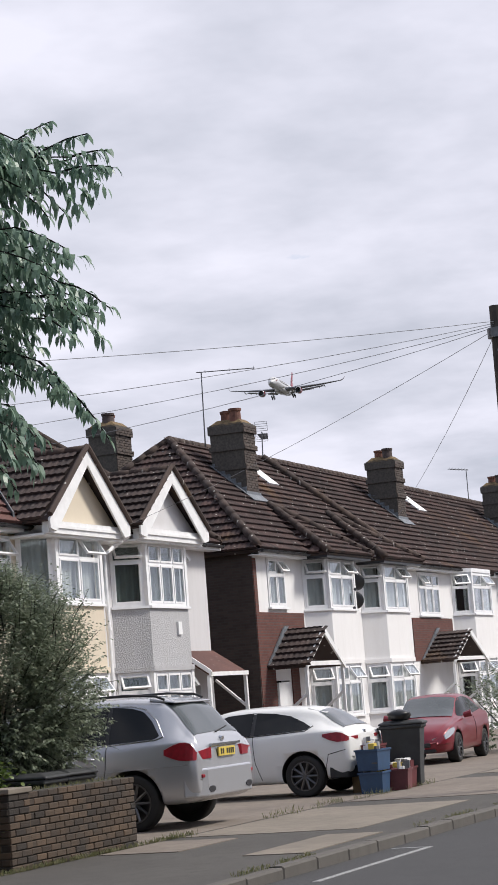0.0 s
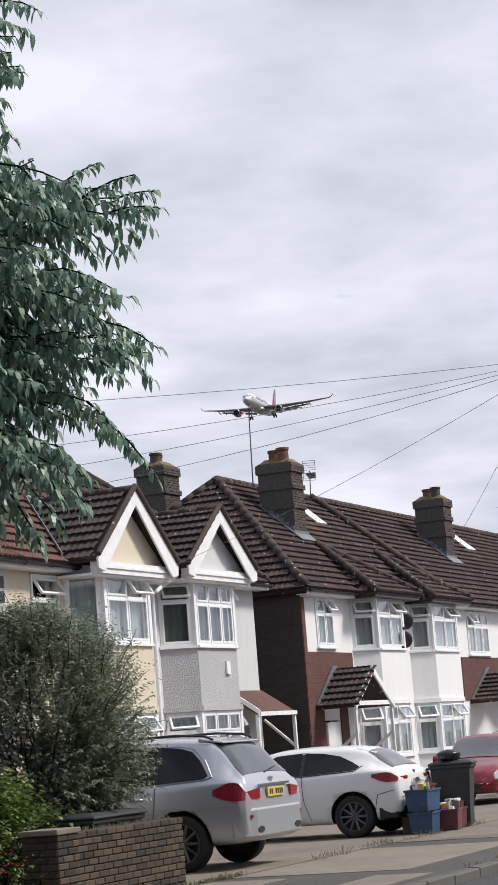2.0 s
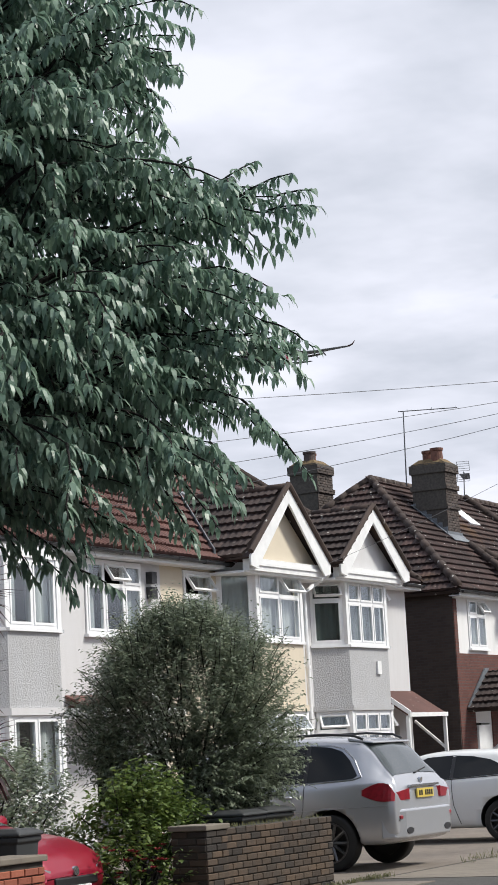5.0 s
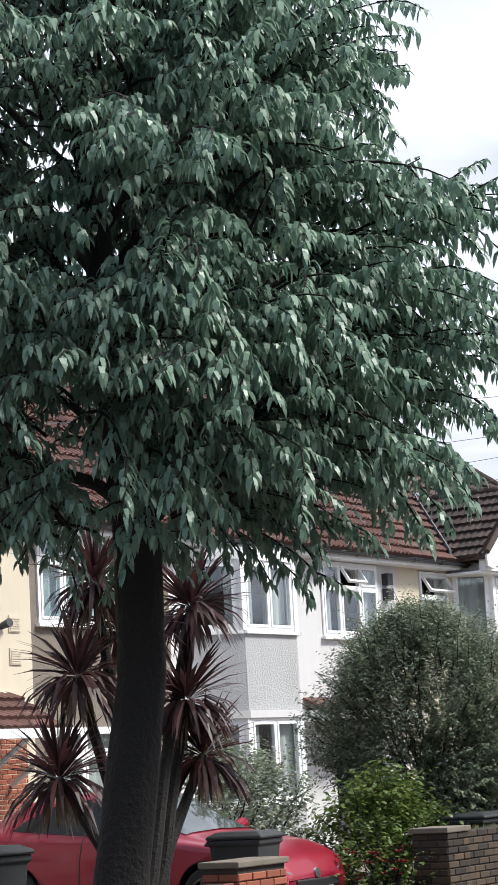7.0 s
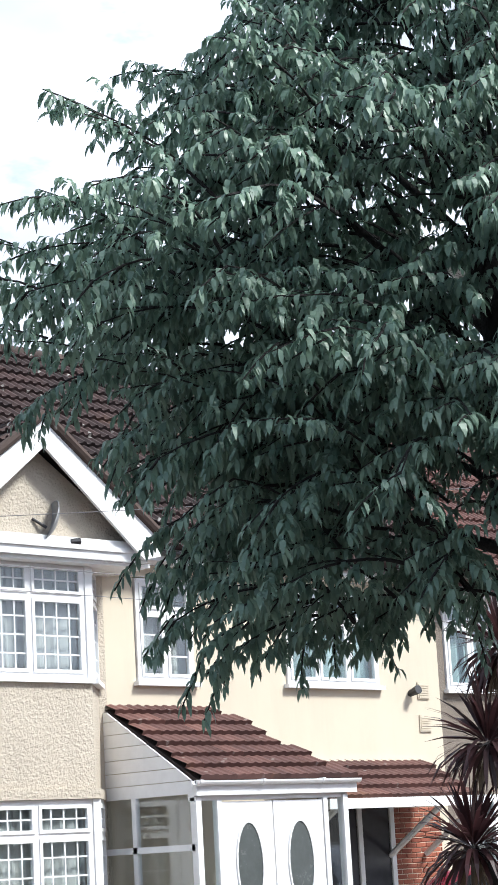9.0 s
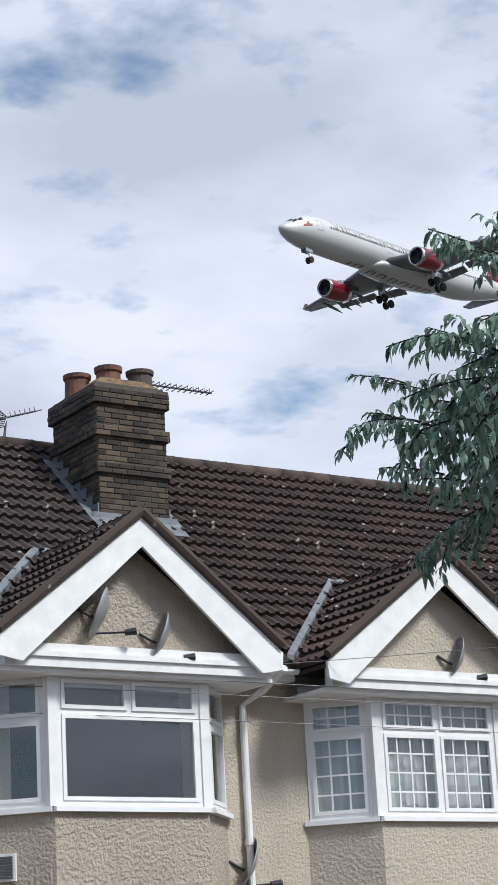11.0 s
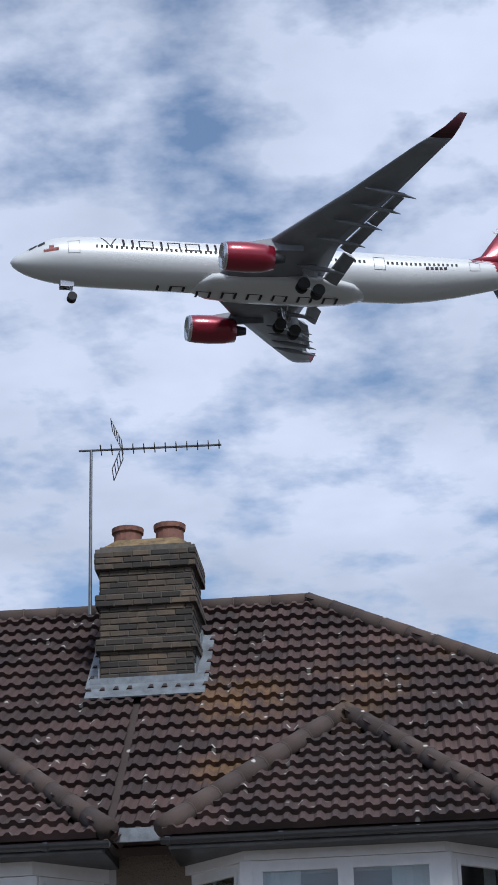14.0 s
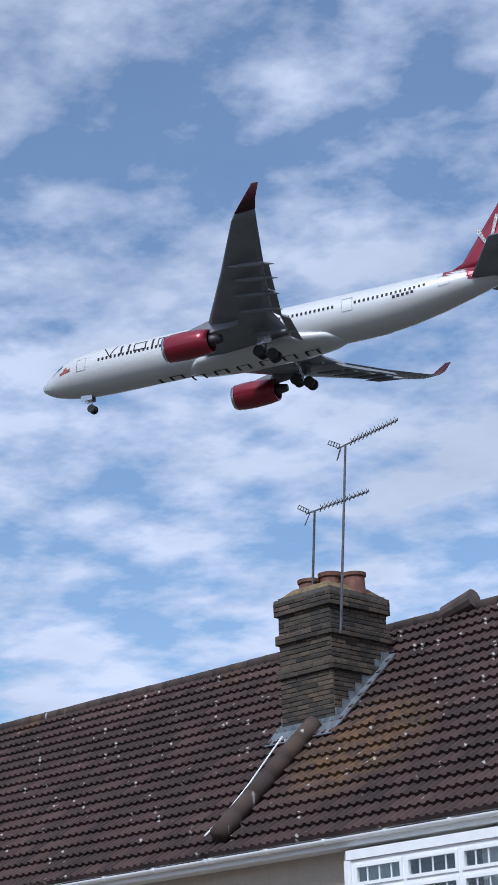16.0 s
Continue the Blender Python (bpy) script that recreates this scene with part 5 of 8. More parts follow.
set_roof(5.47, 9.40)
h = new_house("cream terraced house with white gutters and lichened roof")
house_box(h, -21.4, -10.65, [(-18.6, -16.0, 3.85, 5.1), (-13.4, -12.0, 3.95, 5.2)], CREAM)
canted_bay(h, -17.3, 2.9, CREAM, (dict(cols=(1, 1, 1), top=0.3, grid=0.22, curtain=SIDES), dict(cols=(1,), top=0.3, grid=0.22, curtain=SIDES)), head=5.10, sill=3.85, z_top=5.13, depth=0.40)
window(h, (-13.38, YW - 0.01, 3.95), 0, 1.35, 1.24, (1, 1), 0.3, grid=0.22, curtain=NET)
roof_piece(h, -21.4, -10.65, TILE_BROWN)
eaves(h, -21.4, -10.7, UPVC)
chimney(h, -22.05, -20.95, 22.9, 24.2, 9.72, [(0.2, 0.4, 0.34), (0.5, 0.5, 0.40), (0.85, 0.6, 0.34)], BRICK_YEL, (0.42, 0.80), (CLAY,))
r = Mesh()
ridge_line(r, (-21.3, 20.7, 5.76), (-21.3, 22.8, 7.6), 0.14)
part("party_ridge", r, RIDGE_T, h, smooth=True, kind="stuff")
r = Mesh()
r.tube((-20.3, 24.9, ZR + 0.02), (-19.7, 24.9, ZR + 0.16), 0.14, 0.16, 12)
part("ridge_vent", r, CLAY_DK, h)
h = new_house("long cream terraced row farther down the street")
house_box(h, -60, -21.4, [], CREAM)
roof_piece(h, -60, -21.4, TILE_BROWN)
eaves(h, -60, -21.4, UPVC)

# ---- roof clutter
cb = thing("aerial_cable", "pale loose aerial cable lying down the roof tiles", "cable", at=(0, 0, 0))
m = Mesh()
m.path([(-21.72, 22.53, 7.44), (-21.50, 21.53, 6.57), (-21.44, 20.95, 6.06), (-21.50, 20.62, 5.77)], [0.013] * 4, 6)
part("cable", m, FASCIA, cb)
yagi((-3.85, 23.35, 8.9), (-3.83, 23.35, 11.0), (0.1, 0.02), 1.6, back=-0.38)
yagi((-20.70, 22.85, 8.9), (-20.40, 22.85, 11.85), (0.9, 0.45), 0.95, rs=0.45)
yagi((-21.6, 23.2, 9.5), (-21.35, 23.1, 11.05), (0.9, 0.35), 0.95, rs=0.45)
yagi((14.3, 24.3, 9.6), (14.35, 24.3, 10.52), (-0.05, -0.02), 1.15, False)
yagi((12.5, 25.0, 9.55), (12.55, 25.0, 10.0), (0.5, 0.35), 0.8, True, 6, rs=0.35)
yagi((56.0, 24.2, 9.2), (56.1, 24.2, 11.45), (-1.2, 0.0), 1.6, False, 3)
yagi((62.5, 25.0, 9.3), (62.6, 25.0, 10.3), (0.3, -0.1), 0.9)
yagi((86.0, 25.0, 9.3), (86.0, 25.0, 10.8), (2.8, 0.0), 1.2, False, 6)
for x in (11.6, 12.1):
    ct = thing("roof_vent", "short dark vent pipe on the ridge", "vent")
    m = Mesh()
    m.tube((x, 25.1, 9.55), (x, 25.1, 9.82), 0.12, 0.12, 12), m.tube((x, 25.1, 9.78), (x, 25.1, 9.85), 0.15, 0.15, 12)
    part("pipe", m, BLACK_PL, ct)


# ---------------------------------------------------------------- street tree
def leaf(m, p, d, side, L, w, droop):
    """One long leaf from p along d, arching down."""
    d2 = (d + Vector((0, 0, -droop))).normalized()
    d3 = (d2 + Vector((0, 0, -droop * 1.2))).normalized()
    a, b = p + d * (L * 0.33), p + d * (L * 0.33) + d2 * (L * 0.37)
    t = b + d3 * (L * 0.33)
    m.add([p, a - side * w, a + side * w, b - side * w * 0.85, b + side * w * 0.85, t], [(0, 2, 1), (1, 2, 4, 3), (3, 4, 5)])


def spray(m, wood, p, d, length, n, rng, L=0.155, w=0.025, droop=1.0, wr=0.006):
    """A twig that arches out from p, with leaves hanging along it."""
    q, dd = p.copy(), d.copy()
    pts = [q.copy()]
    seg = 6
    for i in range(seg):
        dd = (dd + Vector((rng.uniform(-0.12, 0.12), rng.uniform(-0.12, 0.12), -0.05 + rng.uniform(-0.06, 0.04)))).normalized()
        q = q + dd * (length / seg)
        pts.append(q.copy())
    if wood is not None:
        wood.path(pts[::2], [wr * 1.6, wr * 1.2, wr, wr * 0.7][:len(pts[::2])], 4)
    for i in range(n):
        f = (i + 0.7) / n * seg
        k = min(seg - 1, int(f))
        base = pts[k].lerp(pts[k + 1], f - k)
        ax = (pts[k + 1] - pts[k]).normalized()
        az = rng.uniform(0, 2 * math.pi)
        out = Vector((math.cos(az), math.sin(az), rng.uniform(-0.9, 0.25)))
        ld = (ax * 0.55 + out * 0.8).normalized()
        sd = ld.cross(Vector((rng.uniform(-0.5, 0.5), rng.uniform(-0.5, 0.5), 1))).normalized()
        leaf(m, base, ld, sd, L * rng.uniform(0.7, 1.15), w * rng.uniform(0.8, 1.2), droop * rng.uniform(0.6, 1.3))


RIGHT_PROFILE = [(3.0, 1.3), (3.3, 2.3), (3.6, 2.65), (3.8, 2.85), (4.2, 2.75), (4.5, 2.9), (4.85, 3.15), (5.2, 3.3), (5.55, 2.95), (5.75, 2.25), (6.0, 2.35), (6.3, 2.2), (6.6, 2.4), (7.0, 2.1), (7.7, 1.7), (8.6, 1.0), (9.4, 0.1)]
LEFT_PROFILE = [(2.5, 1.0), (2.7, 2.1), (3.0, 2.65), (4.0, 3.0), (4.7, 3.35), (5.0, 3.65), (5.7, 3.65), (6.05, 3.1), (6.4, 2.5), (6.8, 2.65), (7.2, 2.3), (8.0, 1.7), (8.8, 1.0), (9.4, 0.1)]


def profile(prof, z):
    for (z0, r0), (z1, r1) in zip(prof, prof[1:]):
        if z0 <= z <= z1:
            return r0 + (r1 - r0) * (z - z0) / (z1 - z0)
    return 0.0


def crown_radius(z, az):
    """How far the crown reaches at height z, in direction az; it hangs lower on one side."""
    k = 0.5 + 0.5 * math.cos(az + 0.90)
    r = profile(RIGHT_PROFILE, z) * k + profile(LEFT_PROFILE, z) * (1 - k)
    return r * (1 + 0.11 * noise.noise(Vector((math.cos(az) * 1.9, math.sin(az) * 1.9, z * 0.9))))


def street_tree():
    rng = random.Random(11)
    tree = thing("street_tree", "broad street tree with long drooping dark green leaves", "tree", at=(0, 0, 0))
    wood, twigs, lv = Mesh(), Mesh(), Mesh()
    trunk = [(10.42, 8.34, -0.02), (10.44, 8.31, 0.25), (10.48, 8.27, 1.0), (10.60, 8.13, 2.2), (10.59, 8.12, 3.0), (10.55, 8.22, 4.2), (10.5, 8.3, 5.6), (10.52, 8.35, 7.0), (10.5, 8.3, 8.6)]
    rad = [0.30, 0.215, 0.180, 0.165, 0.150, 0.12, 0.08, 0.05, 0.015]
    n = 18
    rings = []
    for k in range(len(trunk) - 1):
        for s in range(4):
            f = s / 4
            c = Vector(trunk[k]).lerp(Vector(trunk[k + 1]), f)
            r = rad[k] + (rad[k + 1] - rad[k]) * f
            rings.append([c + Vector((math.cos(2 * math.pi * i / n), math.sin(2 * math.pi * i / n), 0)) * r * (1 + 0.14 * noise.noise(Vector((i * 1.3, c.z * 1.7, 3)))) for i in range(n)])
    wood.loft(rings)

    def centre(z):
        for a, b in zip(trunk, trunk[1:]):
            if a[2] <= z <= b[2]:
                return Vector(a).lerp(Vector(b), (z - a[2]) / (b[2] - a[2]))
        return Vector(trunk[-1])

    tips = []
    for k in range(30):
        f = k / 29
        z0 = 3.15 + 4.4 * f
        az = k * 2.39996 + rng.uniform(-0.25, 0.25)
        ze = z0 + rng.uniform(0.7, 1.6) * (1 if z0 > 3.6 else 0.5)
        R = max(0.4, min(crown_radius(min(ze, 9.2), az), crown_radius(z0 + 0.3, az))) * 0.66
        c = centre(z0)
        out = Vector((math.cos(az), math.sin(az), 0))
        end = centre(min(ze, 8.6)) + out * R
        end.z = ze
        pts = []
        for i in range(9):
            t = i / 8
            p = c.lerp(end, t)
            p.z = z0 + (ze - z0) * math.sin(t * 1.7) / math.sin(1.7)
            p += Vector((rng.uniform(-1, 1), rng.uniform(-1, 1), rng.uniform(-0.6, 0.6))) * 0.06 * (i > 0)
            pts.append(p)
        r0 = 0.05 * (1 - f * 0.6)
        wood.path(pts, [r0 * (1 - 0.85 * i / 8) for i in range(9)], 6)
    # boughs that arch outwards, each hung with leafy sprays
    made = 0
    while made < 780:
        z = rng.uniform(2.6, 9.2)
        az = rng.uniform(0, 2 * math.pi)
        R = min(crown_radius(z - 0.12, az), crown_radius(min(z + 0.4, 9.35), az) + 0.2)
        if R < 0.05 or rng.random() > R / 3.3 + 0.12:
            continue
        L = rng.uniform(0.7, 1.25)
        r = max(0.05, (R - 0.50 - L * 0.8)) * math.sqrt(rng.uniform(0.05, 1.0)) + (0.0 if rng.random() < 0.25 else max(0.0, min(0.2, R - 1.4)) * rng.random())
        c = centre(min(max(z, 0), 8.6))
        out = Vector((math.cos(az), math.sin(az), 0))
        p = Vector((c.x, c.y, z)) + out * r
        if noise.noise(p * 0.95) < (-0.28 if z < 6.0 else -0.10 if math.cos(az + 0.90) > -0.2 else 0.08) and r > (R - 1.2) * 0.5:
            continue
        if z < 3.25 - 0.26 * r + 0.10 * (0.5 + 0.5 * math.cos(az + 0.90)):
            continue
        d = (out + Vector((-out.y, out.x, 0)) * rng.uniform(-0.6, 0.6) + Vector((0, 0, rng.uniform(0.15, 1.5)))).normalized()
        pts, n_s = [p.copy()], 7
        q, dd = p.copy(), d.copy()
        for i in range(n_s):
            dd = (dd + Vector((rng.uniform(-0.12, 0.12), rng.uniform(-0.12, 0.12), -0.135))).normalized()
            q = q + dd * (L / n_s)
            pts.append(q.copy())
            side = Vector((-dd.y, dd.x, 0)).normalized() * (1 if i % 2 else -1)
            sd = (dd * 0.8 + side * rng.uniform(0.2, 0.9) + Vector((0, 0, rng.uniform(-0.75, 0.3)))).normalized()
            spray(lv, twigs if i % 2 == 0 else None, q, sd, rng.uniform(0.28, 0.5), 25, rng, 0.118, 0.0160, 1.2)
        twigs.path(pts, [0.014 * (1 - 0.1 * i) for i in range(len(pts))], 5)
        made += 1
    # long shoots that break the outline
    for k in range(70):
        z, az = rng.uniform(3.6, 8.6), rng.uniform(0, 2 * math.pi)
        R = crown_radius(z, az)
        out = Vector((math.cos(az), math.sin(az), 0))
        c = centre(min(z, 8.6))
        p = Vector((c.x, c.y, z)) + out * max(0.1, R - 1.0)
        d = (out + Vector((0, 0, rng.uniform(0.1, 0.9)))).normalized()
        q = p.copy()
        for j in range(3):
            spray(lv, twigs, q, d, 0.42, 24, rng, 0.118, 0.0165, 1.1)
            q = q + d * 0.26
    part("trunk", wood, BARK, tree, "dark ridged trunk and limbs", True)
    part("branchwork", twigs, BARK, tree, kind="stuff")
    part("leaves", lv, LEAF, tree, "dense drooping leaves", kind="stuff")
    return tree


street_tree()


def shrub(name, label, c, r, h, n, mat, L, w, seed, droop=0.3, per=10, cat="shrub"):
    rng = random.Random(seed)
    b = thing(name, label, cat)
    lv, st = Mesh(), Mesh()
    c = Vector(c)
    for k in range(n):
        az, f = rng.uniform(0, 2 * math.pi), rng.random()
        u = rng.uniform(-0.9, 1)
        rr = math.sqrt(max(0.02, 1 - u * u)) * rng.uniform(0.25, 1.0) ** 0.6 * (1 + 0.34 * noise.noise(Vector((math.cos(az) * 1.8, math.sin(az) * 1.8, u * 2 + seed))))
        p = c + Vector((r * rr * math.cos(az), r * rr * math.sin(az), h * (0.5 + 0.5 * u)))
        d = (p - c - Vector((0, 0, h * 0.3))).normalized()
        d = (d + Vector((rng.uniform(-0.4, 0.4), rng.uniform(-0.4, 0.4), rng.uniform(0.1, 0.9)))).normalized()
        spray(lv, st if k % 10 == 0 else None, p, d, rng.uniform(0.18, 0.42) * (1.4 if rng.random() < 0.15 else 1), per, rng, L, w, droop, 0.004)
    for k in range(7):
        az = k * 0.9
        st.path([c + Vector((0, 0, -0.02)), c + Vector((0.3 * r * math.cos(az), 0.3 * r * math.sin(az), h * 0.35)), c + Vector((0.65 * r * math.cos(az), 0.65 * r * math.sin(az), h * 0.7))], [0.03, 0.018, 0.008], 6)
    part("stem_wood", st, BARK, b, kind="stuff")
    part("leaves", lv, mat, b, kind="stuff")
    return b


shrub("olive_bush", "large rounded grey-green olive bush behind the garden wall", (21.9, 12.55, 0.75), 1.22, 2.45, 8600, LEAF_OLIVE, 0.058, 0.0105, 5, 0.25, 14, "bush")
m = Mesh()
m.path([(21.9, 12.55, 0), (21.92, 12.55, 0.5), (21.9, 12.55, 1.1)], [0.09, 0.075, 0.06], 10)
tagged(part("bush_stem", m, BARK), "short stem of the olive bush", "bush")
shrub("green_shrub", "fresh light green shrub beside the garden wall", (20.05, 12.1, 0.0), 0.62, 1.25, 620, LEAF_FRESH, 0.085, 0.022, 8, 0.4, 10)
shrub("rose_bush", "leafy rose bush with pale flowers", (19.9, 14.4, 0.0), 1.0, 1.75, 700, LEAF_OLIVE, 0.075, 0.02, 9, 0.4, 10)
shrub("rose_bush", "leafy rose bush with pale flowers", (22.2, 15.4, 0.0), 0.9, 1.6, 600, LEAF_OLIVE, 0.075, 0.02, 10, 0.4, 10)
shrub("red_flower_bush", "low bush with dark red flowers", (19.2, 11.75, 0.0), 0.5, 0.62, 120, LEAF_FRESH, 0.06, 0.018, 12, 0.3, 8)
shrub("hedge", "dark clipped hedge far along the forecourts", (47.8, 13.2, 0.0), 1.4, 1.75, 500, LEAF_OLIVE, 0.08, 0.025, 13, 0.3, 10, "hedge")
rng = random.Random(3)
for nm, lb, mt, c, r, z0, z1, n, s in (("red_flowers", "dark red flower heads", PETAL, (19.2, 11.7), 0.45, 0.35, 0.68, 26, 0.05), ("white_flowers", "white rose heads", PETAL_W, (19.7, 13.9), 0.9, 0.5, 1.6, 26, 0.05), ("white_flowers", "white daisies", PETAL_W, (19.5, 11.8), 0.5, 0.5, 0.85, 8, 0.045)):
    m = Mesh()
    for k in range(n):
        a = rng.uniform(0, 6.28)
        p = Vector((c[0] + r * rng.random() * math.cos(a), c[1] + r * rng.random() * math.sin(a), rng.uniform(z0, z1)))
        for q in range(7):
            b_ = q * 0.9
            u = Vector((math.cos(b_), math.sin(b_), 0.5)).normalized()
            sd = u.cross(Vector((0, 0, 1))).normalized()
            m.add([p, p + u * s * 0.6 + sd * s * 0.5, p + u * s * 1.2, p + u * s * 0.6 - sd * s * 0.5], [(0, 1, 2, 3)])
    tagged(part(nm, m, mt), lb, "flowers", kind="stuff")


def cordyline():
    rng = random.Random(21)
    t = thing("cordyline_palm", "purple-leaved cordyline palm with several spiky heads", "palm")
    heads = [(15.36, 12.3, 3.42), (15.04, 12.3, 2.54), (16.89, 12.3, 3.25), (16.73, 12.3, 2.31), (14.72, 12.3, 1.6), (16.97, 12.3, 1.76), (16.0, 12.5, 3.0)]
    lv, dead = Mesh(), Mesh()
    for hx, hy, hz in heads:
        b = Vector((16.05 + rng.uniform(-0.12, 0.12), 12.35, 0))
        p1 = b.lerp(Vector((hx, hy, hz)), 0.5) + Vector((rng.uniform(-0.08, 0.08), 0, 0.05))
        st = Mesh()
        st.path([b, p1, Vector((hx, hy, hz))], [0.075, 0.06, 0.045], 8)
        part("stem", st, BARK, t)
        c = Vector((hx, hy, hz))
        for k in range(150):
            az, el = rng.uniform(0, 6.283), math.asin(rng.uniform(-0.55, 1.0))
            d = Vector((math.cos(az) * math.cos(el), math.sin(az) * math.cos(el), math.sin(el)))
            sd = d.cross(Vector((rng.uniform(-0.3, 0.3), rng.uniform(-0.3, 0.3), 1))).normalized()
            leaf(lv, c + d * 0.03, d, sd, rng.uniform(0.5, 0.78), 0.024, 0.20 + 0.35 * (el < 0.2))
        for k in range(26):
            az = rng.uniform(0, 6.283)
            d = Vector((math.cos(az) * 0.5, math.sin(az) * 0.5, -0.8)).normalized()
            leaf(dead, c - Vector((0, 0, 0.05)), d, d.cross(Vector((0.2, 0.1, 1))).normalized(), rng.uniform(0.35, 0.55), 0.016, 0.4)
    part("leaves", lv, LEAF_PURPLE, t, kind="stuff")
    part("dead_leaves", dead, LEAF_DEAD, t, "dry hanging leaves", kind="stuff")


cordyline()


# ---------------------------------------------------------------- garden walls
def brick_wall(name, label, x0, x1, y0, y1, h, brick, cap=None, pieces=True):
    w = thing(name, label, "wall")
    m = Mesh()
    m.box(x0 + 0.008, x1 - 0.008, y0 + 0.008, y1 - 0.008, 0, h - 0.01)
    part("core", m, MORTAR, w)
    b = Mesh()
    bricks_face(b, y0, y1, x0 + 0.006, 0.0, h, "y", -1)
    bricks_face(b, y0, y1, x1 - 0.006, 0.0, h, "y", 1)
    bricks_face(b, x0, x1, y1 - 0.006, 0.0, h, "x", 1)
    part("rear_bricks", b, brick, w, kind="stuff")
    base = {}
    bl, bh, j = 0.215, 0.065, 0.01
    for r in range(int(h / (bh + j))):
        x = x0 - (bl / 2 if r % 2 else 0)
        while x < x1 - 0.03:
            a, c = max(x, x0), min(x + bl, x1)
            L = round(c - a, 3)
            if L > 0.03:
                if L not in base:
                    bm = Mesh()
                    bm.brick(0, L, -0.012, 0.03, 0, bh, 0.007)
                    base[L] = bm.data("brick", brick)
                ob = new("brick", base[L])
                ob.parent = w
                ob.location = (a, y0 + random.uniform(-0.004, 0.003), r * (bh + j) + 0.002)
            x += bl + j
    if cap:
        c = Mesh()
        c.box(x0 - 0.03, x1 + 0.03, y0 - 0.03, y1 + 0.03, h - 0.02, h + 0.04)
        bevel(part("coping", c, cap, w), 0.012)
    return w


brick_wall("garden_wall", "low brown brick garden wall with worn top course", 19.93, 22.53, 11.0, 11.22, 0.83, BRICK_BRN)
brick_wall("gate_pillar", "brown brick gate pillar", 19.45, 19.92, 10.98, 11.4, 0.84, BRICK_BRN, CONCRETE)
brick_wall("gate_pillar", "red brick gate pillar with stone cap", 15.62, 16.4, 11.0, 11.4, 0.74, BRICK_RED, CONCRETE)
brick_wall("garden_wall", "low red brick garden wall under the tree", 12.4, 15.6, 11.05, 11.27, 0.6, BRICK_RED)
m = Mesh()
rngg = random.Random(4)
for k in range(4200):
    zone = rngg.random()
    if zone < 0.35:
        p = Vector((rngg.uniform(17.5, 30), KERB_Y + rngg.uniform(-0.02, 0.12), 0))
        if noise.noise(p * 0.9) < 0.05:
            continue
    elif zone < 0.40:
        p = Vector((rngg.uniform(20.0, 22.5), rngg.uniform(11.05, 11.22), 0.80))
    elif zone < 0.6:
        p = Vector((rngg.uniform(19, 24), 10.95 + rngg.uniform(-0.05, 0.05), 0))
    else:
        p = Vector((rngg.uniform(22.5, 34), 11.0 + rngg.uniform(-0.25, 0.2), 0))
        if noise.noise(p * 1.3) < 0.1:
            continue
    a = rngg.uniform(0, 6.28)
    d = Vector((math.cos(a) * 0.35, math.sin(a) * 0.35, 1)).normalized()
    leaf(m, p, d, d.cross(Vector((0, 1, 0.2))).normalized(), rngg.uniform(0.03, 0.08) if zone < 0.6 else rngg.uniform(0.03, 0.12), 0.007, 0.2)
tagged(part("weeds", m, GRASS), "dry grass and weeds in the joints", "weeds", kind="stuff")

# paler concrete crossovers and repairs let into the pavement
for k, (xa, xb, ya, yb) in enumerate(((23.6, 28.3, 8.6, 10.9), (29.5, 35.0, 7.9, 10.9), (36.5, 40.5, 8.0, 10.9), (21.3, 23.0, 9.9, 10.9), (20.3, 22.8, 8.0, 8.7))):
    m = Mesh()
    m.box(xa, xb, ya, yb, -0.02, 0.006 + 0.001 * k)
    tagged(part("pavement_patch", m, CONCRETE if k % 2 == 0 else YARD), "paler concrete pavement patch", "pavement", kind="structure")
m = Mesh()
m.box(18.2, 21.6, 7.05, 7.12, -0.10, -0.095), m.box(21.6, 21.67, 7.05, 7.5, -0.10, -0.095), m.box(24.5, 60, 6.95, 7.02, -0.10, -0.095)
tagged(part("road_marking", m, plain("worn road paint", (0.27, 0.27, 0.27), 0.8, -1, 0.4, 20)), "worn white parking bay line", "road marking", kind="structure")


# ---------------------------------------------------------------- cars
def car_paint(name, col, metal=0.0, rough=0.3):
    m, nt, b = mat_nodes(name)
    n = noise_node(nt, 3.0, 4, 0.6, obj_vec(nt))
    nt.links.new(mix(nt, n, tuple(x * 0.93 for x in col), col), b.inputs["Base Color"])
    b.inputs["Metallic"].default_value, b.inputs["Roughness"].default_value, b.inputs["Coat Weight"].default_value = metal, rough, 0.45
    b.inputs["Coat Roughness"].default_value = 0.05
    return m


SILVER, WHITE_CAR, RED_CAR, DKRED_CAR = car_paint("silver car paint", (0.50, 0.51, 0.54), 0.5, 0.25), car_paint("white car paint", (0.74, 0.74, 0.73)), car_paint("crimson car paint", (0.30, 0.012, 0.035), 0.2), car_paint("dark red car paint", (0.20, 0.012, 0.024), 0.2)
CAR_GLASS = plain("dark car glass", (0.010, 0.011, 0.012), 0.12, 0, 0.05, 3, 0.0)
CAR_GLASS.node_tree.nodes["Principled BSDF"].inputs["Specular IOR Level"].default_value = 0.30
WINDSCREEN = plain("windscreen", (0.05, 0.06, 0.062), 0.10, 0, 0.05, 3, 0.6)
TYRE = plain("tyre", (0.018, 0.018, 0.018), 0.8, 0, 0.2, 12)
RIM = plain("grey alloy", (0.12, 0.12, 0.125), 0.35, 0.8, 0.15, 9)
TRIM = plain("black trim", (0.016, 0.016, 0.018), 0.5, 0, 0.2, 9)
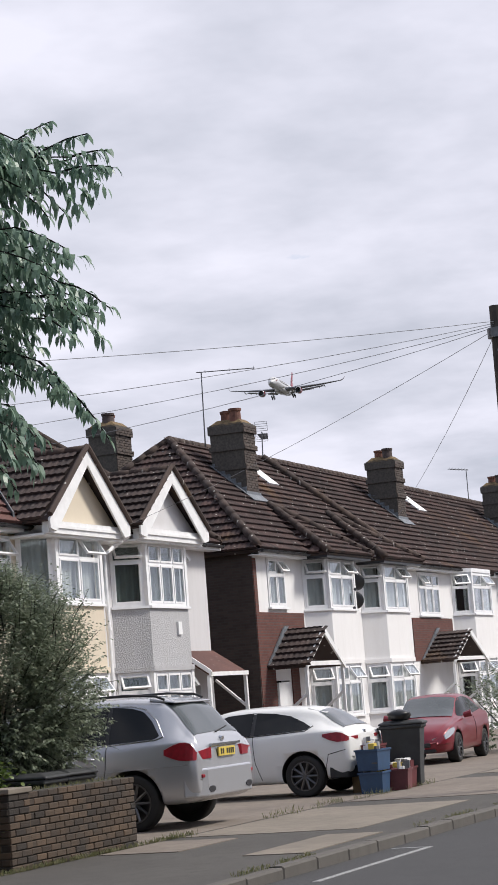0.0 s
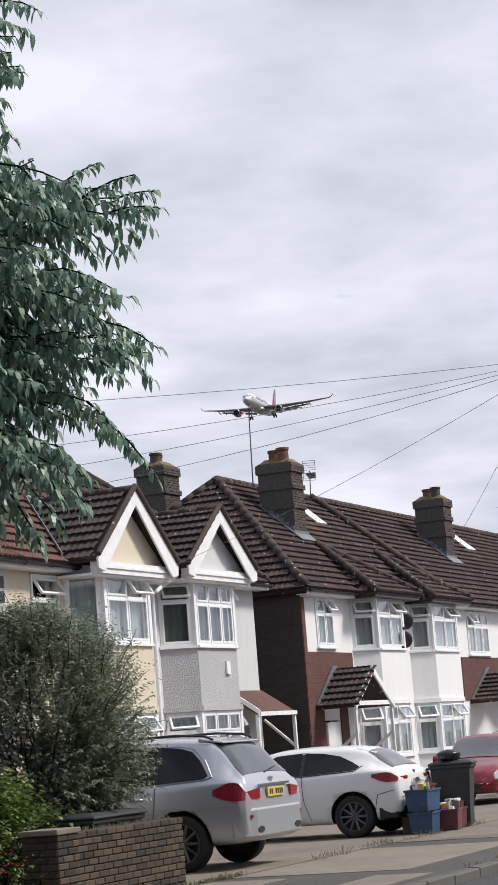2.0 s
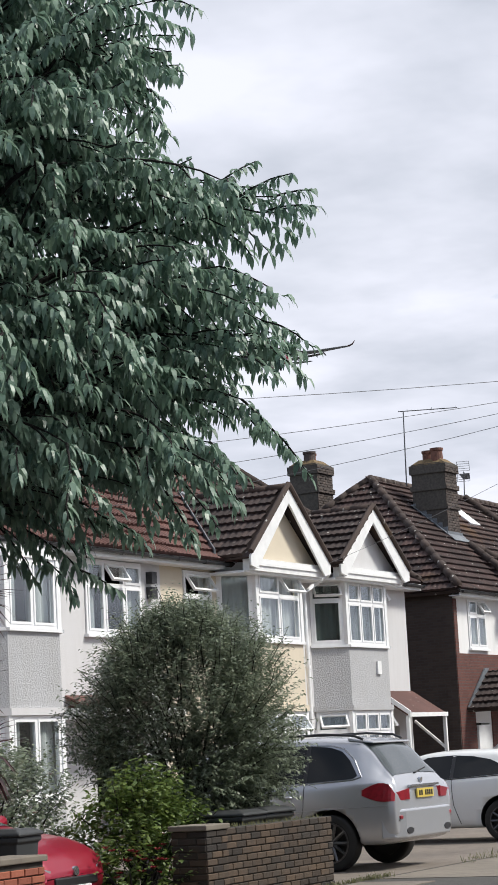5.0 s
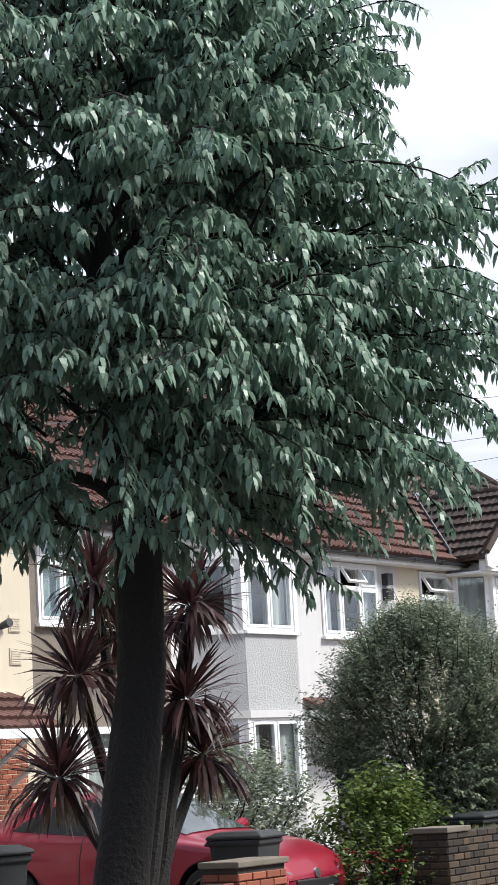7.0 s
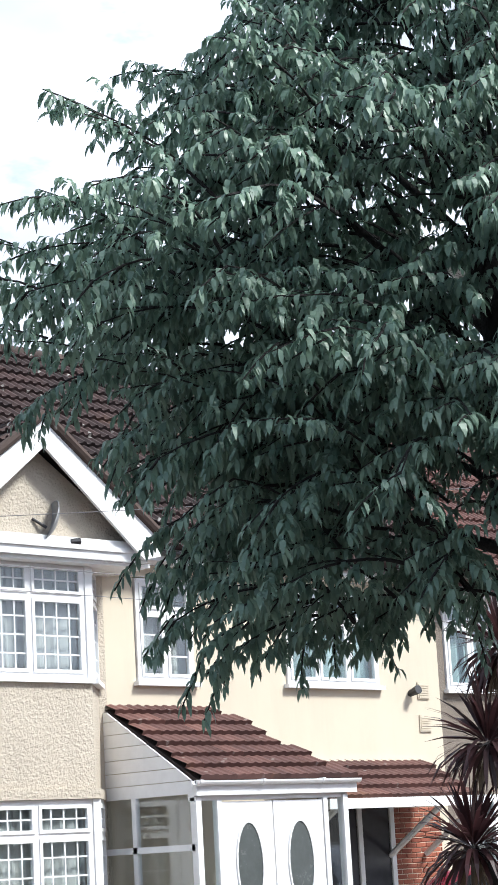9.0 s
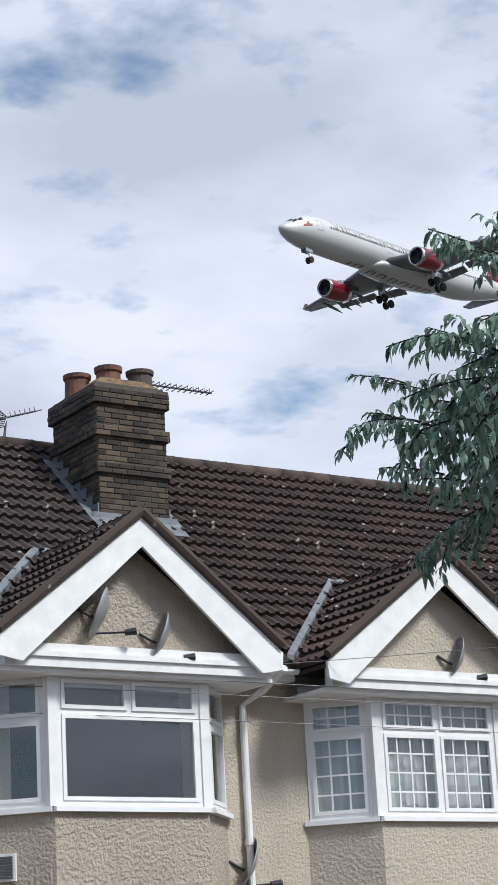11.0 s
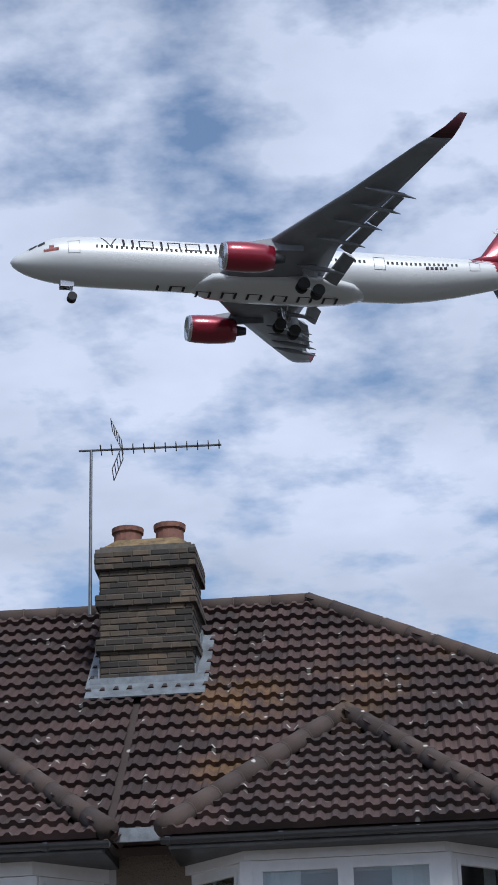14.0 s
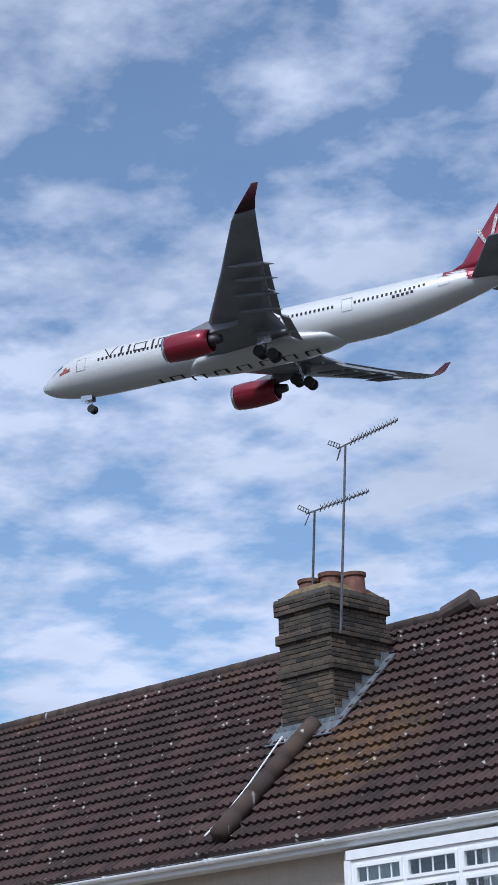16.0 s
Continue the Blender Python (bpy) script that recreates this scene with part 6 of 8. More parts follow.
CHROME = plain("bright trim", (0.55, 0.56, 0.58), 0.2, 0.9, 0.05, 9)
LAMP_RED = plain("red lamp lens", (0.24, 0.006, 0.016), 0.35, 0, 0.25, 14)
LAMP_CLEAR = plain("clear lamp lens", (0.42, 0.44, 0.47), 0.15, 0.3, 0.1, 9, 0.6)
PLATE_Y = plain("yellow plate", (0.62, 0.47, 0.09), 0.4, 0, 0.05)


class Shell:
    """A car body as a smooth loft: nose along +x. stations: (x, underside, belt height, roof height, half width at belt, half width at roof)."""

    def __init__(self, stations, steps=6):
        self.st = []
        p = [stations[0]] + list(stations) + [stations[-1]]
        for i in range(1, len(p) - 2):
            for k in range(steps):
                t = k / steps
                row = []
                for a, b, c, d in zip(p[i - 1], p[i], p[i + 1], p[i + 2]):
                    m0, m1 = (c - a) * 0.35, (d - b) * 0.35
                    row.append((2 * t ** 3 - 3 * t * t + 1) * b + (t ** 3 - 2 * t * t + t) * m0 + (3 * t * t - 2 * t ** 3) * c + (t ** 3 - t * t) * m1)
                self.st.append(row)
        self.st.append(list(stations[-1]))

    def half(self, s):
        x, zb, zs, zt, w, wt = s
        zt = max(zt, zs + 0.02)
        g = min(1.0, (zt - zs) * 4)
        q = [(0.0, zb), (w * 0.80, zb), (w * 0.95, zb + 0.04), (w * 0.985, zb + 0.18), (w, zb + (zs - zb) * 0.45), (w * 1.0, zb + (zs - zb) * 0.72), (w * 0.965, zs - 0.03), (w * 0.945, zs + 0.01), (wt + (w - wt) * 0.15, zt - 0.16 * g), (wt, zt - 0.075 * g), (wt * 0.86, zt - 0.02 * g), (wt * 0.45, zt), (0.0, zt + 0.01)]
        r = [q[0]]
        for a, b in zip(q, q[1:]):
            r += [(a[0] * 0.78 + b[0] * 0.22, a[1] * 0.78 + b[1] * 0.22), (a[0] * 0.22 + b[0] * 0.78, a[1] * 0.22 + b[1] * 0.78)]
        return r + [q[-1]]

    def at(self, x):
        for a, b in zip(self.st, self.st[1:]):
            if a[0] <= x <= b[0]:
                f = (x - a[0]) / max(1e-6, b[0] - a[0])
                return [p + (q - p) * f for p, q in zip(a, b)]
        return self.st[0] if x < self.st[0][0] else self.st[-1]

    def y_at(self, x, z):
        """Half width of the body at a length and height."""
        h = self.half(self.at(x))
        best = 0.0
        for (y0, z0), (y1, z1) in zip(h, h[1:]):
            if min(z0, z1) <= z <= max(z0, z1) and abs(z1 - z0) > 1e-5:
                best = max(best, y0 + (y1 - y0) * (z - z0) / (z1 - z0))
        return best

    def z_at(self, x, y):
        """Height of the upper skin at a length and half width."""
        h = self.half(self.at(x))
        best = 0.0
        for (y0, z0), (y1, z1) in zip(h, h[1:]):
            if min(y0, y1) <= abs(y) <= max(y0, y1) and abs(y1 - y0) > 1e-5:
                best = max(best, z0 + (z1 - z0) * (abs(y) - y0) / (y1 - y0))
        return best

    def mesh(self):
        m = Mesh()
        m.loft([[Vector((s[0], y, z)) for y, z in self.half(s)] + [Vector((s[0], -y, z)) for y, z in self.half(s)[-2:0:-1]] for s in self.st])
        return m

    def side_patch(self, m, sg, lower, upper, k=14, rows=5, out=0.006):
        """A panel on the flank between two lines (x, z), following the skin."""
        def on(line, f):
            x = line[0][0] + (line[-1][0] - line[0][0]) * f
            for a, b in zip(line, line[1:]):
                if a[0] <= x <= b[0] + 1e-9:
                    return x, a[1] + (b[1] - a[1]) * (x - a[0]) / max(1e-6, b[0] - a[0])
            return line[-1]
        v, fc = [], []
        for i in range(k + 1):
            (xa, za), (xb, zb) = on(lower, i / k), on(upper, i / k)
            for j in range(rows + 1):
                x, z = xa + (xb - xa) * j / rows, za + (zb - za) * j / rows
                v.append((x, sg * (self.y_at(x, z) + out), z))
        for i in range(k):
            for j in range(rows):
                a = i * (rows + 1) + j
                q = (a, a + rows + 1, a + rows + 2, a + 1)
                fc.append(q if sg < 0 else q[::-1])
        m.add(v, fc)

    def top_patch(self, m, x0, x1, y0, y1, k=16, out=0.012):
        """A panel on the upper skin from x0 (half width y0) to x1 (half width y1)."""
        v, fc = [], []
        for i in range(k + 1):
            f = i / k
            x, w = x0 + (x1 - x0) * f, y0 + (y1 - y0) * f
            for j in range(k + 1):
                y = w * (2 * j / k - 1)
                v.append((x, y, self.z_at(x, y) + out))
        for i in range(k):
            for j in range(k):
                a = i * (k + 1) + j
                fc.append((a, a + k + 1, a + k + 2, a + 1))
        m.add(v, fc)


def cut_arches(body, wheel_x, wr, W):
    """Cuts the wheel wells out of the body and lines them in black."""
    body.data.materials.append(TRIM)
    c = Mesh()
    for x in wheel_x:
        for sg in (1, -1):
            c.tube((x, sg * (W / 2 - 0.30), wr + 0.015), (x, sg * (W / 2 + 0.2), wr + 0.015), wr + 0.055, wr + 0.055, 36)
    me = c.data("cutter", TRIM)
    me.materials.clear()
    me.polygons.foreach_set("material_index", [1] * len(me.polygons))
    cutter = new("cutter", me)
    cutter.matrix_world = body.parent.matrix_world.copy()
    md = body.modifiers.new("wells", "BOOLEAN")
    md.operation, md.object, md.solver = "DIFFERENCE", cutter, "EXACT"
    bpy.context.view_layer.update()
    res = bpy.data.meshes.new_from_object(body.evaluated_get(bpy.context.evaluated_depsgraph_get()))
    body.modifiers.remove(md)
    if len(res.polygons) > 100:
        body.data = res
    bpy.data.objects.remove(cutter)


def wheel(c, x, y, wr, sg, spokes=10):
    wh = thing("wheel", "", "")
    wh.parent = c
    wh.location = (x, y, wr)
    n = 32
    t = Mesh()
    prof = [(0.70, -0.10), (0.90, -0.118), (0.985, -0.10), (1.0, -0.06), (1.0, 0.06), (0.985, 0.10), (0.90, 0.118), (0.70, 0.10)]
    t.loft([[(wr * r * math.cos(2 * math.pi * i / n), yy, wr * r * math.sin(2 * math.pi * i / n)) for i in range(n)] for r, yy in prof], True, False)
    part("tyre", t, TYRE, wh, smooth=True)
    r = Mesh()
    r.tube((0, -sg * 0.08, 0), (0, sg * 0.02, 0), wr * 0.69, wr * 0.69, 28)
    part("brake_disc", r, TRIM, wh)
    r = Mesh()
    for i in range(spokes):
        a = 2 * math.pi * i / spokes
        ca_, sa_ = math.cos(a), math.sin(a)
        r.tube((wr * 0.10 * ca_, sg * 0.075, wr * 0.10 * sa_), (wr * 0.66 * ca_, sg * 0.095, wr * 0.66 * sa_), 0.026, 0.020, 6)
    r.tube((0, sg * 0.05, 0), (0, sg * 0.095, 0), wr * 0.16, wr * 0.13, 14)
    r.loft([[(wr * q * math.cos(2 * math.pi * i / n), sg * yy, wr * q * math.sin(2 * math.pi * i / n)) for i in range(n)] for q, yy in ((0.71, 0.06), (0.71, 0.106), (0.65, 0.106), (0.65, 0.06))], True, False)
    part("rim", r, RIM, wh)


def car(label, m, paint, W, shell, panes, wheel_x, wr, spokes=10):
    """Body with cut wheel wells, side panes (lower line, upper line) and four wheels."""
    c = thing("car", label, "car", "parked cars", m=m)
    body = part("body", shell.mesh(), paint, c, smooth=True)
    cut_arches(body, wheel_x, wr, W)
    for sg in (1, -1):
        for lo, hi in panes:
            g_ = Mesh()
            shell.side_patch(g_, sg, lo, hi)
            part("side_window", g_, CAR_GLASS, c, smooth=True)
        for (lo, hi), (lo2, hi2) in zip(panes, panes[1:]):
            g_ = Mesh()
            shell.side_patch(g_, sg, [lo[-1], lo2[0]], [hi[-1], hi2[0]], 2, 5, 0.004)
            part("pillar", g_, TRIM, c, smooth=True)
    for x in wheel_x:
        for sg in (1, -1):
            wheel(c, x, sg * (W / 2 - 0.125), wr, sg, spokes)
    return c


def seam(c, shell, pts, r=0.006, mat=None, name="panel_gap"):
    """A thin line along the flanks through points (x, z)."""
    for sg in (1, -1):
        m = Mesh()
        q = []
        for (xa, za), (xb, zb) in zip(pts, pts[1:]):
            for i in range(6):
                x, z = xa + (xb - xa) * i / 6, za + (zb - za) * i / 6
                q.append((x, sg * (shell.y_at(x, z) + r * 0.2), z))
        x, z = pts[-1]
        q.append((x, sg * (shell.y_at(x, z) + r * 0.2), z))
        m.path(q, [r] * len(q), 5)
        part(name, m, mat or TRIM, c)


def corner_lamp(c, shell, name, mat, edges, end, depth=0.06):
    """A lamp wrapped round a corner of the body. edges: (x, z low, z high) along the flank; end: (x, y, z low, z high) across the end."""
    for sg in (1, -1):
        m = Mesh()
        out = [((x, shell.y_at(x, z0) + 0.014, z0), (x, shell.y_at(x, z1) + 0.014, z1)) for x, z0, z1 in edges]
        out.append(((end[0], end[1], end[2]), (end[0], end[1], end[3])))
        s_ = 1 if end[0] > 0 else -1
        n_ = len(out)
        v = [(p[0], sg * p[1], p[2]) for e in out for p in e]
        v += [(p[0] - s_ * depth, sg * max(0.1, p[1] - depth), p[2]) for e in out for p in e]
        fc = []
        for k in range(n_ - 1):
            a, b = 2 * k, 2 * k + 2
            o = 2 * n_
            fc += [(a, b, b + 1, a + 1), (a + 1, b + 1, b + 1 + o, a + 1 + o), (a, a + o, b + o, b)]
        fc += [(0, 1, 1 + 2 * n_, 2 * n_), (2 * n_ - 2, 4 * n_ - 2, 4 * n_ - 1, 2 * n_ - 1)]
        m.add(v, fc if (sg > 0) == (end[0] < 0) else [q[::-1] for q in fc])
        part(name, m, mat, c)


# silver estate car, nose to the house
SH = Shell([(-2.42, 0.50, 0.74, 0.78, 0.80, 0.66), (-2.40, 0.42, 0.98, 1.02, 0.90, 0.74), (-2.33, 0.36, 1.10, 1.18, 0.935, 0.74), (-2.20, 0.33, 1.14, 1.36, 0.95, 0.69), (-2.00, 0.32, 1.14, 1.60, 0.958, 0.645), (-1.78, 0.32, 1.14, 1.715, 0.962, 0.64), (-1.2, 0.32, 1.12, 1.765, 0.965, 0.66), (-0.2, 0.32, 1.09, 1.77, 0.965, 0.67),
            (0.45, 0.32, 1.07, 1.70, 0.965, 0.66), (0.95, 0.32, 1.05, 1.42, 0.965, 0.66), (1.30, 0.32, 1.04, 1.16, 0.955, 0.70), (1.9, 0.32, 0.99, 1.05, 0.93, 0.70), (2.28, 0.34, 0.86, 0.92, 0.84, 0.62), (2.42, 0.42, 0.65, 0.70, 0.66, 0.5)])
silver = car("silver four-wheel-drive estate car with black glass parked nose-in", pose(25.97, 13.66, 0.004, 0, 0, 89), SILVER, 1.93, SH,
             [([(-1.86, 1.24), (-1.80, 1.20), (-1.12, 1.17)], [(-1.72, 1.44), (-1.58, 1.57), (-1.40, 1.625), (-1.12, 1.655)]), ([(-1.06, 1.168), (-0.12, 1.14)], [(-1.06, 1.66), (-0.12, 1.67)]), ([(-0.06, 1.138), (0.98, 1.11)], [(-0.06, 1.67), (0.35, 1.62), (0.66, 1.46), (0.98, 1.16)])], (-1.45, 1.47), 0.375)
seam(silver, SH, [(-1.92, 1.22), (-1.80, 1.185), (-1.06, 1.15), (1.02, 1.09)], 0.010, CHROME, "window_trim")
seam(silver, SH, [(-1.92, 1.22), (-1.78, 1.45), (-1.60, 1.60), (-1.40, 1.65), (-0.06, 1.695), (0.36, 1.645)], 0.009, CHROME, "window_trim")
seam(silver, SH, [(-1.09, 1.15), (-1.08, 0.85), (-1.00, 0.5)])
seam(silver, SH, [(-0.09, 1.13), (-0.10, 0.5), (-1.00, 0.46)])
seam(silver, SH, [(-2.30, 0.84), (-1.95, 0.83), (-1.0, 0.80), (1.0, 0.76)], 0.007, SILVER, "crease")
corner_lamp(silver, SH, "tail_lamp", LAMP_RED, [(-1.96, 0.98, 1.05), (-2.08, 0.93, 1.10), (-2.18, 0.90, 1.13), (-2.26, 0.89, 1.13), (-2.32, 0.89, 1.11), (-2.36, 0.89, 1.06), (-2.395, 0.89, 0.995)], (-2.435, 0.50, 0.90, 1.04))
for sg in (1, -1):
    m = Mesh()
    m.path([(-1.85, sg * 0.60, 1.71), (-1.72, sg * 0.615, 1.765), (-1.3, sg * 0.63, 1.80), (0.3, sg * 0.64, 1.79), (0.55, sg * 0.63, 1.70)], [0.017] * 5, 8)
    part("roof_rail", m, TRIM, silver)
    for hx in (-0.92, 0.10):
        m = Mesh()
        m.path([(hx, sg * 0.972, 0.985), (hx + 0.02, sg * 0.998, 0.99), (hx + 0.21, sg * 0.998, 0.985), (hx + 0.23, sg * 0.97, 0.98)], [0.017] * 4, 8)
        part("door_handle", m, SILVER, silver)
    m = Mesh()
    m.loft([[(-2.47, sg * 0.60 + 0.10 * math.cos(a), 0.50 + 0.042 * math.sin(a)) for a in [i * math.pi / 8 for i in range(16)]], [(-2.34, sg * 0.60 + 0.10 * math.cos(a), 0.50 + 0.042 * math.sin(a)) for a in [i * math.pi / 8 for i in range(16)]]])
    part("exhaust", m, DARK_METAL, silver)
    m = Mesh()
    m.box(-2.44, -2.36, sg * 0.66 - 0.16, sg * 0.66 + 0.16, 0.655, 0.70)
    bevel(part("reflector", m, LAMP_RED, silver), 0.01)
    m = Mesh()
    m.loft([[(0.86, sg * 0.93, 1.12), (0.80, sg * 0.93, 1.12), (0.80, sg * 0.93, 1.18), (0.86, sg * 0.93, 1.18)], [(0.90, sg * 1.10, 1.09), (0.78, sg * 1.10, 1.09), (0.78, sg * 1.10, 1.23), (0.90, sg * 1.10, 1.21)]])
    bevel(part("door_mirror", m, SILVER, silver), 0.02)
m = Mesh()
m.loft([[(-2.46, -0.70, z0), (-2.46, 0.70, z0), (-2.38, 0.885, z0), (-2.20, 0.955, z0), (-2.20, -0.955, z0), (-2.38, -0.885, z0)] for z0 in (0.40, 0.44, 0.74, 0.78)])
bevel(part("rear_bumper", m, SILVER, silver, smooth=False), 0.03, 3)
m = Mesh()
SH.top_patch(m, -2.30, -1.84, 0.70, 0.585)
part("rear_window", m, WINDSCREEN, silver, smooth=True)
m = Mesh()
m.loft([[(-1.99, -0.58, 1.650), (-1.99, 0.58, 1.650), (-1.62, 0.60, 1.70), (-1.62, -0.60, 1.70)], [(-1.99, -0.57, 1.675), (-1.99, 0.57, 1.675), (-1.62, 0.58, 1.742), (-1.62, -0.58, 1.742)]])
bevel(part("spoiler", m, SILVER, silver), 0.012)
m = Mesh()
m.box(-2.44, -2.42, -0.26, 0.26, 0.91, 1.03)
pl = part("number_plate", m, PLATE_Y, silver, "yellow rear number plate")
m = Mesh()
for k in range(7):
    if k != 4:
        m.box(-2.444, -2.4405, -0.22 + k * 0.064, -0.18 + k * 0.064, 0.935, 1.005)
part("plate_bars", m, TRIM, pl)
m = Mesh()
m.box(-2.435, -2.39, -0.46, 0.46, 1.055, 1.085)
part("tailgate_trim", m, CHROME, silver)
m = Mesh()
m.tube((-2.385, 0, 1.13), (-2.345, 0, 1.14), 0.042, 0.042, 18)
part("badge", m, CHROME, silver)
m = Mesh()
m.path([(-2.31, 0.05, 1.235), (-2.26, -0.42, 1.30)], [0.012, 0.008], 6)
part("rear_wiper", m, TRIM, silver)

# white hatchback, nose to the house
SW = Shell([(-2.17, 0.48, 0.70, 0.74, 0.66, 0.52), (-2.14, 0.36, 0.90, 0.94, 0.79, 0.62), (-2.05, 0.30, 1.00, 1.05, 0.85, 0.62), (-1.85, 0.26, 1.03, 1.19, 0.885, 0.58), (-1.60, 0.24, 1.03, 1.36, 0.90, 0.56), (-1.25, 0.22, 1.01, 1.445, 0.905, 0.57), (-0.4, 0.22, 0.97, 1.475, 0.90, 0.59), (0.2, 0.22, 0.95, 1.43, 0.90, 0.58),
            (0.75, 0.22, 0.93, 1.17, 0.895, 0.60), (1.1, 0.22, 0.91, 0.99, 0.885, 0.64), (1.7, 0.22, 0.82, 0.88, 0.85, 0.62), (2.05, 0.26, 0.67, 0.73, 0.73, 0.5), (2.17, 0.32, 0.5, 0.54, 0.52, 0.4)])
white = car("white hatchback with dark alloy wheels parked nose-in", pose(32.42, 13.68, 0.004, 0, 0, 90), WHITE_CAR, 1.81, SW,
            [([(-1.48, 1.12), (-1.40, 1.07), (-0.50, 1.03)], [(-1.34, 1.20), (-1.10, 1.31), (-0.80, 1.37), (-0.50, 1.395)]), ([(-0.44, 1.028), (0.62, 0.985)], [(-0.44, 1.398), (0.0, 1.38), (0.30, 1.28), (0.62, 1.02)])], (-1.36, 1.28), 0.335, 10)
seam(white, SW, [(-0.48, 1.02), (-0.52, 0.6), (-0.62, 0.3)])
seam(white, SW, [(-1.52, 1.13), (-1.40, 1.055), (0.66, 0.97)], 0.009, TRIM, "window_trim")
seam(white, SW, [(-2.08, 0.72), (-1.80, 0.66), (-1.72, 0.36)], 0.006)
corner_lamp(white, SW, "tail_lamp", LAMP_RED, [(-1.72, 0.94, 0.985), (-1.85, 0.88, 1.0), (-1.96, 0.85, 1.005), (-2.03, 0.85, 0.99), (-2.09, 0.855, 0.955), (-2.13, 0.86, 0.92)], (-2.165, 0.42, 0.88, 0.93))
m = Mesh()
SW.top_patch(m, -2.00, -1.56, 0.60, 0.50)
part("rear_window", m, WINDSCREEN, white, smooth=True)
m = Mesh()
m.loft([[(-1.66, -0.48, 1.315), (-1.66, 0.48, 1.315), (-1.36, 0.50, 1.38), (-1.36, -0.50, 1.38)], [(-1.66, -0.47, 1.335), (-1.66, 0.47, 1.335), (-1.36, 0.48, 1.425), (-1.36, -0.48, 1.425)]])
bevel(part("spoiler", m, WHITE_CAR, white), 0.01)
m = Mesh()
m.loft([[(-2.19, -0.60, z), (-2.19, 0.60, z), (-2.08, 0.80, z), (-1.80, 0.885, z), (-1.80, -0.885, z), (-2.08, -0.80, z)] for z in (0.27, 0.46)])
bevel(part("rear_diffuser", m, TRIM, white), 0.02)
m = Mesh()
m.tube((-2.135, 0, 0.965), (-2.10, 0, 0.97), 0.045, 0.045, 16)
part("badge", m, CHROME, white)
for sg in (1, -1):
    m = Mesh()
    m.loft([[(0.58, sg * 0.86, 0.99), (0.52, sg * 0.86, 0.99), (0.52, sg * 0.86, 1.04), (0.58, sg * 0.86, 1.04)], [(0.60, sg * 1.02, 0.97), (0.50, sg * 1.02, 0.97), (0.50, sg * 1.02, 1.09), (0.60, sg * 1.02, 1.07)]])
    bevel(part("door_mirror", m, WHITE_CAR, white), 0.018)

HATCH = [(-2.08, 0.42, 0.80, 0.85, 0.66, 0.5), (-2.02, 0.34, 0.95, 1.02, 0.77, 0.58), (-1.85, 0.26, 0.98, 1.15, 0.82, 0.60), (-1.4, 0.22, 0.96, 1.37, 0.84, 0.57), (-0.6, 0.22, 0.93, 1.44, 0.845, 0.58), (0.0, 0.22, 0.91, 1.41, 0.845, 0.57), (0.55, 0.22, 0.89, 1.13, 0.84, 0.59), (0.95, 0.22, 0.87, 0.945, 0.835, 0.64), (1.6, 0.22, 0.77, 0.83, 0.80, 0.62), (1.95, 0.24, 0.62, 0.68, 0.71, 0.52), (2.08, 0.3, 0.46, 0.5, 0.54, 0.42)]
SR = Shell(HATCH)
for lb, mm, pt in (("crimson hatchback parked nose-out behind the wall", pose(18.35, 14.0, 0.004, 0, 0, -90), RED_CAR), ("dark red hatchback parked facing along the forecourts", pose(43.7, 13.95, 0.004, 0, 0, 184), DKRED_CAR)):
    rc = car(lb, mm, pt, 1.69, SR, [([(-1.42, 1.06), (-0.40, 0.985)], [(-1.30, 1.15), (-0.95, 1.30), (-0.40, 1.365)]), ([(-0.34, 0.98), (0.55, 0.945)], [(-0.34, 1.367), (0.02, 1.34), (0.26, 1.22), (0.55, 0.975)])], (-1.3, 1.25), 0.31)
    m = Mesh()
    SR.top_patch(m, 0.10, 0.88, 0.54, 0.62)
    part("windscreen", m, WINDSCREEN, rc, smooth=True)
    corner_lamp(rc, SR, "head_lamp", LAMP_CLEAR, [(1.50, 0.68, 0.74), (1.64, 0.61, 0.73), (1.78, 0.56, 0.70), (1.88, 0.53, 0.655), (1.96, 0.51, 0.60)], (2.065, 0.44, 0.48, 0.53))
    seam(rc, SR, [(-0.37, 0.97), (-0.42, 0.4)])
    for sg in (1, -1):
        m = Mesh()
        m.tube((0.52, sg * 0.80, 0.96), (0.50, sg * 0.97, 1.0), 0.06, 0.075, 10)
        part("door_mirror", m, pt, rc)
    m = Mesh()
    m.box(2.0, 2.10, -0.40, 0.40, 0.36, 0.45), m.box(2.0, 2.095, -0.5, 0.5, 0.25, 0.32)
    bevel(part("grille", m, TRIM, rc), 0.015)
    m = Mesh()
    m.box(2.085, 2.105, -0.26, 0.26, 0.32, 0.36)
    part("front_plate", m, FASCIA, rc)
    m = Mesh()
    m.tube((2.05, 0, 0.50), (2.095, 0, 0.505), 0.055, 0.05, 14)
    part("badge", m, CHROME, rc)


# ---------------------------------------------------------------- bins and boxes
BIN_GREY, BLUE_BOX, RED_BOX, BAG = plain("dark bin plastic", (0.030, 0.032, 0.034), 0.6, 0, 0.2, 6), plain("blue box plastic", (0.035, 0.075, 0.15), 0.5, 0, 0.15, 6), plain("dull red plastic", (0.13, 0.035, 0.04), 0.55, 0, 0.2, 6), plain("black bag", (0.012, 0.012, 0.014), 0.3, 0, 0.2, 6, 0, 0.4)


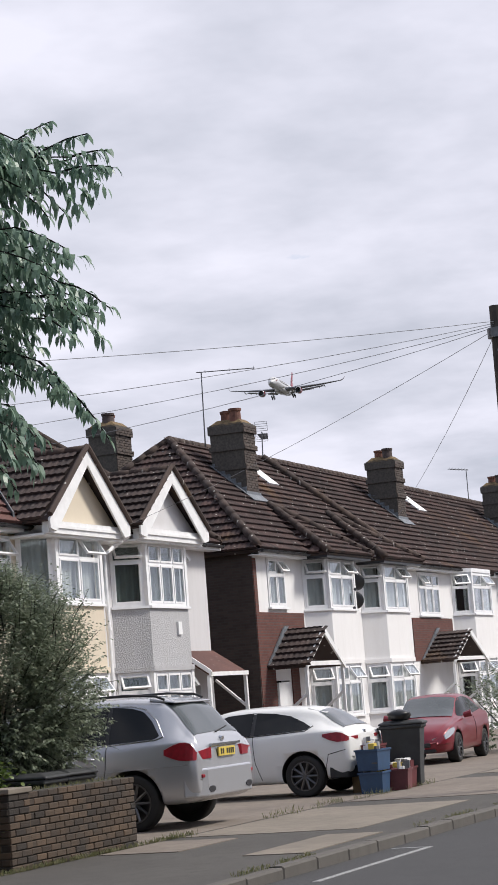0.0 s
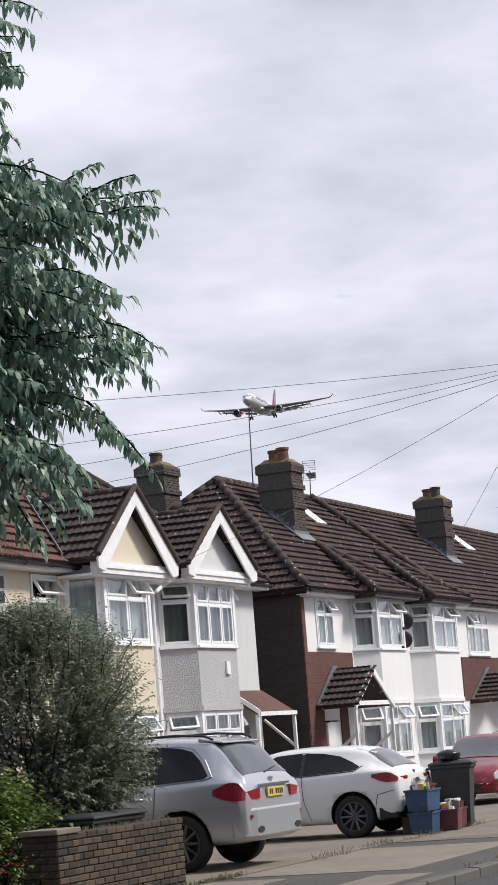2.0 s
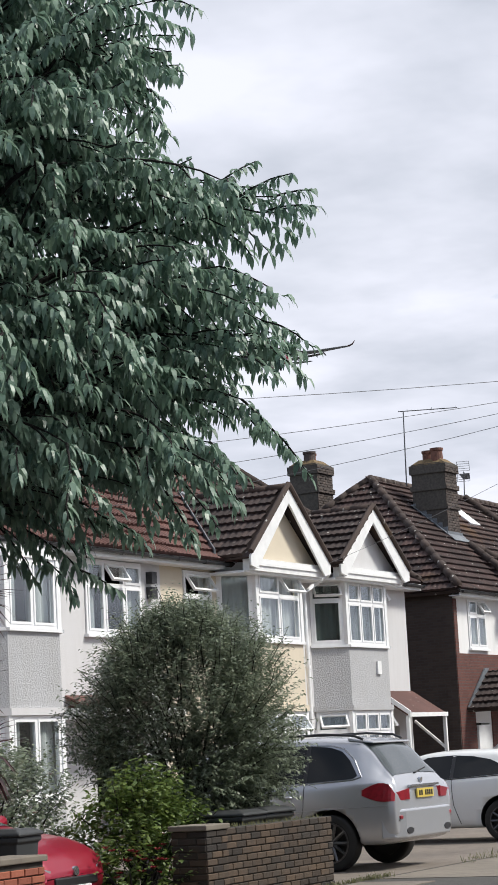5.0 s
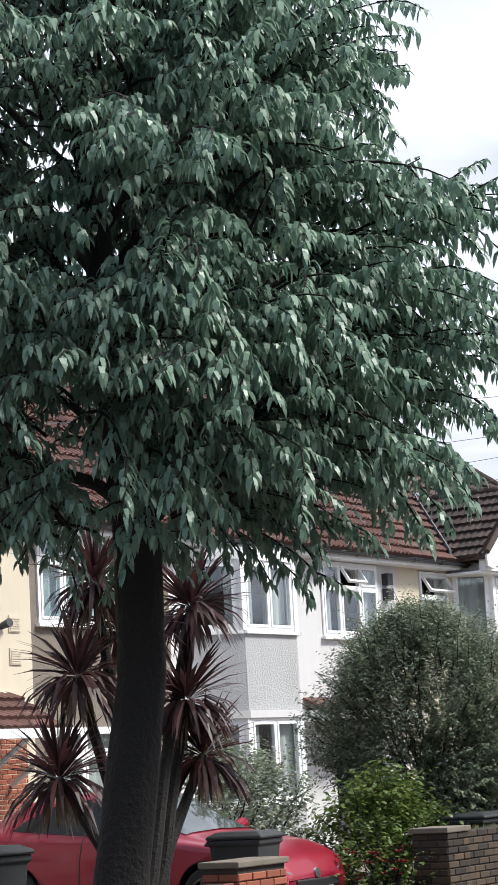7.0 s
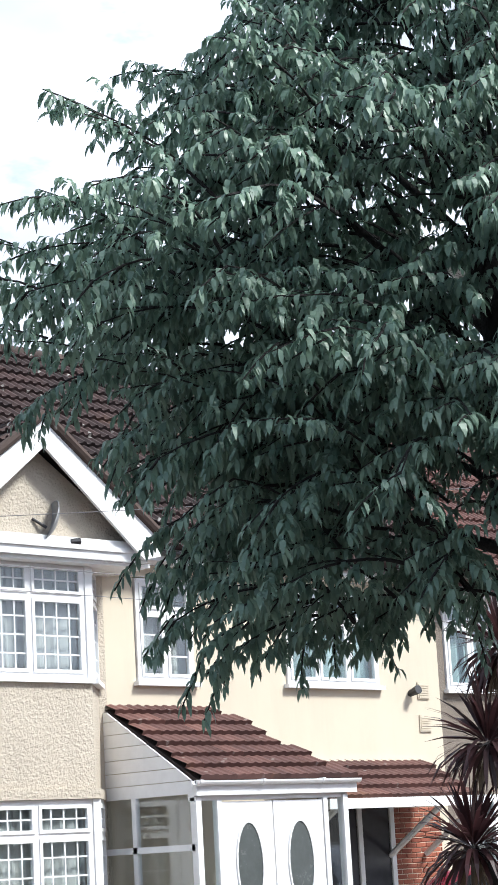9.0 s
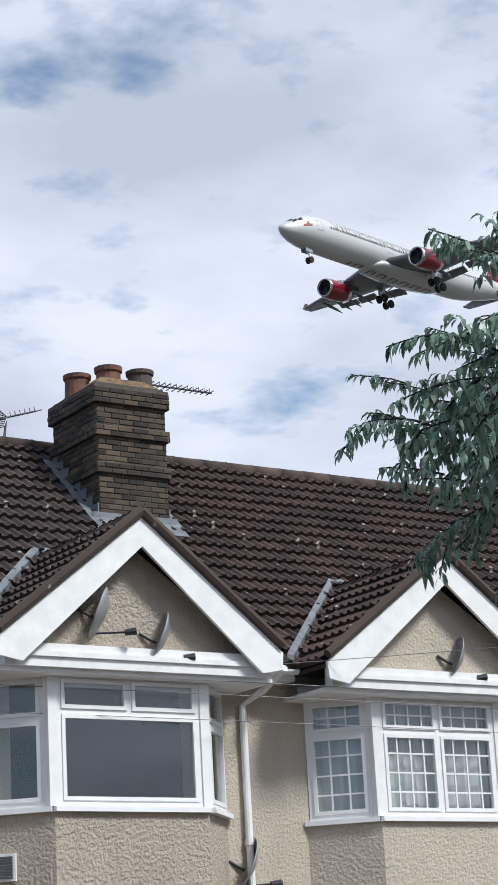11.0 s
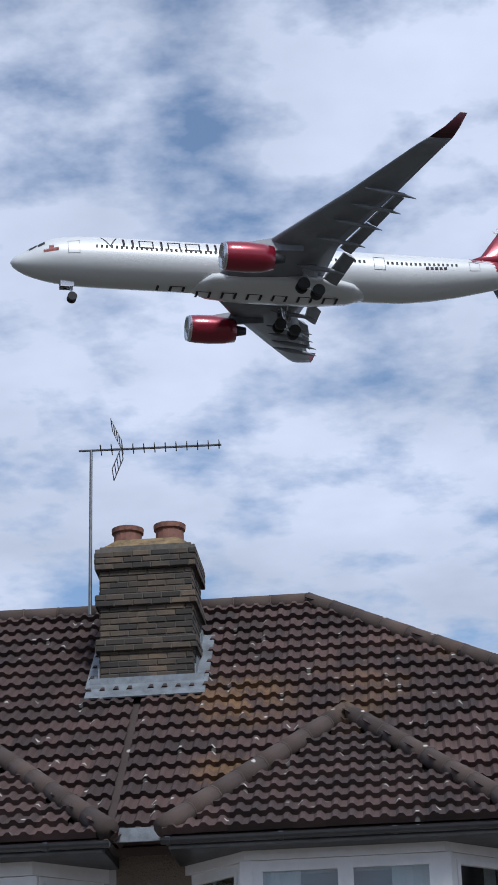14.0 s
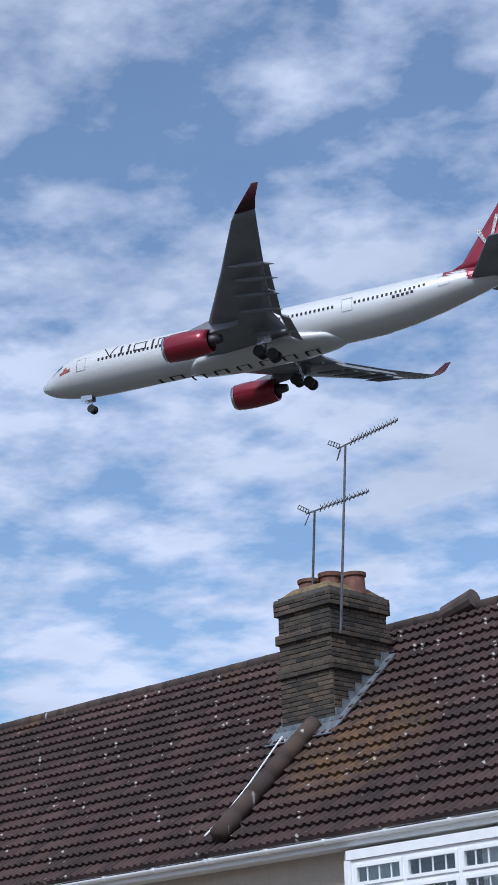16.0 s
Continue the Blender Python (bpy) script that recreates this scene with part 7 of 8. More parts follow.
def wheelie_bin(m4, label, w=0.55, d=0.6, h=0.98):
    b = thing("wheelie_bin", label, "bin", "wheelie bins", m=m4)
    m = Mesh()
    m.loft([[(-w / 2 * s, -d / 2 * s, z), (w / 2 * s, -d / 2 * s, z), (w / 2 * s, d / 2 * s, z), (-w / 2 * s, d / 2 * s, z)] for s, z in ((0.78, 0.03), (0.82, 0.3), (0.97, h - 0.06), (1.06, h - 0.05), (1.06, h))])
    bevel(part("body", m, BIN_GREY, b), 0.02)
    m = Mesh()
    m.loft([[(-w / 2 * s, -d / 2 * s - 0.02, z), (w / 2 * s, -d / 2 * s - 0.02, z), (w / 2 * s, d / 2 * s, z), (-w / 2 * s, d / 2 * s, z)] for s, z in ((1.08, h + 0.003), (1.08, h + 0.035), (0.8, h + 0.075))])
    bevel(part("lid", m, BIN_GREY, b), 0.015)
    m = Mesh()
    m.tube((-w * 0.4, d / 2 + 0.05, h - 0.04), (w * 0.4, d / 2 + 0.05, h - 0.04), 0.018)
    part("handle", m, BIN_GREY, b)
    for sg in (-1, 1):
        m = Mesh()
        m.tube((sg * w * 0.42, d * 0.36, 0.1), (sg * w * 0.52, d * 0.36, 0.1), 0.1, 0.1, 14)
        part("wheel", m, TYRE, b)
    return b


wheelie_bin(pose(33.35, 11.2, 0, 0, 0, 10), "dark grey wheelie bin with rubbish bags on its lid", 0.58, 0.68, 1.02)
wheelie_bin(pose(16.9, 11.8, 0.0, 0, 0, 8), "black wheelie bin behind the red brick pillar", 0.5, 0.55, 0.93)
wheelie_bin(pose(11.85, 10.75, 0.0, 0, 0, -5), "black wheelie bin on the pavement", 0.55, 0.6, 1.06)
wheelie_bin(pose(21.3, 11.75, 0, 0, 0, 3), "black wheelie bin behind the garden wall", 0.62, 0.7, 0.9)
wheelie_bin(pose(22.1, 11.8, 0, 0, 0, -4), "black wheelie bin behind the garden wall", 0.62, 0.7, 0.9)
for x, y, z, r in ((33.22, 11.2, 1.085, 0.19), (33.48, 11.25, 1.085, 0.16), (32.8, 11.42, 0.0, 0.3)):
    bg_ = Mesh()
    n, k = 14, 9
    bg_.loft([[(x + r * math.sin(math.pi * (i + 0.02) / (k + 0.04)) * math.cos(2 * math.pi * j / n) * (1 + 0.45 * noise.noise(Vector((math.cos(0.45 * j) * 1.7, math.sin(0.45 * j) * 1.7, i * 0.6 + x)))), y + r * math.sin(math.pi * (i + 0.02) / (k + 0.04)) * math.sin(2 * math.pi * j / n) * (1 + 0.45 * noise.noise(Vector((math.cos(0.45 * j) * 1.7, math.sin(0.45 * j) * 1.7, i * 0.6 + x + 9)))), z + r * 0.5 - r * 0.55 * math.cos(math.pi * i / k)) for j in range(n)] for i in range(k + 1)])
    tagged(part("rubbish_bag", bg_, BAG, smooth=True), "crumpled black plastic rubbish bag by the bin", "bag", "rubbish bags")


def crate(x, y, z, mat, label, w=0.55, d=0.4, h=0.34, rot=0.0):
    c = thing("recycling_box", label, "box", "recycling boxes", m=pose(x, y, z, 0, 0, rot))
    m = Mesh()
    wl = lambda s, t: [(-w / 2 * s, -d / 2 * s, t), (w / 2 * s, -d / 2 * s, t), (w / 2 * s, d / 2 * s, t), (-w / 2 * s, d / 2 * s, t)]
    m.loft([wl(0.86, 0.0), wl(0.97, h - 0.03), wl(1.04, h - 0.03), wl(1.04, h), wl(0.94, h), wl(0.84, 0.03)])
    part("shell", m, mat, c)
    rng_ = random.Random(int(x * 100 + z * 10))
    for k in range(13):
        q = Mesh()
        a, b_ = rng_.uniform(-w * 0.38, w * 0.38), rng_.uniform(-d * 0.32, d * 0.32)
        hh = h + rng_.uniform(0.0, 0.14)
        t = rng_.uniform(-0.05, 0.05)
        if k % 2:
            q.tube((a, b_, h * 0.3), (a + t, b_, hh), 0.035, 0.03, 10)
        else:
            q.box(a - 0.06, a + 0.06, b_ - 0.05, b_ + 0.05, h * 0.3, hh, Matrix.Rotation(t * 4, 4, "Y"))
        part("rubbish", q, (FASCIA, PLATE_Y, CURTAIN, RED_BOX, METAL)[rng_.randrange(5)], c)
    return c


crate(31.75, 11.2, 0.0, BLUE_BOX, "blue recycling box full of bottles", rot=5)
crate(31.75, 11.2, 0.36, BLUE_BOX, "blue recycling box stacked on another", rot=-4)
crate(32.35, 11.0, 0.0, RED_BOX, "dull red recycling box of mixed rubbish", rot=10)
crate(32.85, 11.15, 0.0, RED_BOX, "dull red recycling box of mixed rubbish", rot=-8)
crate(32.35, 11.45, 0.42, RED_BOX, "dull red recycling box of mixed rubbish", rot=3)
m = Mesh()
m.box(32.05, 32.65, 11.25, 11.7, 0.004, 0.42)
tagged(bevel(part("cardboard_box", m, plain("cardboard", (0.30, 0.21, 0.12), 0.9, 0, 0.2)), 0.01), "brown cardboard box beneath the red crate", "box")

# ---------------------------------------------------------------- pole and cables
pole = thing("telegraph_pole", "dark timber telegraph pole carrying house cables", "pole")
m = Mesh()
m.tube((30.62, 8.2, -0.02), (30.62, 8.2, 7.35), 0.14, 0.10, 16)
part("shaft", m, plain("creosoted timber", (0.06, 0.05, 0.042), 0.9, 0, 0.3, 5, 0, 0.4), pole)
m = Mesh()
m.tube((30.62, 8.2, 6.85), (30.62, 8.2, 7.0), 0.16, 0.16, 16), m.box(30.3, 30.5, 8.05, 8.15, 6.6, 6.63), m.box(30.3, 30.5, 8.05, 8.15, 5.6, 5.63)
part("cable_ring", m, METAL, pole)
for k, (ex, ez, sag) in enumerate(((13.7, 5.75, 0.3), (20.2, 5.6, 0.35), (24.6, 5.6, 0.3), (28.3, 5.65, 0.3), (41.9, 5.7, 0.15), (58.5, 5.7, 0.35))):
    a, b_ = Vector((30.55, 8.2, 7.1 - 0.03 * k)), Vector((ex, 20.3, ez))
    pts = [a.lerp(b_, i / 16) - Vector((0, 0, 4 * sag * (i / 16) * (1 - i / 16))) for i in range(17)]
    m = Mesh()
    m.path(pts, [0.0045] * 17, 5)
    tagged(part("overhead_cable", m, CABLE), "thin dark overhead telephone cable", "cable", "overhead cables")
for k, (y0, z0) in enumerate(((20.0, 5.18), (20.0, 5.02), (20.0, 4.72))):
    a, b_ = Vector((4.9, 21.5, z0 + 0.55)), Vector((24.5, y0 + 0.3, z0 + 0.25))
    pts = [a.lerp(b_, i / 12) - Vector((0, 0.9 * math.sin(math.pi * i / 12), 0.5 * (i / 12) * (1 - i / 12))) for i in range(13)]
    m = Mesh()
    m.path(pts, [0.0045] * 13, 5)
    tagged(part("overhead_cable", m, CABLE), "thin dark cable slung along the fronts", "cable", "overhead cables")

# plain unseen houses behind the camera, added for the windows to reflect
opp = thing("unseen_reflected_row", "plain unseen row behind the viewer, added for window reflections", "house")
m = Mesh()
m.box(-60, 90, -22, -14, 0, 5.4)
part("wall", m, CREAM, opp)
m = Mesh()
m.loft([[(x, -22.4, 5.4), (x, -13.6, 5.4), (x, -18, 8.8)] for x in (-60, 90)])
part("roof", m, TILE_BROWN, opp)


# ---------------------------------------------------------------- airliner
FUS = car_paint("pearl white fuselage", (0.58, 0.58, 0.585), 0.15, 0.42)
WING_G = plain("wing grey paint", (0.19, 0.20, 0.225), 0.45, 0.1, 0.12, 0.6)
ENG_RED = car_paint("crimson nacelle", (0.22, 0.008, 0.025), 0.3, 0.3)
TITLE = plain("dark purple lettering bars", (0.035, 0.02, 0.035), 0.5)
LIP = plain("polished metal", (0.6, 0.6, 0.62), 0.25, 1.0, 0.05, 2)
DARK_AIR = plain("dark fan", (0.02, 0.02, 0.022), 0.5, 0.3)

plane = thing("airliner", "white twin-engine airliner with crimson engines and tail, wheels down", "aeroplane")
STN = [(0.0, -0.58, -0.62, 0.02), (-0.25, -0.12, -1.08, 0.48), (-0.8, 0.22, -1.45, 0.9), (-1.7, 0.72, -1.88, 1.36), (-2.6, 1.38, -2.15, 1.75), (-3.6, 1.98, -2.38, 2.1), (-5.0, 2.45, -2.6, 2.45), (-7.0, 2.74, -2.77, 2.7), (-9.5, 2.82, -2.82, 2.82)]
STN += [(-9.5 - 4 * i, 2.82, -2.82, 2.82) for i in range(1, 9)] + [(-44.5, 2.82, -2.75, 2.80), (-48, 2.82, -2.30, 2.68), (-51.5, 2.80, -1.60, 2.40), (-55, 2.72, -0.72, 1.95), (-58.5, 2.55, 0.22, 1.35), (-61.5, 2.25, 0.95, 0.75), (-63.3, 1.95, 1.30, 0.32), (-63.7, 1.75, 1.5, 0.12)]
m = Mesh()
n = 36
m.loft([[(x, w * math.cos(2 * math.pi * i / n), (a + b_) / 2 + (a - b_) / 2 * math.sin(2 * math.pi * i / n)) for i in range(n)] for x, a, b_, w in STN][::-1])
fus = part("fuselage", m, FUS, plane, "pearl white fuselage", True)


def fus_at(x):
    for p, q in zip(STN, STN[1:]):
        if q[0] <= x <= p[0]:
            f = (x - p[0]) / (q[0] - p[0])
            return [p[k] + (q[k] - p[k]) * f for k in (1, 2, 3)]
    return STN[-1][1:]


def on_fus(x, ang, out=0.02):
    a, b_, w = fus_at(x)
    return Vector((x, (w + out) * math.cos(ang), (a + b_) / 2 + ((a - b_) / 2 + out) * math.sin(ang)))


def fus_patch(m, x0, x1, a0, a1, k=3, lean=0.0, out=0.02):
    for i in range(k):
        f0, f1 = i / k, (i + 1) / k
        q = [on_fus(x0 + lean * f0, a0 + (a1 - a0) * f0, out), on_fus(x1 + lean * f0, a0 + (a1 - a0) * f0, out), on_fus(x1 + lean * f1, a0 + (a1 - a0) * f1, out), on_fus(x0 + lean * f1, a0 + (a1 - a0) * f1, out)]
        m.add(q, [(0, 1, 2, 3), (3, 2, 1, 0)])


for sg in (1, -1):
    A = (lambda deg: radians(deg)) if sg > 0 else (lambda deg: radians(180 - deg))
    m = Mesh()
    x = -9.0
    while x > -50.5:
        if not (-24 < x < -22.4 or -41.5 < x < -39.5):
            fus_patch(m, x, x - 0.26, A(9), A(17), 2, out=0.03)
        x -= 0.55
    part("cabin_windows", m, DARK_AIR, fus, "row of dark oval cabin windows", kind="stuff")
    m = Mesh()
    fus_patch(m, -1.95, -2.75, A(38), A(54), 2, out=0.03), fus_patch(m, -2.85, -3.6, A(33), A(48), 2, out=0.03), fus_patch(m, -1.8, -2.35, A(60), A(82), 2, out=0.03)
    part("cockpit_window", m, DARK_AIR, fus, "dark cockpit panes")
    m = Mesh()
    for x in (-6.0, -23.2, -40.5, -52.0):
        for q in ((x, x - 0.05, -6, 30), (x - 1.25, x - 1.3, -6, 30), (x, x - 1.3, -6, -4.6), (x, x - 1.3, 28.6, 30)):
            fus_patch(m, q[0], q[1], A(q[2]), A(q[3]), 3, out=0.025)
    part("door_outlines", m, plain("door seam grey", (0.33, 0.33, 0.35), 0.6), fus, kind="stuff")
    # title as plain strokes
    m = Mesh()
    x = -9.6
    for k, (kind, adv) in enumerate((("v", 2.2), ("i", 1.0), ("i", 1.0), ("o", 2.2), ("i", 1.0), ("n", 2.0), ("o", 2.2), ("i", 0.9), ("i", 0.9), ("o", 2.1), ("n", 2.0), ("i", 0.8), ("i", 0.9), ("o", 1.6))):
        lo, hi = A(14), A(48)
        if kind == "v":
            fus_patch(m, x, x - 0.15, hi, lo, 4, lean=-0.95), fus_patch(m, x - 1.75, x - 1.90, hi, lo, 4, lean=0.8)
        elif kind == "i":
            fus_patch(m, x - 0.2, x - 0.45, lo, A(44), 4)
        elif kind == "o":
            fus_patch(m, x, x - 0.15, A(16), A(40), 3), fus_patch(m, x - 1.5, x - 1.65, lo, A(40), 3), fus_patch(m, x, x - 1.7, A(14), A(17.5), 2), fus_patch(m, x, x - 1.7, A(38), A(41), 2)
        else:
            fus_patch(m, x, x - 0.15, lo, A(40), 3), fus_patch(m, x - 1.3, x - 1.45, lo, A(38), 3), fus_patch(m, x, x - 1.5, A(38), A(41), 2)
        x -= adv
    part("title_bars", m, TITLE, fus, "row of dark strokes along the cabin", kind="stuff")
    m = Mesh()
    for k in range(5):
        fus_patch(m, -46.6 - k * 0.55, -46.95 - k * 0.55, A(-2), A(6), 2)
    part("marking_bars", m, TITLE, fus)
    m = Mesh()
    fus_patch(m, -3.4, -5.0, A(2), A(12), 2), fus_patch(m, -4.0, -4.5, A(12), A(22), 2)
    part("nose_mark", m, plain("red nose mark", (0.35, 0.10, 0.09), 0.5), fus)
m = Mesh()
x = -16.0
for k in range(15):
    fus_patch(m, x, x - 0.28, radians(-96), radians(-74), 4, out=0.05 if x > -20 or x < -37.5 else 0.6)
    if k % 2:
        fus_patch(m, x, x - 1.4, radians(-76), radians(-74), 2, out=0.05 if x > -20 or x < -37.5 else 0.6)
    x -= 1.45
part("belly_bars", m, TITLE, fus, "row of dark strokes under the belly", kind="stuff")
m = Mesh()
m.loft([[(x, w * math.cos(2 * math.pi * i / 24), z + d * math.sin(2 * math.pi * i / 24)) for i in range(24)] for x, w, z, d in ((-40.5, 0.5, -2.45, 0.25), (-38, 2.3, -2.2, 0.9), (-34, 3.25, -2.0, 1.35), (-26, 3.25, -2.0, 1.35), (-22, 2.6, -2.15, 1.0), (-19.5, 0.5, -2.5, 0.25))])
part("belly_fairing", m, FUS, plane, smooth=True)


def foil(xle, y, z, chord, t):
    """A wing section seen along y, from the leading edge back."""
    up = [(0, 0), (0.05, 0.45), (0.25, 0.62), (0.55, 0.45), (0.85, 0.15), (1, 0)]
    lo = [(0.85, -0.10), (0.55, -0.32), (0.25, -0.45), (0.05, -0.30)]
    return [(xle - chord * u, y, z + t * v) for u, v in up + lo]


for sg in (1, -1):
    side = "port" if sg > 0 else "starboard"
    secs = [(-22.4, 1.8, -1.75, 12.0, 1.7), (-26.5, 9.0, -1.0, 8.0, 1.0), (-32.9, 19.0, 0.35, 5.1, 0.55), (-38.0, 27.2, 1.75, 2.9, 0.3), (-39.0, 28.5, 2.0, 2.4, 0.24)]
    m = Mesh()
    rr = [foil(a, sg * b_, c, d, e) for a, b_, c, d, e in secs]
    m.loft(rr if sg < 0 else [r[::-1] for r in rr])
    wing = part("wing", m, WING_G, plane, "grey swept wing with flaps down", True)
    m = Mesh()
    rr = [foil(-39.0, sg * 28.5, 2.0, 2.4, 0.24), foil(-40.3, sg * 29.5, 2.7, 1.6, 0.15), foil(-41.8, sg * 30.15, 4.05, 0.8, 0.08)]
    m.loft(rr if sg < 0 else [r[::-1] for r in rr])
    part("winglet", m, plain("dark crimson winglet", (0.05, 0.005, 0.012), 0.4), wing, "dark crimson winglet", True)
    for ya, yb, xa, xb, za, zb, ca_, cb_ in ((3.3, 8.6, -34.3, -35.2, -2.0, -1.35, 1.7, 1.5), (9.3, 14.2, -34.6, -36.2, -1.2, -0.55, 1.4, 1.3), (14.4, 19.6, -36.25, -38.0, -0.5, 0.2, 1.2, 1.0)):
        m = Mesh()
        for_ = []
        for x, y, z, c in ((xa, ya, za, ca_), (xb, yb, zb, cb_)):
            for_.append([(x, sg * y, z), (x - c * 0.5, sg * y, z - c * 0.22 + 0.08), (x - c * 0.86, sg * y, z - c * 0.52), (x - c * 0.45, sg * y, z - c * 0.33)])
        m.loft(for_ if sg > 0 else [q[::-1] for q in for_])
        part("flap", m, WING_G, wing, "lowered flap")
        # white strip painted in for the bright slit between wing and flap
        m = Mesh()
        m.add([(xa + 0.02, sg * ya, za - 0.05), (xb + 0.02, sg * yb, zb - 0.05), (xb - 0.14, sg * yb, zb - 0.10), (xa - 0.14, sg * ya, za - 0.10)], [(0, 1, 2, 3), (3, 2, 1, 0)])
        part("flap_edge", m, FASCIA, wing)
    for y, x, z in ((6.0, -33.6, -1.9), (11.4, -34.4, -1.25), (14.6, -35.4, -0.75), (17.6, -36.6, -0.3), (20.4, -37.4, 0.1)):
        m = Mesh()
        m.path([(x + 3.0, sg * y, z + 0.05), (x + 1.2, sg * y, z - 0.25), (x - 1.0, sg * y, z - 0.50), (x - 2.4, sg * y, z - 0.85)], [0.05, 0.27, 0.24, 0.04], 10)
        part("flap_fairing", m, WING_G, wing, smooth=True)
    # engine
    ey, ez = sg * 9.37, -3.05
    eng = thing("engine", "", "")
    eng.parent = plane
    m = Mesh()
    k = 32
    prof = [(-21.4, 1.42), (-21.55, 1.50), (-22.4, 1.62), (-24.0, 1.66), (-25.8, 1.55), (-27.0, 1.34), (-27.0, 1.22), (-24.5, 1.25)]
    m.loft([[(x, ey + r * math.cos(2 * math.pi * i / k), ez + r * math.sin(2 * math.pi * i / k)) for i in range(k)] for x, r in prof][::-1], True, False)
    part("nacelle", m, ENG_RED, eng, "crimson nacelle", True)
    m = Mesh()
    m.loft([[(x, ey + r * math.cos(2 * math.pi * i / k), ez + r * math.sin(2 * math.pi * i / k)) for i in range(k)] for x, r in ((-22.6, 1.22), (-21.7, 1.26), (-21.36, 1.36), (-21.36, 1.44), (-21.75, 1.56))][::-1], True, False)
    part("inlet_lip", m, LIP, eng, "polished inlet ring", True)
    m = Mesh()
    m.tube((-22.6, ey, ez), (-22.9, ey, ez), 1.23, 1.23, k), m.tube((-22.6, ey, ez), (-22.0, ey, ez), 0.4, 0.03, 16)
    part("fan", m, DARK_AIR, eng)
    m = Mesh()
    m.tube((-26.0, ey, ez), (-28.3, ey, ez), 0.85, 0.45, 24)
    part("exhaust_cone", m, DARK_METAL, eng, smooth=True)
    m = Mesh()
    m.loft([[(-23.3, ey - 0.18, -1.55), (-23.3, ey + 0.18, -1.55), (-23.3, ey + 0.18, -1.6), (-23.3, ey - 0.18, -1.6)], [(-26.8, ey - 0.25, -0.75), (-26.8, ey + 0.25, -0.75), (-26.8, ey + 0.25, -2.2), (-26.8, ey - 0.25, -2.2)], [(-30.5, ey - 0.1, -1.2), (-30.5, ey + 0.1, -1.2), (-30.5, ey + 0.1, -1.9), (-30.5, ey - 0.1, -1.9)]])
    part("pylon", m, WING_G, eng)
    # tailplane
    m = Mesh()
    rr = [foil(-55.2, sg * 0.8, 0.9, 5.6, 0.5), foil(-60.4, sg * 9.7, 1.75, 2.2, 0.18)]
    m.loft(rr if sg < 0 else [r[::-1] for r in rr])
    part("tailplane", m, WING_G, plane, "grey tailplane", True)
    # main gear
    gear = thing("main_gear", "", "")
    gear.parent = plane
    gy = sg * 5.34
    m = Mesh()
    m.path([(-31.6, sg * 4.9, -1.6), (-32.1, gy, -4.3)], [0.2, 0.16], 10), m.path([(-31.9, gy, -3.2), (-31.9, sg * 3.2, -2.3)], [0.09, 0.09], 8)
    m.path([(-31.3, gy, -4.05), (-32.95, gy, -4.75)], [0.13, 0.13], 8)
    m.box(-32.9, -31.2, gy + sg * 0.55 - 0.04, gy + sg * 0.55 + 0.04, -3.3, -1.7)
    part("leg", m, LIP, gear)
    for wx, wz in ((-31.3, -4.05), (-32.95, -4.75)):
        for o in (-0.55, 0.55):
            m = Mesh()
            m.tube((wx, gy + o - 0.22, wz), (wx, gy + o + 0.22, wz), 0.68, 0.68, 24)
            bevel(part("wheel", m, TYRE, gear), 0.08)
gear = thing("nose_gear", "", "")
gear.parent = plane
m = Mesh()
m.path([(-6.4, 0, -2.4), (-6.7, 0, -4.3)], [0.13, 0.10], 10)
m.path([(-5.6, 0, -2.6), (-6.6, 0, -3.6)], [0.06, 0.06], 8)
for sg in (1, -1):
    m.box(-6.9, -5.4, sg * 0.5 - 0.03, sg * 0.5 + 0.03, -3.3, -2.6)
part("leg", m, LIP, gear)
for sg in (1, -1):
    w_ = Mesh()
    w_.tube((-6.7, sg * 0.18, -4.4), (-6.7, sg * 0.50, -4.4), 0.52, 0.52, 22)
    bevel(part("wheel", w_, TYRE, gear), 0.06)
m = Mesh()


def fin_sec(x0, z, c, t):
    u = [(0, 0), (0.08, 0.5), (0.35, 0.7), (0.8, 0.3), (1, 0)]
    return [(x0 - c * a, t * b_, z) for a, b_ in u] + [(x0 - c * a, -t * b_, z) for a, b_ in u[-2:0:-1]]


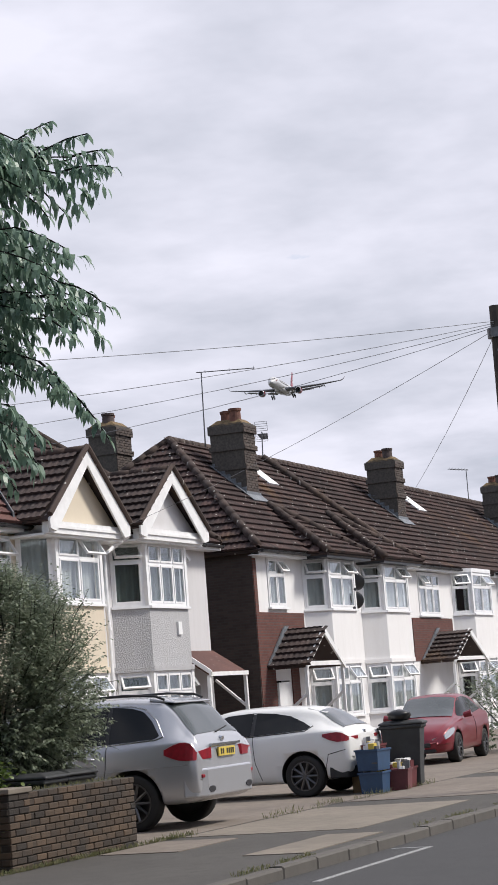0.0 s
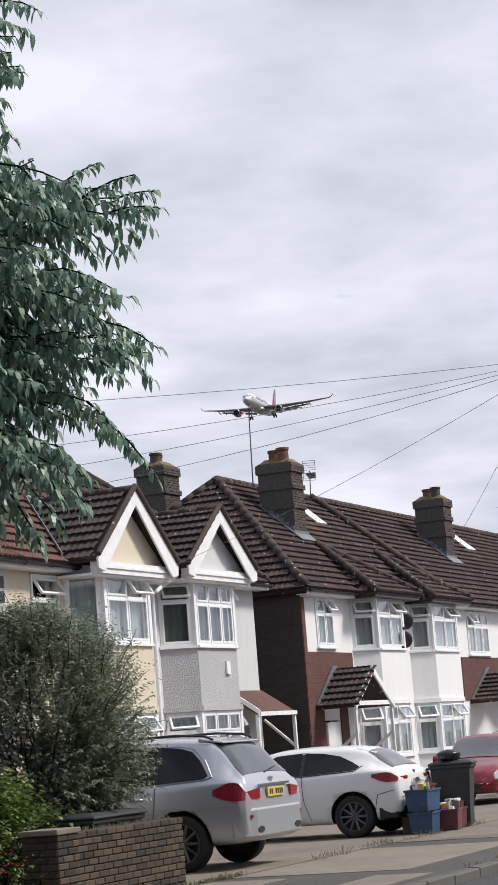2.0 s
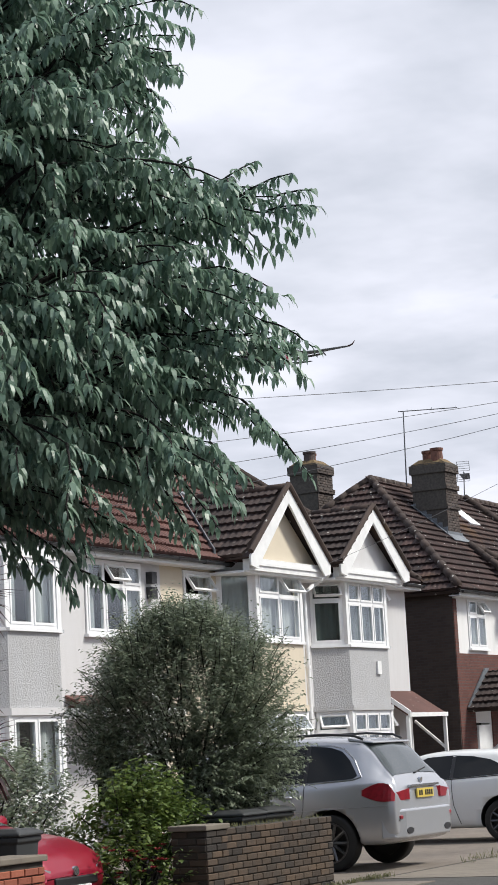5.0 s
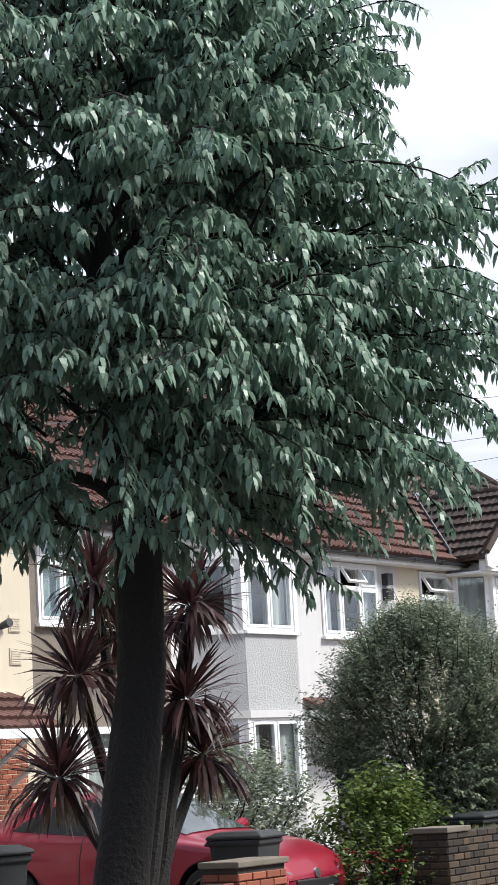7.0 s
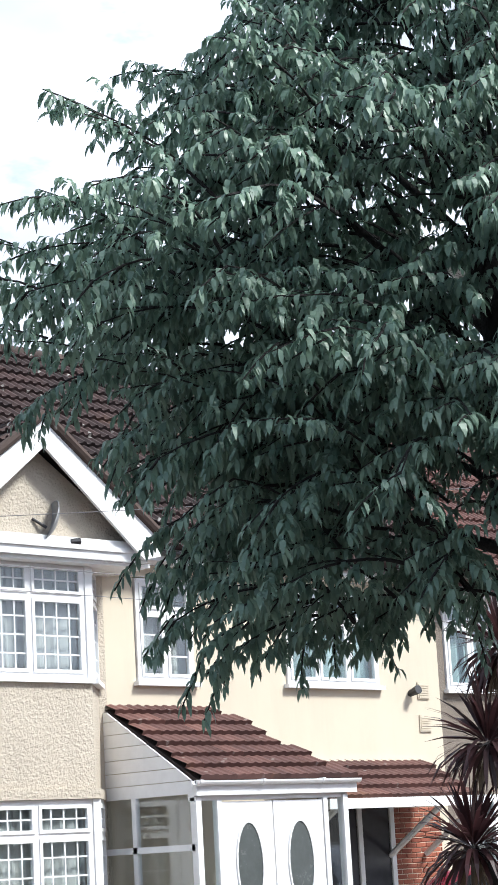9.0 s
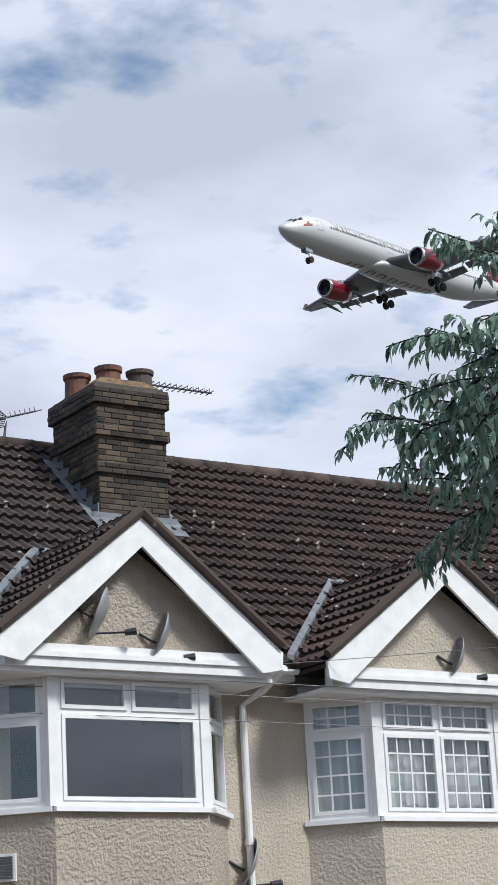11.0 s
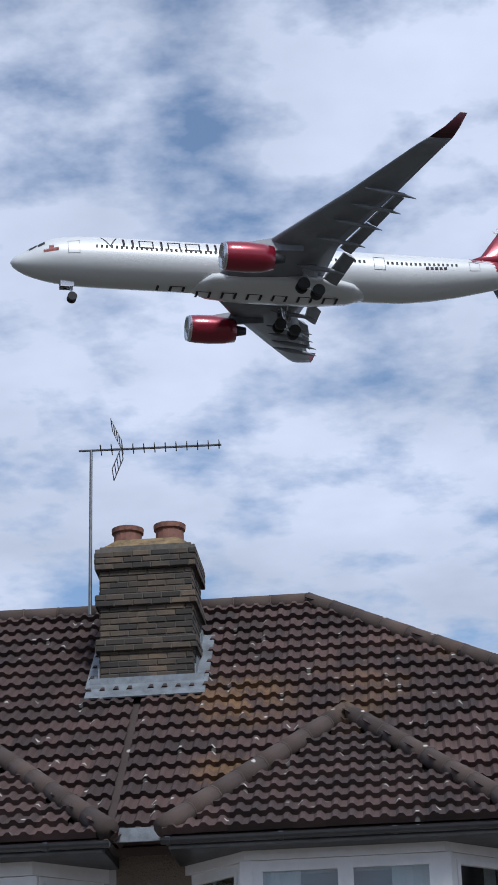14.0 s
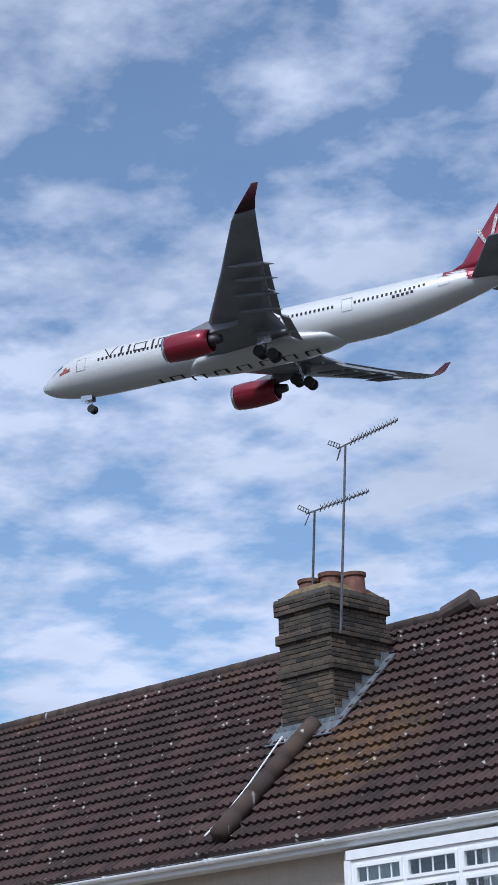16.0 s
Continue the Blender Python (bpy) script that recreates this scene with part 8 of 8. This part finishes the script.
m.loft([fin_sec(-52.0, 2.55, 9.0, 0.7), fin_sec(-54.4, 3.6, 7.4, 0.6), fin_sec(-60.3, 11.4, 3.1, 0.25)])
fin = part("tail_fin", m, ENG_RED, plane, "crimson tail fin", True)
m = Mesh()
for sg in (1, -1):
    fus_k = [(-52.5, 28, 90), (-55.5, -10, 90), (-59.0, -60, 90)]
    A = (lambda deg: radians(deg)) if sg > 0 else (lambda deg: radians(180 - deg))
    for (xa, a0, a1), (xb, b0, b1) in zip(fus_k, fus_k[1:]):
        for i in range(6):
            q = [on_fus(xa, A(a0 + (a1 - a0) * i / 6), 0.03), on_fus(xb, A(b0 + (b1 - b0) * i / 6), 0.03), on_fus(xb, A(b0 + (b1 - b0) * (i + 1) / 6), 0.03), on_fus(xa, A(a0 + (a1 - a0) * (i + 1) / 6), 0.03)]
            m.add(q, [(0, 1, 2, 3), (3, 2, 1, 0)])
part("tail_band", m, ENG_RED, fus, "crimson rear fuselage band")
for sg in (1, -1):
    m = Mesh()
    for q in ([(-56.3, 7.2), (-56.9, 7.0), (-57.6, 4.6), (-57.9, 4.7)], [(-57.6, 4.6), (-58.1, 4.9), (-59.3, 8.4), (-58.9, 8.5)], [(-58.9, 4.6), (-59.3, 4.7), (-59.6, 6.2), (-59.2, 6.2)], [(-60.0, 4.9), (-60.4, 5.0), (-60.6, 6.5), (-60.2, 6.5)]):
        p = [(x, sg * 0.46, z) for x, z in q]
        m.add(p, [(0, 1, 2, 3), (3, 2, 1, 0)])
    part("tail_mark", m, FASCIA, fin, "white slanting strokes on the tail")


def motions():
    walk(plane, [
        (0.0, pose(930.7, 365.0, 156.0, -0.32, 1.14, 190.72)),
        (1.5, pose(828.8, 349.1, 149.6, -0.32, 1.14, 190.70)),
        (3.0, pose(722.0, 331.5, 142.1, -0.32, 1.14, 190.88)),
        (5.5, pose(553.8, 306.3, 133.7, -0.32, 1.14, 191.63)),
        (10.8, pose(181.6, 243.4, 119.4, -0.32, 1.14, 195.05)),
        (12.0, pose(98.0, 225.7, 114.5, -0.32, 1.14, 196.17)),
        (12.5, pose(63.7, 218.4, 112.8, -0.32, 1.14, 196.68)),
        (13.3, pose(7.8, 209.3, 108.0, -0.32, 1.14, 197.53)),
        (14.0, pose(-41.4, 198.5, 104.7, -0.32, 1.14, 198.33)),
        (14.5, pose(-77.0, 189.1, 101.9, -0.32, 1.14, 198.92)),
        (15.2, pose(-126.8, 173.4, 97.2, -0.32, 1.14, 199.79)),
        (15.8, pose(-169.6, 156.9, 92.0, -0.32, 1.14, 200.57)),
        (16.0, pose(-184.1, 151.5, 90.1, -0.32, 1.14, 200.84)),
    ])


motions()
